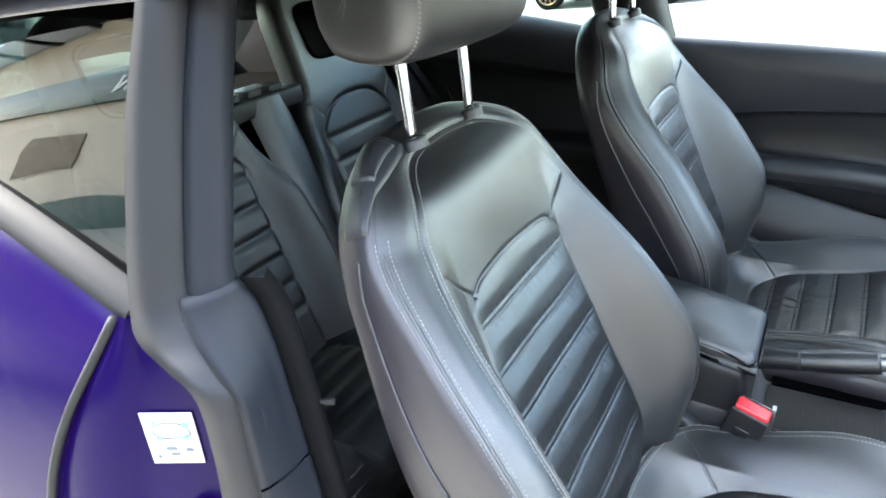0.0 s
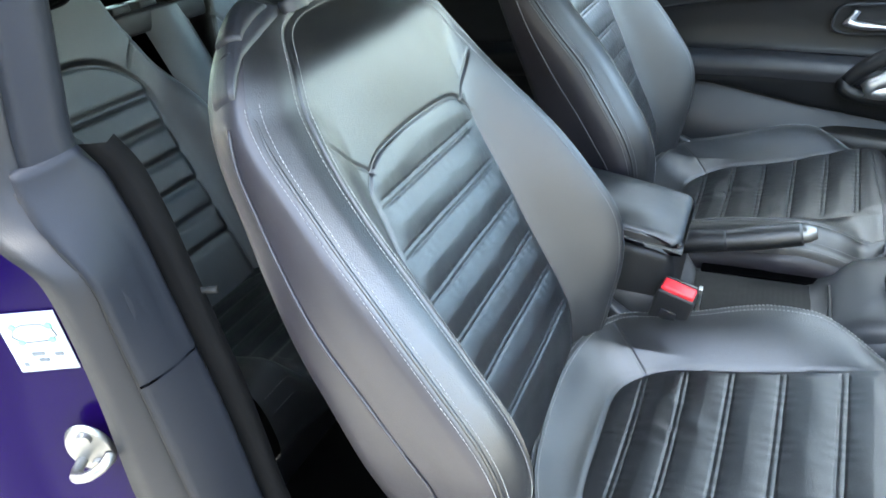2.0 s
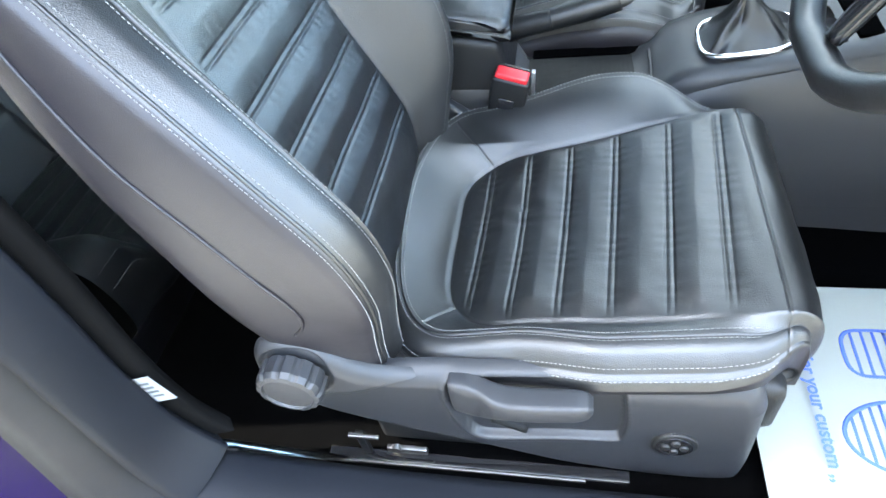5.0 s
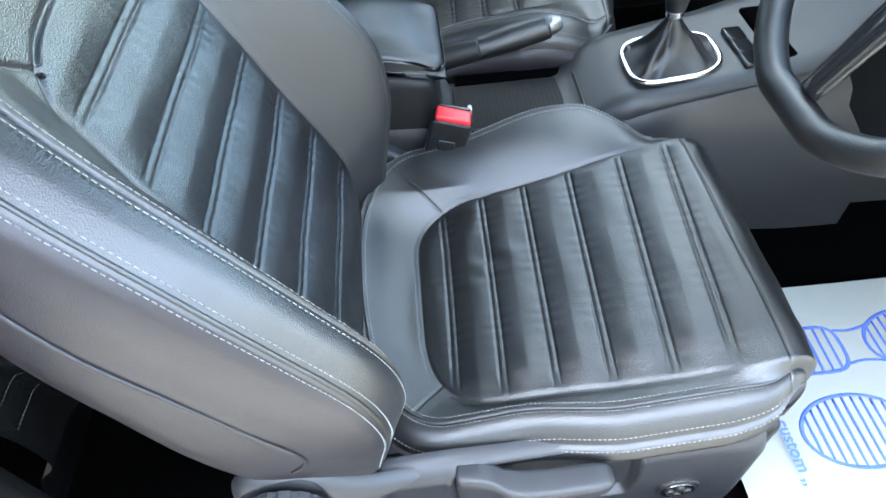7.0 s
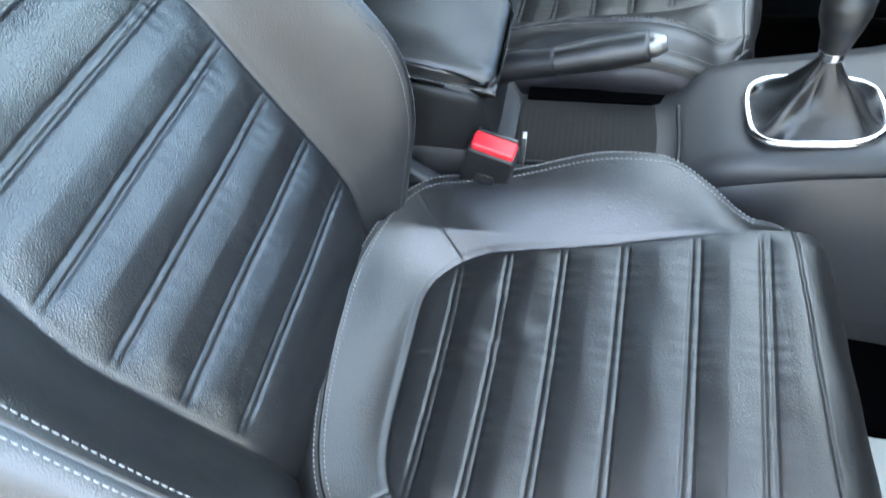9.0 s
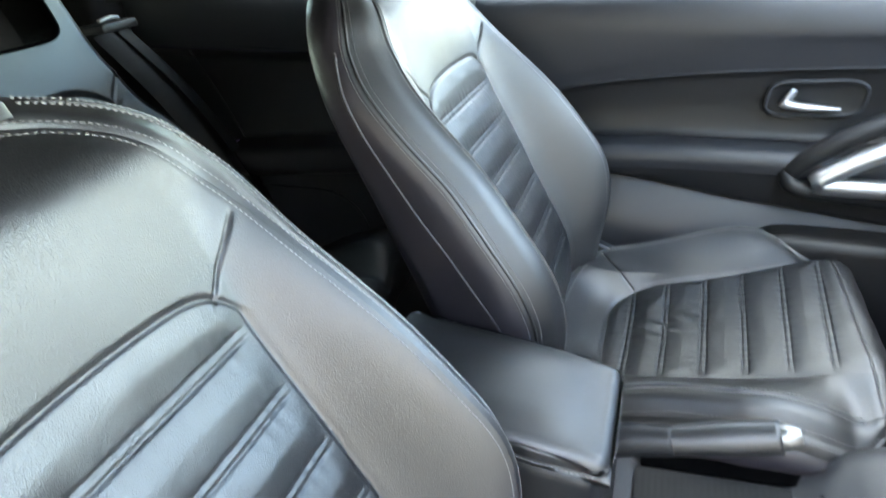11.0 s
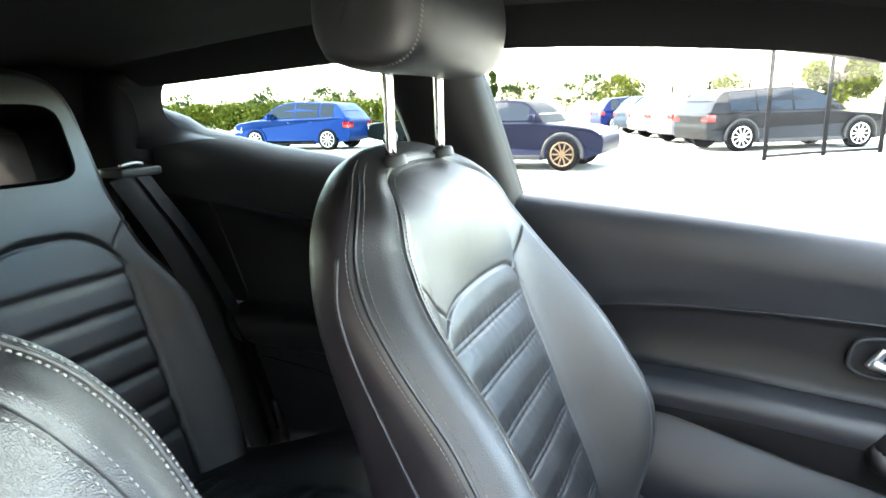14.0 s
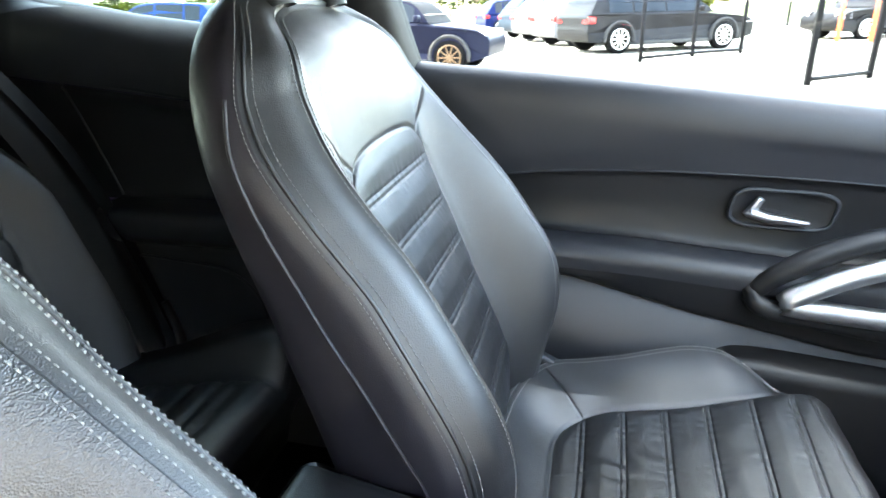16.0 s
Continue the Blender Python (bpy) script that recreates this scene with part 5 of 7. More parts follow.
# fold-forward latch moulded into the outer shoulder
def rim_patch(i0, i1, right, left, lift, nu=36, nv=24, edge=0.16):
    """A raised patch on the seat's rim; right and left: rim columns along it."""
    nr = normals(RIM)
    if np.mean(nr[240:276, 2] @ np.array([0.2, -0.6, 0.8])) < 0:
        nr = -nr
    P = np.zeros((nu, nv, 3))
    for a in range(nu):
        u = a / (nu - 1)
        i = i0 + (i1 - i0) * u
        c0, c1 = np.interp(u, np.linspace(0, 1, len(right)), right), np.interp(u, np.linspace(0, 1, len(left)), left)
        for b in range(nv):
            k = b / (nv - 1)
            c = c0 + (c1 - c0) * k
            ia, ca = int(i), min(int(c), RIM.shape[1] - 2)
            fi, fc = i - ia, c - ca
            mix = lambda G: (G[ia, ca] * (1 - fc) + G[ia, ca + 1] * fc) * (1 - fi) + (G[ia + 1, ca] * (1 - fc) + G[ia + 1, ca + 1] * fc) * fi
            m_ = min(u, 1 - u, k, 1 - k) / edge
            P[a, b] = mix(RIM) + mix(nr) * (-0.004 + (lift + 0.004) * math.sqrt(max(0.0, 1 - (1 - min(1.0, m_)) ** 2)))
    return P


latch = sheet("entry_latch", rim_patch(236, 277, [3.2, 2.6, 1.8, 1.2, 0.75, 0.5, 0.7], [5.9, 5.9, 5.8, 5.6, 5.4, 5.2, 5.0], 0.0045, edge=0.10), SEATTRIM, driver_seat, "black plastic fold-forward latch")
hang(sheet("latch_flap", rim_patch(252.5, 272, [2.0, 1.55, 1.15], [5.3, 5.05, 4.8], 0.0085, edge=0.07), SEATTRIM, None), latch)
pb = rim_patch(248.6, 249.6, [3.4, 3.3], [4.9, 4.8], 0.0052, 6, 10, 0.2)
hang(sheet("print_bar", pb, GREYTRIM, None), latch)

# ---- centre console ----
console = thing("centre_console", (0.15, CY, 0.24), "charcoal centre console with tray and gear surround", "console")


def cross(x, prof):
    return [(x, CY + y, z) for y, z in prof]


def hump(h, w, base=0.24):
    return [(-w - 0.012, base), (-w - 0.004, h - 0.05), (-w + 0.004, h - 0.012), (-w + 0.016, h), (0, h), (w - 0.016, h), (w - 0.004, h - 0.012), (w + 0.004, h - 0.05), (w + 0.012, base)][::-1]


secs = []
for x, h, w in ((-0.34, 0.50, 0.085), (-0.30, 0.545, 0.088), (-0.12, 0.560, 0.088), (-0.06, 0.555, 0.088), (-0.028, 0.532, 0.086), (-0.010, 0.498, 0.084), (0.04, 0.492, 0.084), (0.17, 0.500, 0.084), (0.205, 0.515, 0.090), (0.235, 0.545, 0.096), (0.27, 0.556, 0.100), (0.42, 0.578, 0.106), (0.52, 0.60, 0.112), (0.60, 0.66, 0.118), (0.70, 0.76, 0.12)):
    secs.append(smooth_curve(cross(x, hump(h, w)), 40))
sheet("console_body", np.array(secs), CONSOLE, console, "satin grey moulded console")
# tray with ribbed mat
tm = [[(x, CY + y, 0.503 + 0.005 * math.sin(60 * 0) + 0.0002 * (1 if k % 2 else 0)) for y in np.linspace(-0.065, 0.055, 6)] for k, x in enumerate(np.linspace(-0.005, 0.185, 50))]
sheet("tray_mat", np.array(tm)[:, ::-1], RUBBER, console, "ribbed rubber tray mat", smooth=False)
tube("tray_lip", [(-0.01, CY - 0.072, 0.505), (0.09, CY - 0.074, 0.510), (0.18, CY - 0.074, 0.516), (0.198, CY - 0.06, 0.522), (0.20, CY + 0.03, 0.526)], 0.003, PLASTIC, console, sides=8, n=40)
# solid black strip: the slot's shade is put into its colour
boxpart("slot_shade", (0.0, CY + 0.058, 0.500), (0.20, CY + 0.082, 0.506), CARPET, console, bevel=0.002)
# armrest: padded leather lid on a box
armrest = console
bm = box((-0.31, CY - 0.092, 0.46), (-0.018, CY + 0.086, 0.616))
for v in bm.verts:
    if v.co.z > 0.55:
        v.co.y = CY - 0.003 + (v.co.y - CY + 0.003) * 0.88
        v.co.x -= 0.020 if v.co.x > -0.1 else 0
        v.co.z += 0.18 * (-0.03 - v.co.x)
bpart("armrest_box", bm, PLASTIC, armrest, "black armrest base", bevel=0.018, seg=4)
bm = box((-0.305, CY - 0.090, 0.617), (-0.022, CY + 0.083, 0.660))
bmesh.ops.subdivide_edges(bm, edges=list(bm.edges), cuts=6, use_grid_fill=True)
for v in bm.verts:
    u, w = (v.co.x + 0.165) / 0.14, (v.co.y - CY + 0.003) / 0.086
    if v.co.z > 0.63:
        v.co.z += 0.007 * (1 - u * u) * (1 - w * w) - 0.006 * max(0, u) ** 3 - 0.003 * abs(w) ** 4
    v.co.y -= 0.008 * max(0, u) * (0.4 if w > 0 else -0.2)
    v.co.z += 0.20 * (-0.03 - v.co.x)                              # the lid slopes down to the front
bmesh.ops.bevel(bm, geom=[e for e in bm.edges if e.calc_face_angle(0) > 0.8], offset=0.017, segments=6, affect="EDGES", profile=0.55)
bpart("armrest_lid", bm, LEATHER_PLAIN, armrest, "black leather lid", smooth=True)
pts = [(-0.28, CY - 0.0913, 0.681), (-0.06, CY - 0.0905, 0.637), (-0.034, CY - 0.082, 0.632), (-0.0207, CY - 0.055, 0.629), (-0.0207, CY + 0.05, 0.629)]
dashes("stitching", smooth_curve(pts, 60), np.array([[0.5, -1, 0.2]] * 60), armrest)
# belt buckle
bk = thing("belt_buckle", (-0.03, 0.888, 0.50), "black seat belt buckle with red release button", "seat belt buckle")
BM = pose(-0.024, 0.884, 0.560, 8, 14, -8)
boxpart("buckle_body", (-0.030, -0.014, -0.075), (0.030, 0.014, 0.028), PLASTIC, bk, "black buckle body", bevel=0.005, m=BM)
boxpart("release_button", (-0.026, -0.011, 0.018), (0.026, 0.012, 0.036), RED, bk, "red release button", bevel=0.004, m=BM)
boxpart("button_inset", (-0.014, -0.0165, -0.030), (0.012, -0.013, -0.008), PIANO, bk, bevel=0.002, m=BM)
boxpart("tongue_slot", (-0.024, 0.0105, 0.030), (0.024, 0.0145, 0.0375), PIANO, bk, bevel=0.001, m=BM)
boxpart("buckle_clip", (-0.003, -0.006, -0.022), (0.003, 0.006, 0.024), SATIN, bk, "small bright metal clip", bevel=0.001, m=pose(0.010, 0.928, 0.540, 0, 4, 0))
boxpart("buckle_stalk", (-0.018, -0.007, -0.20), (0.018, 0.007, -0.07), RUBBER, bk, bevel=0.003, m=BM)
# hinge cover at the foot of the driver's backrest
for seat, hm in ((driver_seat, pose(-0.125, 0.893, 0.512, 0, 28, -6)), (passenger_seat, pose(-0.095, 1.585, 0.530, 0, 22, 4))):
    bm = box((-0.050, -0.012, -0.030), (0.048, 0.012, 0.026))
    for vert in bm.verts:
        if vert.co.x > 0:
            vert.co.z *= 0.55
    bmesh.ops.transform(bm, matrix=hm, verts=bm.verts)
    bpart("hinge_cover", bm, GREYTRIM, seat, "slate grey hinge cover", smooth=True, bevel=0.009, seg=4)
# handbrake
hb = thing("handbrake", (0.05, CY + 0.01, 0.49), "handbrake lever with leather grip and chrome button", "handbrake")
tube("lever_shaft", [(-0.10, CY + 0.012, 0.560), (-0.03, CY + 0.010, 0.590), (0.04, CY + 0.008, 0.604)], [0.020, 0.021, 0.018], SOFT, hb, "charcoal lever shaft", sides=14, n=24)
tube("grip", [(0.035, CY + 0.008, 0.603), (0.09, CY + 0.008, 0.617), (0.147, CY + 0.008, 0.631)], [0.0175, 0.0205, 0.0185], LEATHER_PLAIN, hb, "black leather grip", sides=16, n=24)
tube("chrome_cap", [(0.146, CY + 0.008, 0.631), (0.152, CY + 0.008, 0.6325), (0.158, CY + 0.008, 0.634), (0.166, CY + 0.008, 0.636)], [0.0145, 0.0145, 0.0125, 0.009], STEEL, hb, "chrome release button", sides=18, n=16)
# gear lever: chromed frame, leather gaiter, collar, knob
gear = thing("gear_lever", (0.335, CY - 0.02, 0.565), "gear lever with black leather gaiter in chrome frame", "gear lever")
GX, GY, GZ = 0.340, CY - 0.020, 0.572
fr = [(GX + 0.070 * math.copysign(abs(math.cos(a)) ** 0.55, math.cos(a)), GY + 0.058 * math.copysign(abs(math.sin(a)) ** 0.6, math.sin(a)) * (1 - 0.10 * math.cos(a)), GZ + 0.10 * 0.080 * math.cos(a)) for a in np.linspace(0, 2 * math.pi, 56, endpoint=False)]
tube("chrome_frame", fr, 0.0048, CHROME, gear, "chrome gaiter frame", sides=10, closed=True)
rng = random.Random(4)
rows = []
for k in range(14):
    w = k / 13
    r = (1 - w) ** 1.5 * 0.86 + 0.13
    ph = 0.9 * w
    ring = []
    for i, (x, y, z) in enumerate(fr):
        a = 2 * math.pi * i / 56
        fold = 1 + 0.16 * math.sin(5 * a + 3 * ph) * math.sin(math.pi * w) + 0.07 * math.sin(9 * a - 5 * w)
        ring.append((GX + (x - GX) * r * fold - 0.01 * w, GY + (y - GY) * r * fold, GZ - 0.004 + 0.078 * w + (z - GZ) * (1 - w) + 0.004 * math.sin(3 * a + 7 * w) * math.sin(math.pi * w)))
    rows.append(ring + [ring[0]])
sheet("gaiter", np.array(rows)[:, ::-1], LEATHER_PLAIN, gear, "creased black leather gaiter")
tube("collar", [(GX - 0.010, GY, GZ + 0.072), (GX - 0.011, GY, GZ + 0.084)], 0.0135, CHROME, gear, "chrome collar", sides=18, n=6)
tube("knob", [(GX - 0.011, GY, GZ + 0.083), (GX - 0.012, GY, GZ + 0.105), (GX - 0.016, GY, GZ + 0.130), (GX - 0.018, GY, GZ + 0.150), (GX - 0.018, GY, GZ + 0.158)], [0.0145, 0.018, 0.0235, 0.0245, 0.014], LEATHER_PLAIN, gear, "black leather gear knob", sides=20, n=28)
tube("knob_cap", [(GX - 0.018, GY, GZ + 0.154), (GX - 0.018, GY, GZ + 0.162)], [0.0205, 0.0165], CHROME, gear, "chrome knob cap", sides=20, n=5)
# switch row ahead of the lever
for k in range(3):
    boxpart("switch", (0.432 + 0.0, CY - 0.085 + 0.036 * k, 0.580), (0.462, CY - 0.052 + 0.036 * k, 0.590), PIANO, console, "gloss black switch", bevel=0.003)
# flat black block, its colour standing in for the shade inside a recess
boxpart("recess_shade", (0.475, CY - 0.085, 0.585), (0.60, CY + 0.06, 0.598), CARPET, console, bevel=0.004)

# ---- dash, wheel ----
dash = thing("dashboard", (0.85, CY, 0.24), "charcoal dashboard and lower knee panel", "dashboard")
loft("knee_panel", [[(0.62, 0.36, 0.80), (0.60, 0.7, 0.80), (0.56, 0.89, 0.66)], [(0.66, 0.36, 0.66), (0.66, 0.7, 0.64), (0.58, 0.895, 0.52)], [(0.78, 0.36, 0.52), (0.78, 0.7, 0.50), (0.64, 0.90, 0.42)]], SOFT, dash, "charcoal knee panel", 30)
loft("console_cheek", [[(0.235, 0.905, 0.520), (0.32, 0.902, 0.545), (0.44, 0.898, 0.570), (0.9, 0.890, 0.66)], [(0.235, 0.895, 0.505), (0.32, 0.890, 0.525), (0.44, 0.884, 0.545), (0.9, 0.874, 0.60)], [(0.30, 0.888, 0.46), (0.36, 0.884, 0.47), (0.44, 0.878, 0.48), (0.9, 0.87, 0.48)], [(0.30, 0.892, 0.27), (0.36, 0.890, 0.28), (0.44, 0.886, 0.30), (0.9, 0.88, 0.29)]], CONSOLE, dash, "slate grey console side", 30)
loft("dash_top", [[(0.56, 0.36, 0.92), (0.56, CY, 0.92), (0.56, 1.70, 0.90)], [(0.62, 0.36, 0.97), (0.60, CY, 0.98), (0.62, 1.70, 0.95)], [(1.10, 0.36, 0.98), (1.15, CY, 0.99), (1.10, 1.70, 0.96)]], SOFT, dash, "charcoal dash top", 30)
loft("dash_face", [[(0.56, 0.36, 0.92), (0.56, CY, 0.92), (0.56, 1.70, 0.90)], [(0.60, 0.36, 0.80), (0.60, CY, 0.80), (0.58, 1.70, 0.78)], [(0.70, 0.36, 0.62), (0.70, CY, 0.66), (0.66, 1.70, 0.58)], [(0.85, 0.36, 0.45), (0.75, CY, 0.60), (0.85, 1.70, 0.42)]], SOFT, dash, "charcoal dash face", 40)
WX, WZ, WT = 0.410, 0.893, 31.0        # wheel centre and tilt
wheel = thing("steering_wheel", (WX + 0.1, SEAT_Y, WZ), "black leather steering wheel with silver spoke insert", "steering wheel")
wt = radians(WT)
WU, WV, WN = np.array([0, 1, 0]), np.array([math.sin(wt), 0, math.cos(wt)]), np.array([-math.cos(wt), 0, math.sin(wt)])
WC = np.array([WX, SEAT_Y - 0.022, WZ])


def wp(a, r, d=0.0):
    return WC + r * (math.cos(a) * WU + max(math.sin(a), -0.97) * WV) + d * WN


ringp = [wp(a, 0.185) for a in np.linspace(0, 2 * math.pi, 80, endpoint=False)]
tube("rim", ringp, 0.0172, LEATHER_PLAIN, wheel, "black leather rim", sides=16, closed=True)
st_p = [wp(a, 0.1695, 0.003) for a in np.linspace(0, 2 * math.pi, 240)]
zz = [p + 0.0022 * (1 if k % 2 else -1) * WN for k, p in enumerate(st_p)]
tube("rim_stitching", zz[:-1], 0.0007, THREAD, wheel, "pale cross stitching", sides=4, closed=True)["kind"] = "stuff"
for a0 in (-0.24, math.pi + 0.24):
    tube("spoke", [wp(a0, 0.045), wp(a0, 0.11), wp(a0, 0.172)], [0.030, 0.024, 0.020], SOFT, wheel, "charcoal spoke", sides=12, n=16, squash=0.5)
    tube("spoke_insert", [wp(a0, 0.075, 0.014), wp(a0, 0.12, 0.012), wp(a0, 0.160, 0.006)], [0.020, 0.017, 0.010], SATIN, wheel, "satin silver spoke insert", sides=12, n=12, squash=0.4)
tube("spoke", [wp(-math.pi / 2, 0.05), wp(-math.pi / 2, 0.165)], [0.028, 0.02], PIANO, wheel, sides=12, n=12, squash=0.5)
bpart("hub", disc(0.070, 0.04, Matrix.Translation(WC) @ Vector(WN).to_track_quat("Z", "Y").to_matrix().to_4x4(), 40, 0.055), SOFT, wheel, "charcoal airbag hub", bevel=0.008, seg=3)
tube("column", [WC - WN * 0.02, WC - WN * 0.22], [0.045, 0.06], PLASTIC, wheel, "black column shroud", sides=16, n=8)

# ---- paper mat in the driver's footwell ----
mat = thing("paper_mat", (0.6, 0.62, 0.246), "white paper floor mat printed with blue footprints", "floor mat")
MX0, MX1, MY0, MY1 = 0.330, 0.90, 0.38, 0.735


def mz(x, y):
    return 0.262 + 0.006 * math.sin(11 * x + 3) * math.sin(9 * y) + 0.05 * max(0, x - 0.6) ** 1.5


mp = np.array([[(x, y, mz(x, y)) for y in np.linspace(MY0, MY1, 30)] for x in np.linspace(MX0, MX1, 36)])
sheet("paper", mp[:, ::-1], PAPER, mat, "creased white paper")


def ink(name, pts, r=0.0030, closed=False):
    p = [(x, y, mz(x, y) + 0.0006) for x, y in pts]
    return tube(name, p, r, BLUEINK, mat, sides=6, closed=closed, squash=0.25) if closed else tube(name, p, r, BLUEINK, mat, sides=6, n=max(6, 3 * len(p)), squash=0.25)


def foot(cx, cy, d):
    """A printed shoe sole; d: which way it points along the car."""
    fx, hx = cx, cx - d * 0.165
    ink("sole_outline", [(fx + 0.080 * math.cos(a), cy + 0.055 * math.sin(a)) for a in np.linspace(0, 2 * math.pi, 36, endpoint=False)], closed=True)
    ink("heel_outline", [(hx + 0.046 * math.copysign(abs(math.cos(a)) ** 0.5, math.cos(a)), cy + 0.040 * math.copysign(abs(math.sin(a)) ** 0.6, math.sin(a))) for a in np.linspace(0, 2 * math.pi, 28, endpoint=False)], closed=True)
    for sy in (-1, 1):
        ink("waist_line", [(fx - d * 0.060, cy + sy * 0.034), (fx - d * 0.095, cy + sy * 0.027), (hx + d * 0.044, cy + sy * 0.030)], 0.0024)
    for k in range(-5, 6):
        x = fx + 0.0132 * k
        h = 0.055 * math.sqrt(max(0.02, 1 - (0.0132 * k / 0.080) ** 2)) - 0.003
        ink("sole_bar", [(x, cy - h), (x, cy + h)], 0.0022)
    for k in range(-2, 3):
        x = hx + 0.015 * k
        ink("heel_bar", [(x, cy - 0.037), (x, cy + 0.037)], 0.0022)


foot(0.524, 0.482, -1)
foot(0.685, 0.615, 1)
text("mat_text", "for your custom ,,", 0.026, Matrix.Translation((0.408, 0.600, 0.2685)) @ pose(0, 0, 0, 0, 0, -90), BLUEINK, mat)

# ---- rear seats ----
R0, RU, RN = np.array([-0.985, 1.325, 0.505]), np.array([-0.290, 0, 0.957]), np.array([0.957, 0, 0.290])


def rpt(y, s, d):
    return R0 + np.multiply.outer(np.asarray(y), EY) + np.multiply.outer(np.asarray(s), RU) + np.multiply.outer(np.asarray(d), RN)


RSTR = [0.06 + 0.067 * k for k in range(6)]
_r = smooth_curve([(-0.06, 0.235), (0.05, 0.250), (0.20, 0.250), (0.34, 0.225), (0.46, 0.180), (0.55, 0.150), (0.66, 0.140), (0.735, 0.132), (0.775, 0.110), (0.792, 0.06), (0.795, 0.012)], 160)


def rear_w(s):
    return np.interp(s, _r[:, 0], _r[:, 1])


def rear_depth(y, s):
    a = np.abs(y)
    w = rear_w(s)
    top = 0.490 - 0.05 * np.clip(a / 0.13, 0, 1.2) ** 3
    ins = np.minimum(0.150 - a, top - s)
    pan = bump01(ins, -0.004, 0.006)
    r = np.clip((a - 0.150) / np.maximum(0.01, w - 0.150), 0, 1)
    d = 0.045 * r * r * (3 - 2 * r) * (1 - bump01(s, 0.30, 0.48))
    g = np.ones_like(s) * 10.0
    for q in RSTR:
        g = np.minimum(g, np.abs(s - q))
    d = d + pan * (0.0065 * (1 - np.exp(-(g / 0.010) ** 2)) - 0.002)
    d = d + 0.016 * (1 - pan) * bump01(s, 0.40, 0.52)
    d = d - 0.007 * np.exp(-(ins / 0.005) ** 2)
    seam = np.abs((s - 0.455) - (a - 0.135) * 1.3)
    return d - 0.005 * np.exp(-(seam / 0.004) ** 2) * bump01(a, 0.13, 0.14)


def rear_backrest(parent):
    nu, nv = 240, 81
    s = np.interp(np.linspace(0, 1, nu), np.linspace(0, 1, 160), _r[:, 0])
    S = np.repeat(s[:, None], nv, 1)
    Y = rear_w(S) * np.linspace(-1, 1, nv)[None, :]
    P = rpt(Y, S, rear_depth(Y, S))
    Sc, Yc = (S[:-1, :-1] + S[1:, 1:]) / 2, (Y[:-1, :-1] + Y[1:, 1:]) / 2
    # opening through the head restraint
    hole = ((np.abs(Yc) / 0.102) ** 5 + (np.abs(Sc - 0.665) / 0.070) ** 5) < 1
    pan = (np.abs(Yc) < 0.150) & (Sc < 0.490 - 0.05 * np.clip(np.abs(Yc) / 0.13, 0, 1.2) ** 3)
    head = Sc > 0.455 + (np.abs(Yc) - 0.135) * 1.3
    M = np.zeros((nu, nv), bool)

    def cut(name, sel, label=""):
        m = M.copy()
        m[:-1, :-1] = sel
        sheet(name, P, LEATHER, parent, label, m)
    ed = [-1] + RSTR + [1]
    for a, b in zip(ed[:-1], ed[1:]):
        cut("back_pad", pan & (Sc >= a) & (Sc < b))
    cut("head_restraint", ~pan & head & ~hole, "black leather head restraint with opening")
    cut("back_bolster", ~pan & ~head & (Yc > 0))
    cut("back_bolster", ~pan & ~head & (Yc <= 0))
    # rim and lining of the opening
    ey, es = np.concatenate([-rear_w(s), rear_w(s)[::-1]]), np.concatenate([s, s[::-1]])
    t = np.gradient(np.stack([ey, es], 1), axis=0)
    t /= np.linalg.norm(t, axis=1, keepdims=True)
    out = np.stack([-t[:, 1], t[:, 0]], 1)
    d0 = rear_depth(ey, es)
    R = [rpt(ey + out[:, 0] * o, es + out[:, 1] * o, d0 + dd) for o, dd in ((0, 0), (0.010, -0.003), (0.018, -0.014), (0.020, -0.035), (0.016, -0.08), (0.0, -0.10))]
    F = np.stack(R, 1)
    sheet("back_edge", F, LEATHER_PLAIN, parent, "black leather edge")
    n1 = normals(F)
    if np.mean(n1[:, 1] @ RN) < 0:
        n1 = -n1
    lim = int(nu * 0.62)
    for sl in (slice(4, lim), slice(2 * nu - lim, 2 * nu - 4)):
        dashes("stitching", F[sl, 1], n1[sl, 1], parent)
    a = np.linspace(0, 2 * math.pi, 49)
    hy, hs = 0.102 * np.sign(np.cos(a)) * np.abs(np.cos(a)) ** 0.4, 0.665 + 0.070 * np.sign(np.sin(a)) * np.abs(np.sin(a)) ** 0.4
    H = np.stack([rpt(hy * k, 0.665 + (hs - 0.665) * k, d) for k, d in ((1.07, 0.014), (1.06, 0.021), (1.0, 0.022), (0.95, 0.012), (0.93, -0.04), (0.95, -0.09))], 1)
    # carpet tone on the lining puts the shade of the opening into its colour
    sheet("opening_frame", H, CARPET, parent, "black opening frame")


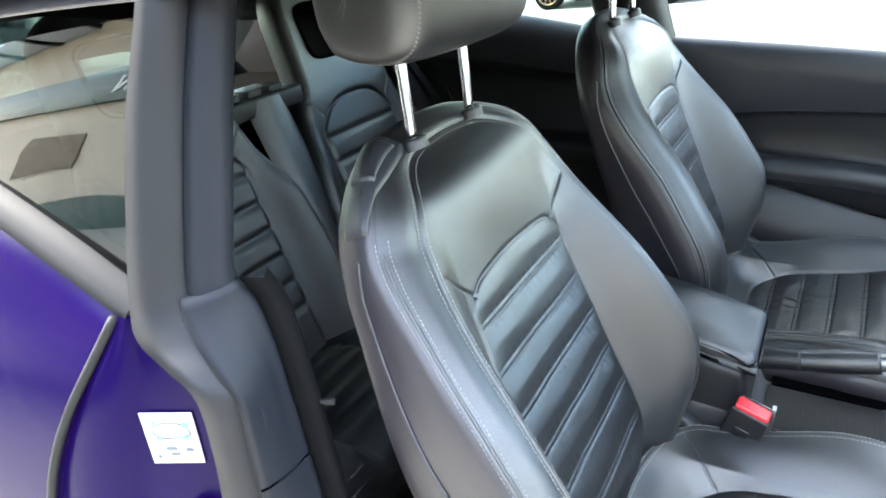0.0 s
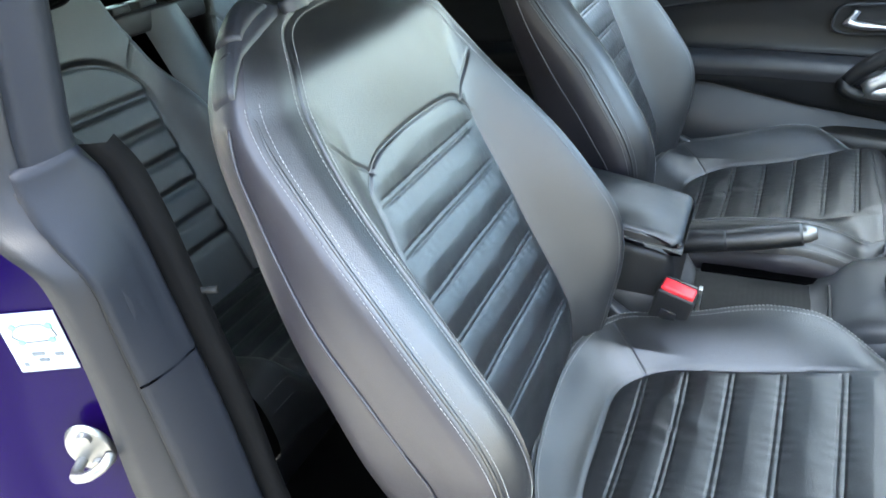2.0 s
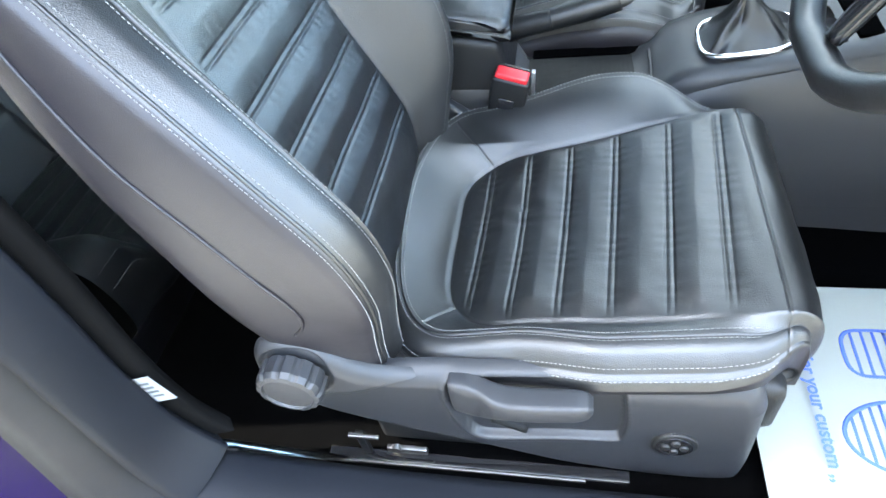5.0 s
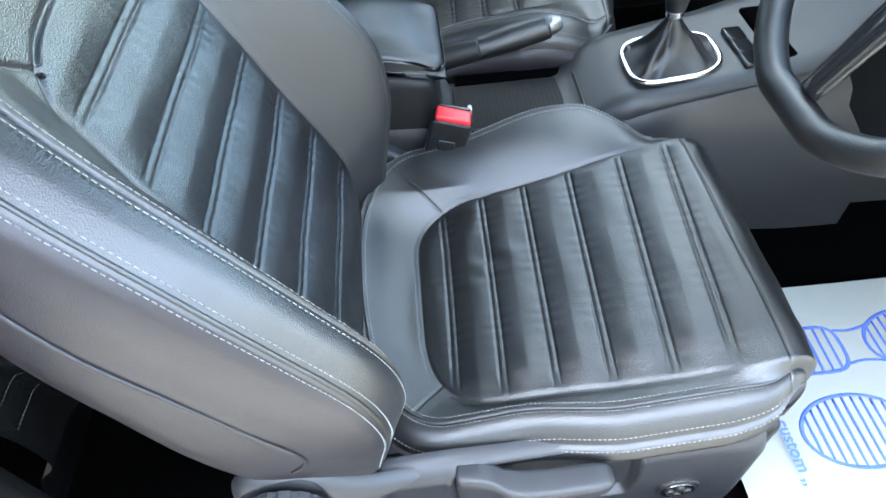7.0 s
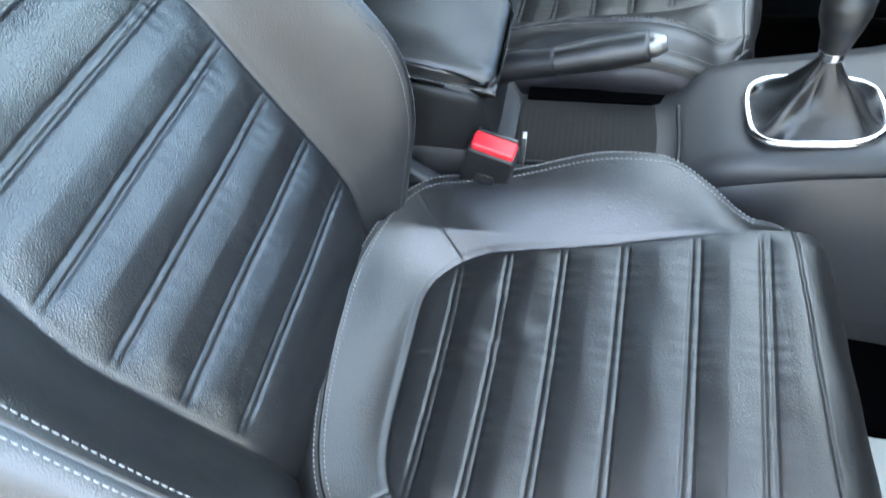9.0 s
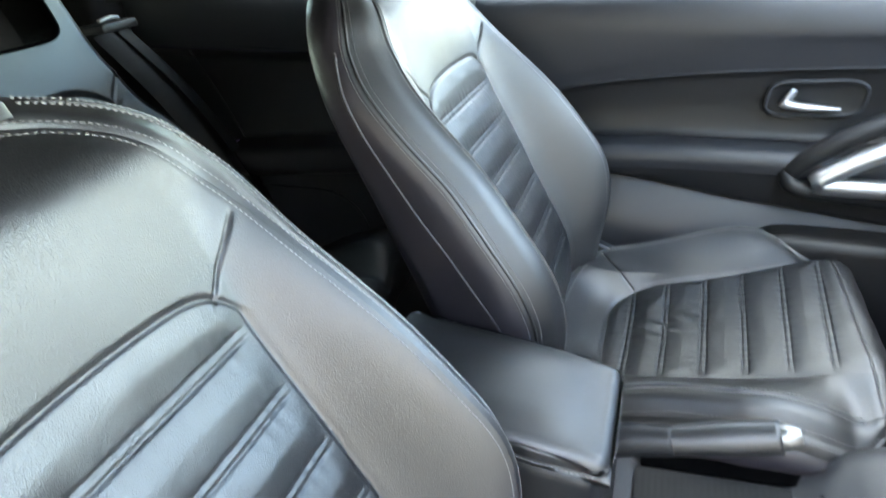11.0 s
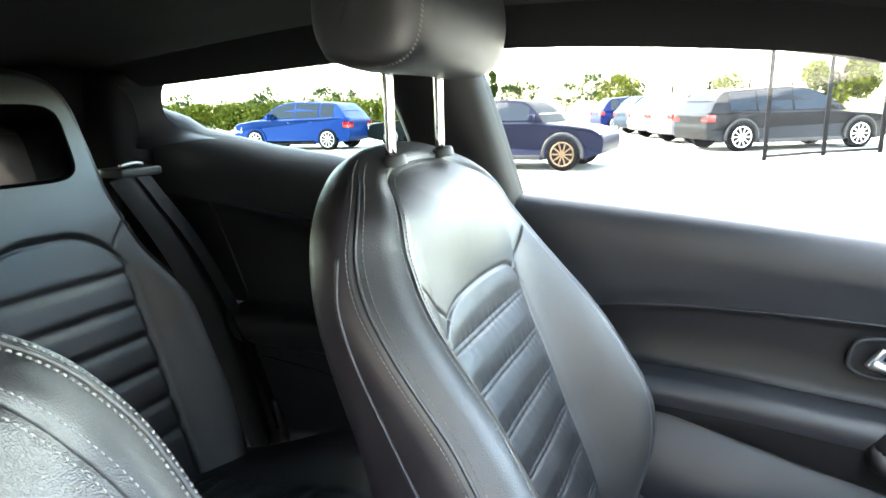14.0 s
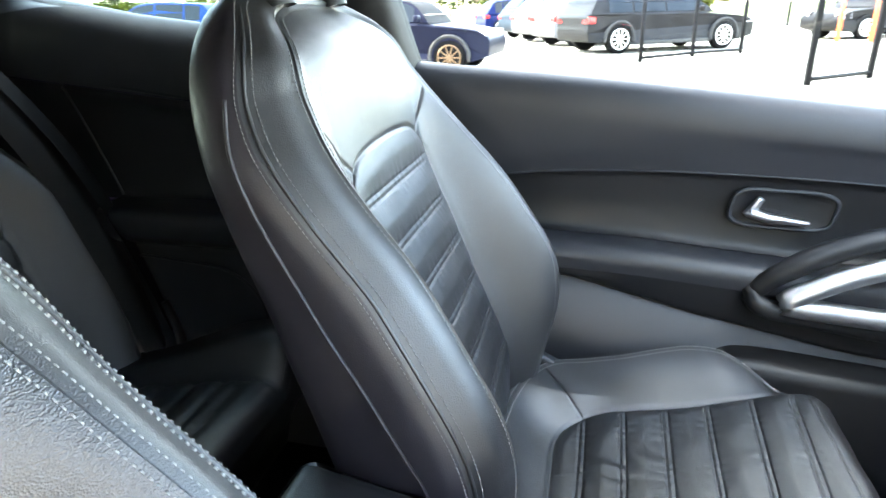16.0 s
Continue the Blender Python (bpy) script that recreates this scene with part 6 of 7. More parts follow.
def rear_cushion(parent):
    xs = smooth_curve([(-1.04, 0.452), (-0.95, 0.455), (-0.80, 0.474), (-0.66, 0.503), (-0.60, 0.514), (-0.565, 0.502), (-0.55, 0.465), (-0.555, 0.42), (-0.60, 0.38), (-0.63, 0.28)], 140)
    ys = np.linspace(-0.265, 0.265, 81)
    nose = int(np.argmax(xs[:, 1]))
    I, A = np.arange(140)[:, None], np.abs(ys)[None, :]
    X, Z = xs[:, :1], xs[:, 1:]
    top = I <= nose + 12
    g = np.abs(((X + 2.0) % 0.062) - 0.031)
    ins = np.minimum(0.155 - A, X + 0.965 - 0.03 * (A / 0.155) ** 4)
    pan = bump01(ins, -0.004, 0.006) * top
    h = 0.062 * bump01(A, 0.150, 0.205) * bump01(X, -1.0, -0.64)
    h = h * np.where(I > nose, np.clip((Z - 0.38) / (xs[nose, 1] - 0.38), 0, 1), 1)
    h = h + pan * (0.006 * (1 - np.exp(-(g / 0.012) ** 2)) * (1 - bump01(X, -0.66, -0.62)) - 0.003) - 0.006 * np.exp(-(ins / 0.005) ** 2) * top
    P = np.stack([X + 0 * A, R0[1] + ys[None, :] + 0 * X, Z + h], -1)
    sheet("seat_cushion", P, LEATHER, parent, "ribbed black leather seat cushion")
    n1 = normals(P)
    n1 *= np.sign(n1[40, 40, 2])
    for j in (20, 60):
        dashes("stitching", P[10:nose, j], n1[10:nose, j], parent)
    for sl in (slice(2, 16), slice(65, 79)):
        dashes("stitching", P[nose + 9, sl], n1[nose + 9, sl], parent)
        dashes("stitching", P[nose + 13, sl], n1[nose + 13, sl], parent)


rear_left = thing("rear_passenger_seat", (-0.85, 1.325, 0.24), "black leather rear seat with open head restraint", "car seat", "rear seats")
rear_backrest(rear_left)
rear_cushion(rear_left)
rear_right = copy_thing(rear_left, Matrix.Translation(Vector((-0.85, 0.745, 0.24))))
# bolster wing beside the rear seat, belt running down it
wing = thing("side_bolster", (-1.0, 1.60, 0.44), "black leather rear side bolster with belt webbing", "seat bolster")
loft("wing_pad", [[(-0.93, 1.585, 0.46), (-0.985, 1.575, 0.66), (-1.06, 1.545, 0.88), (-1.13, 1.485, 1.065)], [(-0.90, 1.605, 0.46), (-0.955, 1.600, 0.66), (-1.035, 1.575, 0.88), (-1.115, 1.510, 1.072)], [(-0.92, 1.640, 0.46), (-0.97, 1.642, 0.66), (-1.05, 1.628, 0.88), (-1.13, 1.570, 1.068)], [(-1.02, 1.66, 0.46), (-1.06, 1.665, 0.66), (-1.12, 1.65, 0.88), (-1.2, 1.61, 1.06)]], RUBBER, wing, "black rear side pad", 40)
loft("belt_webbing", [[(-0.885, 1.622, 0.50), (-0.945, 1.612, 0.70), (-1.03, 1.590, 0.90), (-1.118, 1.535, 1.078)], [(-0.895, 1.652, 0.50), (-0.952, 1.648, 0.70), (-1.035, 1.628, 0.90), (-1.122, 1.570, 1.078)]], RUBBER, wing, "black seat belt webbing", 40)
tube("belt_anchor", [(-0.90, 1.638, 0.56), (-0.885, 1.640, 0.50), (-0.875, 1.635, 0.46), (-0.86, 1.622, 0.44)], [0.014, 0.016, 0.015, 0.020], PLASTIC, wing, "black belt anchor", sides=12, n=16, squash=0.6)
boxpart("belt_slot", (-1.19, 1.50, 1.070), (-1.11, 1.60, 1.088), PLASTIC, wing, "black belt slot", bevel=0.005)
tube("belt_clip", [(-1.12, 1.505, 1.094), (-1.12, 1.54, 1.098), (-1.12, 1.56, 1.094)], 0.004, STEEL, wing, sides=8, n=12)
# middle section between the rear seats, with shelf latches
MY = CY + 0.022
mid = thing("rear_middle_section", (-1.0, CY, 0.24), "black leather section between the rear seats", "seat back")
loft("middle_pad", [[(-0.97, MY - 0.062, 0.46), (-1.07, MY - 0.062, 0.80), (-1.15, MY - 0.062, 1.02)], [(-0.945, MY - 0.03, 0.46), (-1.045, MY - 0.03, 0.80), (-1.125, MY - 0.03, 1.03)], [(-0.945, MY + 0.03, 0.46), (-1.045, MY + 0.03, 0.80), (-1.125, MY + 0.03, 1.03)], [(-0.97, MY + 0.062, 0.46), (-1.07, MY + 0.062, 0.80), (-1.15, MY + 0.062, 1.02)]][::-1], LEATHER_PLAIN, mid, "smooth black leather pad", 40)
boxpart("middle_top", (-1.30, CY - 0.14, 0.99), (-1.13, CY + 0.14, 1.035), PLASTIC, mid, bevel=0.008)
boxpart("rear_tray", (-0.97, CY - 0.03, 0.40), (-0.60, CY + 0.05, 0.470), PLASTIC, mid, "black rear tray", bevel=0.012)
for dy in (-0.09, -0.02, 0.05):
    boxpart("shelf_latch", (-1.20, CY + dy, 1.033), (-1.15, CY + dy + 0.045, 1.050), PLASTIC, mid, "black shelf latch", bevel=0.004)
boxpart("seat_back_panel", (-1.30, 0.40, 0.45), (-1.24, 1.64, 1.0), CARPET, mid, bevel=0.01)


# ---- outside: yard, building, parked cars, hedge, trees ----
YARD = material("pale_worn_concrete", (0.26, 0.25, 0.215), 0.9, vary=0.22, vscale=0.35, grain=0.6, gscale=40)
CLAD = material("beige_stucco", (0.40, 0.34, 0.26), 0.8, vary=0.12, vscale=1.2, grain=0.3, gscale=60)
DGREEN = material("dark_green_sign", (0.016, 0.05, 0.045), 0.4, vary=0.1, vscale=4)
ROOFM = material("grey_profiled_sheet", (0.36, 0.39, 0.43), 0.5, vary=0.1, vscale=2)
PALE = material("pale_lettering", (0.6, 0.62, 0.6), 0.5, vary=0.05, vscale=8)
DARKGLASS = material("dark_window_glass", (0.006, 0.0072, 0.0075), 0.12, spec=0.35, vary=0.1, vscale=2)
TYRE = material("black_tyre_rubber", (0.0025, 0.0025, 0.0025), 0.8, spec=0.1, vary=0.2, vscale=12)
ALLOY = material("silver_alloy", (0.62, 0.62, 0.63), 0.3, metal=0.8, vary=0.1, vscale=6)
BRONZE = material("bronze_alloy", (0.20, 0.13, 0.08), 0.35, metal=0.8, vary=0.1, vscale=6)
GATE = material("black_painted_steel", (0.005, 0.005, 0.0054), 0.5, spec=0.1, vary=0.15, vscale=5)
LEAF = material("yellow_green_leaves", (0.040, 0.062, 0.006), 0.85, spec=0.1, vary=0.4, vscale=1.5, tint=(0.095, 0.100, 0.010))
LEAF2 = material("dark_green_leaves", (0.012, 0.024, 0.005), 0.85, spec=0.05, vary=0.4, vscale=0.8, tint=(0.030, 0.048, 0.010))
BARK = material("grey_bark", (0.13, 0.10, 0.07), 0.9, vary=0.3, vscale=6, grain=0.5, gscale=40)
FIELD = material("rough_grass", (0.10, 0.12, 0.03), 0.9, vary=0.4, vscale=0.5)
LAMPRED = material("red_lamp_lens", (0.5, 0.02, 0.02), 0.2, vary=0.1, vscale=8)
LAMPWHITE = material("clear_lamp_lens", (0.75, 0.77, 0.8), 0.12, vary=0.1, vscale=8)


def paint(name, c, metal=0.3):
    return material(name, tuple(1.4 * q for q in c), 0.42, metal=metal, spec=0.12, vary=0.08, vscale=300, coat=0.03)


gv = []
for x in (-900, -60, -30, 30, 60, 900):
    for y in (-900, -60, -20, 34, 60, 900):
        gv.append((x, y, 0.0))
gf = [(i * 6 + j, (i + 1) * 6 + j, (i + 1) * 6 + j + 1, i * 6 + j + 1) for i in range(5) for j in range(5)]
tagged(mpart("ground", gv, gf, YARD, smooth=False), "pale worn concrete yard", "ground", kind="structure")
fld = [(x, y, 0.02 + (0.0 if y < 50 else 0.3)) for y in (43.0, 60.0, 400.0) for x in (-260, -60, 0, 60, 260)]
tagged(mpart("grass_field", fld, [(i * 5 + j, i * 5 + j + 1, (i + 1) * 5 + j + 1, (i + 1) * 5 + j) for i in range(2) for j in range(4)], FIELD), "rough green field beyond the yard", "field", kind="structure")

# dealership building on the driver's side
shop = thing("dealership_building", (-4, -3.8, 0), "beige plastered building with dark sign band and canopy", "building", kind="structure")
# added out of view, kept low so that sky light reaches the seats
boxpart("unseen_wing", (-2.5, -14, 0), (14, -3.8, 3.1), CLAD, shop, "unseen beige wing, kept low for sky light", bevel=0.0)
boxpart("front_wall", (-26, -4.2, 0), (-2.5, -3.8, 4.9), CLAD, shop, "beige plastered wall", bevel=0.0)
boxpart("back_part", (-26, -14, 0), (-2.5, -4.2, 4.9), CLAD, shop, bevel=0.0)
boxpart("plinth", (-22, -3.795, 0), (14, -3.73, 0.5), DGREEN, shop, "dark plinth", bevel=0.0)
boxpart("sign_band", (-13.5, -3.79, 2.25), (-4.5, -3.68, 2.9), DGREEN, shop, "dark green sign board", bevel=0.01)
text("sign_text", "RECEPTION", 0.42, Matrix.Translation((-5.6, -3.67, 2.42)) @ pose(0, 0, 0, 90, 0, 180), PALE, shop, 0.01)
boxpart("canopy", (-26, -3.8, 4.1), (-2.5, -2.6, 4.3), ROOFM, shop, "grey sheet canopy", bevel=0.02)
for k in range(13):
    boxpart("canopy_rib", (-22 + 1.5 * k, -3.8, 4.04), (-21.9 + 1.5 * k, -2.65, 4.1), GATE, shop, bevel=0.0)
for x in (-19, -15.5, -3.2, 2.5, 8):
    fr = boxpart("shop_window", (x, -3.79, 0.7), (x + 2.4, -3.75, 2.2), DARKGLASS, shop, "dark glazed window", bevel=0.0)
    for a, b in (((x - 0.06, -3.79, 0.64), (x + 2.46, -3.70, 0.7)), ((x - 0.06, -3.79, 2.2), (x + 2.46, -3.70, 2.26)), ((x - 0.06, -3.79, 0.7), (x, -3.70, 2.2)), ((x + 2.4, -3.79, 0.7), (x + 2.46, -3.70, 2.2))):
        hang(boxpart("window_frame", a, b, PALE, None, bevel=0.0), fr)
boxpart("wall_poster", (-9.2, -3.79, 1.0), (-8.0, -3.76, 1.7), BARK, shop, "brown landscape poster", bevel=0.0)


# ---- parked cars ----
def cabin(nm, rails, mat, parent, label=""):
    return mpart(nm, rails, [(0, 1, 2, 3)], mat, parent, label, smooth=False)


def parked(name, label, centre, heading, L, W, H, col, rimcol, style="hatch", belt=0.93, arch=None, wheel=0.33, soft_top=None):
    """A parked car: side profile with wheel arches, lofted over its width; glasshouse, wheels, lamps."""
    m = Matrix.Translation((*centre, 0)) @ pose(0, 0, 0, 0, 0, heading)
    car_e = new(name)
    car_e.matrix_basis = m
    tagged(car_e, label, "car", "parked cars")
    xr, xf = -L * 0.5 + 0.17 * L + 0.03, L * 0.5 - 0.20 * L
    hood = belt - 0.07
    if style == "suv":
        hood = belt - 0.03
    tail = belt + 0.02
    top = [(-L / 2, 0.50), (-L / 2 + 0.03, 0.75), (-L / 2 + 0.10, tail), (-L * 0.2, belt + 0.01), (L * 0.12, belt), (L * 0.22, hood + 0.03), (L * 0.40, hood - 0.05), (L / 2 - 0.08, hood - 0.14), (L / 2, 0.55), (L / 2 - 0.03, 0.32)]
    c = list(map(tuple, smooth_curve(top, 50)))
    ar = wheel + 0.055
    bottom = []
    for cx in (xf, xr):
        bottom += [(cx + ar * math.cos(a), wheel + ar * math.sin(a)) for a in np.linspace(-0.25, math.pi + 0.25, 13)]
    bottom += [(-L / 2 + 0.05, 0.30)]
    out = c + [(xf + ar + 0.02, 0.22)] + bottom[:13] + [(xf - ar - 0.05, 0.20), (xr + ar + 0.05, 0.20)] + bottom[13:]
    n = len(out)
    V, secs = [], ((-0.5, 0.86), (-0.485, 0.96), (-0.42, 1.0), (0.42, 1.0), (0.485, 0.96), (0.5, 0.86))
    zc = 0.55
    for wy, k in secs:
        for x, z in out:
            plan = 1 - 0.10 * max(0, abs(x) / (L / 2) - 0.72) / 0.28
            V.append(m @ Vector((x * (1 - 0.02 * (1 - k)), wy * W * plan, zc + (z - zc) * (k if z > zc else 1))))
    F = []
    for s in range(len(secs) - 1):
        for i in range(n):
            j = (i + 1) % n
            F.append((s * n + i, s * n + j, (s + 1) * n + j, (s + 1) * n + i))
    body = mpart("body", V, F, col, car_e, smooth=True)
    # sides as triangle fans between the outline and a line under the belt
    bm = bmesh.new()
    bm.from_mesh(body.data)
    for s, rev in ((0, False), (len(secs) - 1, True)):
        bm.verts.ensure_lookup_table()
        loop = [bm.verts[s * n + i] for i in range(n)]
        f = bm.faces.new(loop if rev else loop[::-1])
        f.smooth = False
        bmesh.ops.triangulate(bm, faces=[f])
    bm.to_mesh(body.data)
    bm.free()
    # glasshouse
    if style == "estate":
        gh = [(-L * 0.49, belt), (-L * 0.43, H - 0.13), (-L * 0.35, H - 0.02), (L * 0.03, H), (L * 0.24, belt - 0.03)]
    elif style == "suv":
        gh = [(-L * 0.48, belt), (-L * 0.41, H - 0.13), (-L * 0.33, H - 0.02), (L * 0.06, H), (L * 0.25, belt - 0.02)]
    elif style == "cabrio":
        gh = [(-L * 0.34, belt), (-L * 0.26, H - 0.10), (-L * 0.16, H), (L * 0.08, H - 0.02), (L * 0.20, belt - 0.02)]
    else:
        gh = [(-L * 0.48, belt), (-L * 0.38, H - 0.10), (-L * 0.28, H - 0.01), (L * 0.04, H), (L * 0.24, belt - 0.03)]
    gc = smooth_curve(gh, 40)
    hw_b, hw_t = W * 0.465, W * 0.37

    def hw(z):
        return hw_b + (hw_t - hw_b) * np.clip((z - belt) / (H - belt), 0, 1) ** 1.2
    rows = []
    for wy in (-1, -0.93, -0.5, 0.5, 0.93, 1):
        rows.append([m @ Vector((x, wy * hw(z) , z - (0.015 if abs(wy) == 1 else 0))) for x, z in gc])
    P = np.array([[tuple(v) for v in r] for r in rows])
    sheet("roof", P, soft_top or col, car_e, "" if not soft_top else "dark fabric roof")
    for sg in (-1, 1):
        # side: pillars in body colour, panes in dark glass, set a little proud
        base = [(x, belt - 0.01) for x, z in gc]
        S = np.array([[tuple(m @ Vector((x * (1 - w) + (x) * w, sg * (hw(zz) - 0.004), zz))) for w in (0, 0.5, 1) for zz in [belt - 0.02 + (z - belt + 0.0) * w]] for x, z in gc])
        sheet("cabin_side", S if sg > 0 else S[:, ::-1], col, car_e)
        xa, xb = gc[0][0] + 0.10 * L, gc[-1][0] - 0.075 * L
        cuts = {"estate": (0.0, 0.26, 0.60, 1.0), "suv": (0.0, 0.22, 0.60, 1.0), "cabrio": (0.0, 0.42, 1.0)}.get(style, (0.0, 0.2, 0.58, 1.0))
        for p0, p1 in zip(cuts[:-1], cuts[1:]):
            x0, x1 = xa + (xb - xa) * p0 + 0.03, xa + (xb - xa) * p1 - 0.03
            pts = []
            for x in np.linspace(x0, x1, 9):
                zt = np.interp(x, gc[:, 0], gc[:, 1]) - 0.055
                pts.append([tuple(m @ Vector((x, sg * (hw(zz) + 0.004), zz))) for zz in (belt + 0.02, max(belt + 0.03, zt))])
            A = np.array(pts)
            sheet("side_window", A if sg > 0 else A[:, ::-1], DARKGLASS, car_e)
    for lo_i, hi_i, nm in ((36, 23, "windscreen"), (3, 12, "rear_window")):
        (x0, z0), (x1, z1) = gc[lo_i], gc[hi_i]
        o = 0.012 if nm == "windscreen" else -0.012
        cabin(nm, [m @ Vector((x0 + o, -hw(z0) * 0.9, z0 + 0.012)), m @ Vector((x0 + o, hw(z0) * 0.9, z0 + 0.012)), m @ Vector((x1 + o, hw(z1) * 0.88, z1 + 0.012)), m @ Vector((x1 + o, -hw(z1) * 0.88, z1 + 0.012))], DARKGLASS, car_e)
    # wheels
    for x in (xf, xr):
        for sg in (-1, 1):
            wm = m @ Matrix.Translation((x, sg * (W / 2 - 0.10), wheel)) @ pose(0, 0, 0, 90, 0, 0)
            tyre = bpart("wheel", disc(wheel, 0.20, wm, 28), TYRE, car_e, "black tyre", bevel=0.02)
            rim = bmesh.new()
            for k in range(10):
                a = 2 * math.pi * k / 10
                bmesh.ops.create_cube(rim, size=1, matrix=wm @ pose(0, 0, 0, 0, 0, math.degrees(a)) @ Matrix.Translation((wheel * 0.36, 0, -sg * 0.094)) @ Matrix.Diagonal((wheel * 0.62, 0.028, 0.03, 1)))
            bmesh.ops.create_cone(rim, cap_ends=True, segments=20, radius1=wheel * 0.16, radius2=wheel * 0.14, depth=0.04, matrix=wm @ Matrix.Translation((0, 0, -sg * 0.094)))
            hang(bpart("rim", rim, rimcol), tyre)
            ring = [tuple(wm @ Vector((wheel * 0.70 * math.cos(a), wheel * 0.70 * math.sin(a), -sg * 0.100))) for a in np.linspace(0, 2 * math.pi, 24, endpoint=False)]
            hang(tube("rim_ring", ring, 0.018, rimcol, None, sides=6, closed=True), tyre)
            if arch:
                ap = [tuple(m @ Vector((x + (ar + 0.01) * math.cos(a), sg * (W / 2 - 0.012), wheel + (ar + 0.01) * math.sin(a)))) for a in np.linspace(-0.2, math.pi + 0.2, 15)]
                tube("arch_trim", ap, 0.035, arch, car_e, sides=8, n=30)
    # lamps, sills, mirrors, handles
    for sg in (-1, 1):
        bpart("headlamp", box((L / 2 - 0.30, sg * W * 0.30, 0.62), (L / 2 - 0.05, sg * W * 0.455, 0.76), m), LAMPWHITE, car_e, bevel=0.03)
        bpart("tail_lamp", box((-L / 2 + 0.005, sg * W * 0.30, 0.72), (-L / 2 + 0.20, sg * W * 0.475, 0.88), m), LAMPRED, car_e, bevel=0.02)
        bpart("mirror", box((L * 0.13, sg * W * 0.48, belt), (L * 0.13 + 0.10, sg * W * 0.585, belt + 0.13), m), col, car_e, bevel=0.03)
        bpart("sill", box((xr + ar + 0.06, sg * (W / 2 - 0.03), 0.20), (xf - ar - 0.06, sg * (W / 2 + 0.005), 0.29), m), arch or TYRE, car_e, bevel=0.015)
        for x in (-0.02 * L, -0.21 * L):
            bpart("door_handle", box((x, sg * (W / 2 - 0.005), belt - 0.13), (x + 0.17, sg * (W / 2 + 0.02), belt - 0.10), m), col, car_e, bevel=0.006)
    return car_e


NAVY = paint("navy_paint", (0.0040, 0.0050, 0.0130))
BLUE = paint("bright_blue_paint", (0.0008, 0.017, 0.085))
CHARCOAL = paint("charcoal_paint", (0.0085, 0.0085, 0.0092))
TEAL = paint("teal_blue_paint", (0.002, 0.010, 0.022))
WHITE = paint("white_paint", (0.12, 0.12, 0.125), 0.0)
SILVER = paint("silver_paint", (0.20, 0.21, 0.215), 0.6)
GREYP = paint("grey_green_paint", (0.0035, 0.005, 0.005))
ARCH = material("grey_arch_plastic", (0.016, 0.016, 0.0165), 0.6, vary=0.1, vscale=6)
CANVAS = material("black_canvas", (0.004, 0.004, 0.0045), 0.9, vary=0.2, vscale=10)
parked("small_cabriolet", "navy blue small cabriolet with bronze wheels", (-3.72, 12.84), -3, 3.70, 1.70, 1.31, NAVY, BRONZE, "cabrio", 0.92, ARCH, 0.31, CANVAS)
parked("estate_car", "charcoal estate car with grey arches and silver wheels", (1.41, 18.66), 30, 4.9, 1.86, 1.47, CHARCOAL, ALLOY, "estate", 0.94, ARCH, 0.345)
parked("compact_suv", "bright blue compact suv parked by the hedge", (-13.1, 18.1), 186, 4.38, 1.84, 1.52, BLUE, ALLOY, "suv", 1.02, None, 0.34)
parked("grey_hatchback", "dark grey green hatchback parked by the hedge", (-9.2, 20.2), 196, 4.2, 1.78, 1.46, GREYP, ALLOY)
parked("grey_saloon", "dark grey hatchback behind the blue suv", (-8.4, 25.0), 196, 4.4, 1.78, 1.47, GREYP, ALLOY)
parked("white_hatchback", "white hatchback beside the estate car", (0.09, 21.71), 30, 4.2, 1.8, 1.5, WHITE, ALLOY)
parked("silver_hatchback", "silver hatchback in the row", (-0.91, 24.62), 30, 4.2, 1.8, 1.48, WHITE, ALLOY)
parked("teal_hatchback", "teal blue hatchback in the row", (-1.91, 27.54), 30, 4.1, 1.75, 1.5, TEAL, ALLOY)
parked("blue_hatchback", "navy hatchback at the end of the row", (-3.82, 31.90), 30, 3.9, 1.7, 1.5, paint("mid_blue_paint", (0.0016, 0.006, 0.040)), ALLOY)
parked("dark_hatchback", "dark hatchback beyond the gate", (8.37, 23.26), 205, 4.2, 1.8, 1.5, CHARCOAL, ALLOY)
parked("silver_saloon", "silver car parked behind the hatchback", (-9.0, 2.2), 95, 4.3, 1.8, 1.47, SILVER, ALLOY)
parked("red_hatchback", "white hatchback parked behind", (-12.5, 4.8), 95, 4.1, 1.75, 1.47, WHITE, ALLOY)

# gate leaves
gate = thing("steel_gate", (2.06, 15.95, 0), "black steel framed gate leaf standing in the yard", "gate")
GP = [(0.86, 14.60), (2.06, 15.95), (3.26, 16.90)]
for x, y in GP:
    boxpart("gate_post", (x - 0.04, y - 0.04, 0.0), (x + 0.04, y + 0.04, 2.2), GATE, gate, bevel=0.006)
for z in (0.08, 2.16):
    tube("gate_rail", [(x, y, z) for x, y in GP], 0.03, GATE, gate, sides=8, n=12)
gate2 = thing("steel_gate_leaf", (5.0, 13.0, 0), "black steel framed gate leaf standing open", "gate")
GQ = [(2.87, 10.43), (4.0, 11.41)]
for x, y in GQ:
    boxpart("gate_post", (x - 0.04, y - 0.04, 0.0), (x + 0.04, y + 0.04, 2.2), GATE, gate2, bevel=0.006)
for z in (0.08, 2.16):
    tube("gate_rail", [(x, y, z) for x, y in GQ], 0.03, GATE, gate2, sides=8, n=8)
ORANGE = material("orange_plastic", (0.65, 0.10, 0.02), 0.5, vary=0.1, vscale=8)
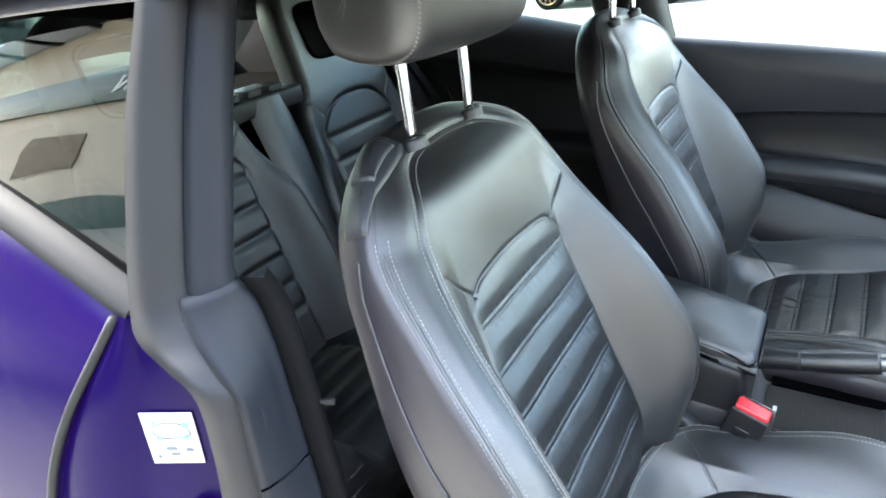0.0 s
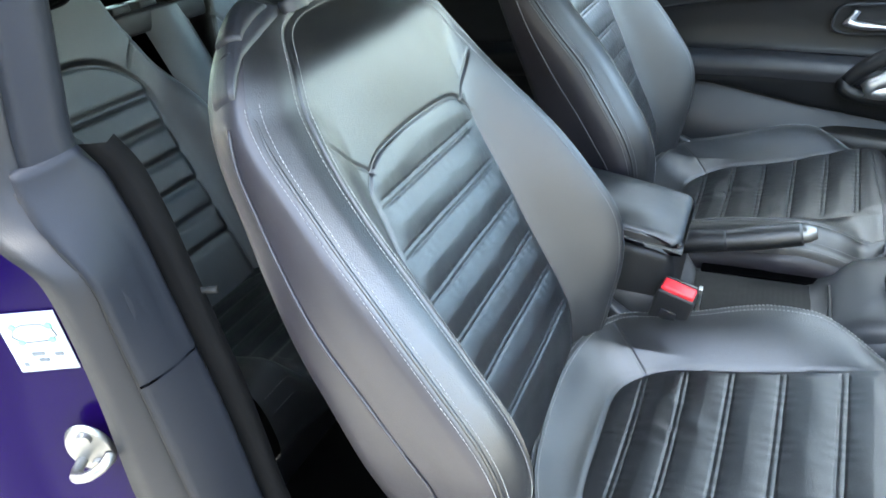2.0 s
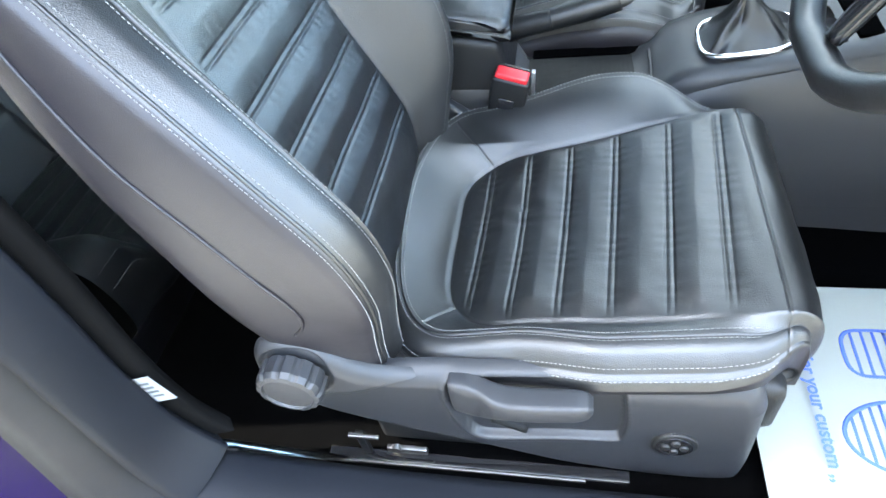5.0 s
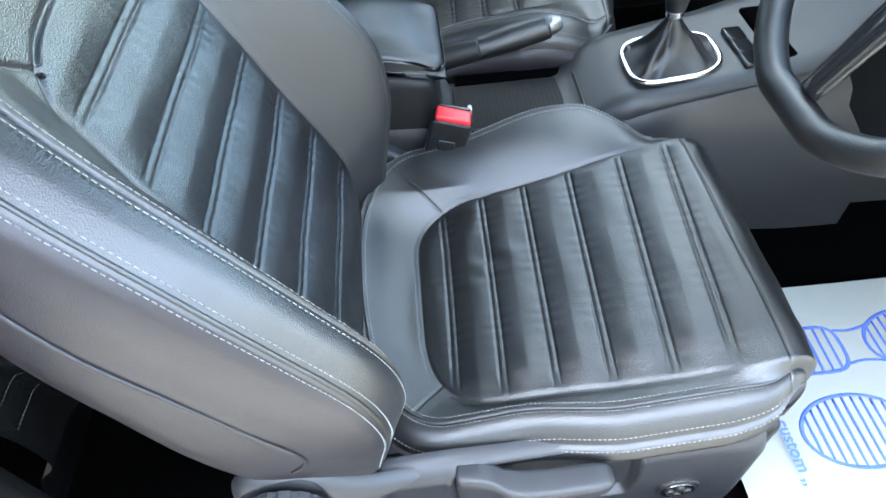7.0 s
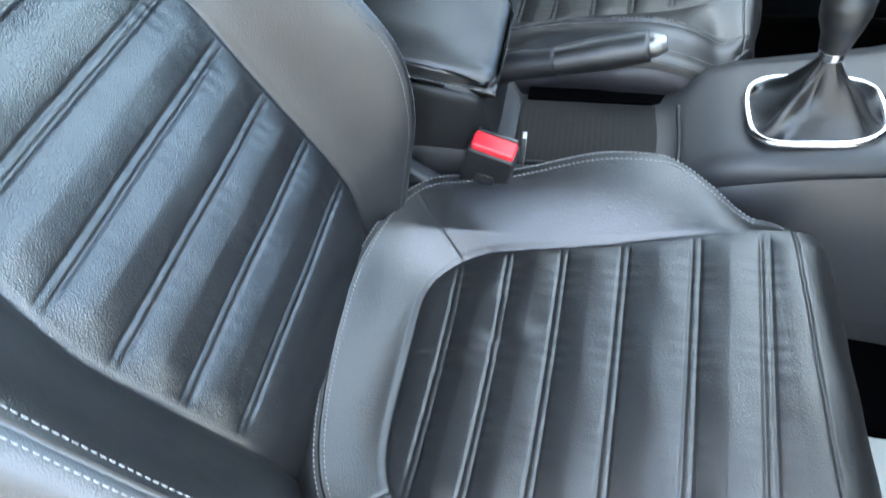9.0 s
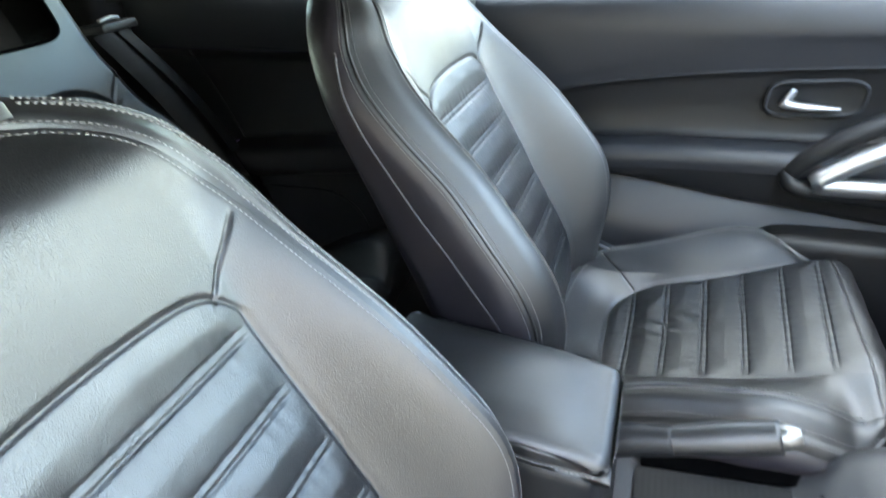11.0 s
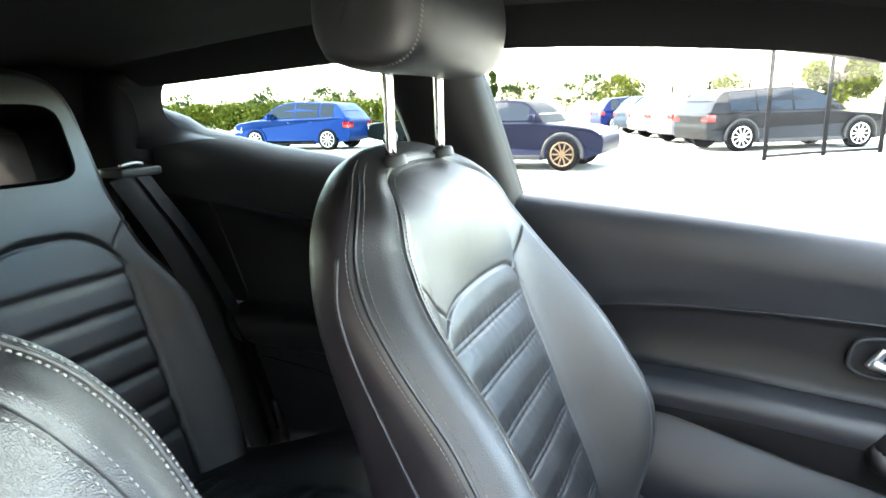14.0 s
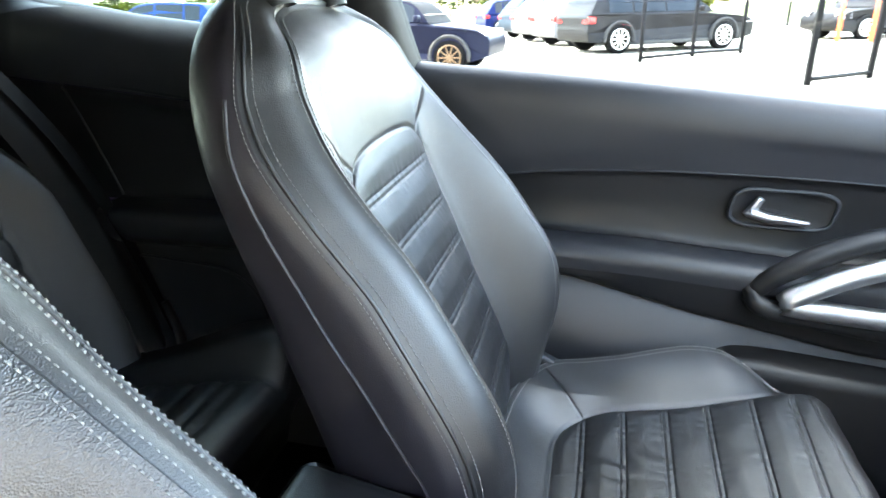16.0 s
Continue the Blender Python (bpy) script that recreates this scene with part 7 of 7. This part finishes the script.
for k, (x, y) in enumerate(((6.6, 21.0), (7.3, 20.6))):
    b = bpart("marker_post", disc(0.07, 1.1, Matrix.Translation((x, y, 0.55)), 14, 0.05), ORANGE, bevel=0.01)
    tagged(b, "orange marker post in the yard", "post", "marker posts")
for k in range(7):
    x, y = -2.5 + 1.9 * k, 37.5 - 0.4 * k
    p = boxpart("fence_post", (x - 0.05, y - 0.05, 0), (x + 0.05, y + 0.05, 2.3), GATE, bevel=0.0)
    tagged(p, "dark fence post at the yard's edge", "fence post", "fence posts")


# foliage: clumps of small leaf blades
def leaves(name, spots, size, count, mat, seed, parent=None, label=""):
    rng = np.random.default_rng(seed)
    V, F = [], []
    for (cx, cy, cz, rx, ry, rz), n in zip(spots, count):
        u = rng.normal(size=(n, 3))
        u /= np.linalg.norm(u, axis=1, keepdims=True)
        r = rng.uniform(0.35, 1.0, size=(n, 1)) ** 0.5
        c = np.array([cx, cy, cz]) + u * r * np.array([rx, ry, rz])
        a = rng.normal(size=(n, 3))
        a /= np.linalg.norm(a, axis=1, keepdims=True)
        b = np.cross(a, rng.normal(size=(n, 3)))
        b /= np.linalg.norm(b, axis=1, keepdims=True)
        s = size * rng.uniform(0.6, 1.3, size=(n, 1))
        k = len(V)
        for p, q, w, e in zip(c, a, b, s):
            k = len(V)
            V += [p - q * e, p + w * e * 0.5, p + q * e, p - w * e * 0.5]
            F.append((k, k + 1, k + 2, k + 3))
    return mpart(name, V, F, mat, parent, label, smooth=False)


rng = np.random.default_rng(3)
spots, cnt = [], []
for k in range(110):
    x = -61 + 0.42 * k + rng.uniform(-0.3, 0.3)
    y = 37.5 + 0.10 * (x + 20) + rng.uniform(-0.5, 0.5)
    spots.append((x, y, 0.95 + rng.uniform(-0.15, 0.35), 0.8, 0.8, 1.0))
    cnt.append(420)
hd = leaves("hedge", spots, 0.14, cnt, LEAF, 5)
tagged(hd, "yellow-green overgrown hedge along the yard", "hedge", kind="stuff")


def tree(name, label, x, y, h, r, mat, seed, n=1800):
    t = thing(name, (x, y, 0), label, "tree")
    rg = np.random.default_rng(seed)
    tube("trunk", [(x, y, 0), (x + 0.03 * h, y, 0.3 * h), (x - 0.02 * h, y + 0.02 * h, 0.75 * h)], [0.035 * h, 0.026 * h, 0.008 * h], BARK, t, sides=8, n=14)
    for k in range(6):
        a, z = rg.uniform(0, 6.28), h * rg.uniform(0.3, 0.6)
        tube("limb", [(x, y, z), (x + 0.5 * r * math.cos(a), y + 0.5 * r * math.sin(a), z + 0.15 * h), (x + 0.9 * r * math.cos(a), y + 0.9 * r * math.sin(a), z + 0.25 * h)], [0.012 * h, 0.008 * h, 0.003 * h], BARK, t, sides=6, n=8)
    sp, ct = [], []
    for k in range(22):
        u = rg.normal(size=3)
        u /= np.linalg.norm(u)
        sp.append((x + u[0] * r * 0.72, y + u[1] * r * 0.72, 0.62 * h + u[2] * 0.30 * h, r * rg.uniform(0.25, 0.42), r * rg.uniform(0.25, 0.42), 0.10 * h + 0.05 * h * rg.random()))
        ct.append(n // 22)
    leaves("crown", sp, 0.035 * h + 0.02, ct, mat, seed, t)
    return t


tree("small_tree", "yellow-green small tree behind the gate", 5.2, 36.0, 4.4, 1.7, LEAF, 11, 3600)
tree("small_tree", "yellow-green small tree behind the row of cars", -6.5, 45.0, 3.2, 1.6, LEAF, 12, 2400)
tree("small_tree", "yellow-green shrub behind the row of cars", 0.5, 48.0, 3.0, 1.8, LEAF, 13, 2000)
for k in range(20):
    x = -118 + 5.6 * k + rng.uniform(-2, 2)
    y = 98 + rng.uniform(-6, 8)
    tree("field_tree", "dark green tree on the skyline", x, y, rng.uniform(4.0, 6.3), rng.uniform(2.4, 3.8), LEAF2, 40 + k, 1300)
tree("poplar", "tall dark poplar on the skyline", -38, 100, 8.0, 1.3, LEAF2, 80, 1400)
tree("poplar", "tall dark poplar on the skyline", -35.6, 101, 7.4, 1.2, LEAF2, 81, 1400)
# pylon, far off
pyl = thing("electricity_pylon", (-158, 270, 0), "grey lattice electricity pylon far off", "pylon")
PM = material("galvanised_lattice", (0.25, 0.26, 0.27), 0.6, vary=0.1, vscale=1)
PX, PY, PH = -158.0, 270.0, 24.0
for sx in (-1, 1):
    for sy in (-1, 1):
        tube("leg", [(PX + sx * 2.2, PY + sy * 2.2, 0), (PX + sx * 0.8, PY + sy * 0.8, 0.62 * PH), (PX + sx * 0.15, PY + sy * 0.15, PH)], 0.16, PM, pyl, sides=4, n=8)
for k in range(12):
    z0, z1 = PH * k / 13, PH * (k + 1) / 13
    w0, w1 = np.interp([z0, z1], [0, 0.62 * PH, PH], [2.2, 0.8, 0.15])
    tube("brace", [(PX - w0, PY - w0, z0), (PX + w1, PY - w1, z1)], 0.09, PM, pyl, sides=4, n=2)
    tube("brace", [(PX + w0, PY - w0, z0), (PX - w1, PY - w1, z1)], 0.09, PM, pyl, sides=4, n=2)
for z, w in ((0.66, 4.2), (0.78, 3.4), (0.90, 2.6)):
    tube("cross_arm", [(PX - w, PY, PH * z), (PX, PY, PH * z + 0.4), (PX + w, PY, PH * z)], 0.14, PM, pyl, sides=4, n=6)
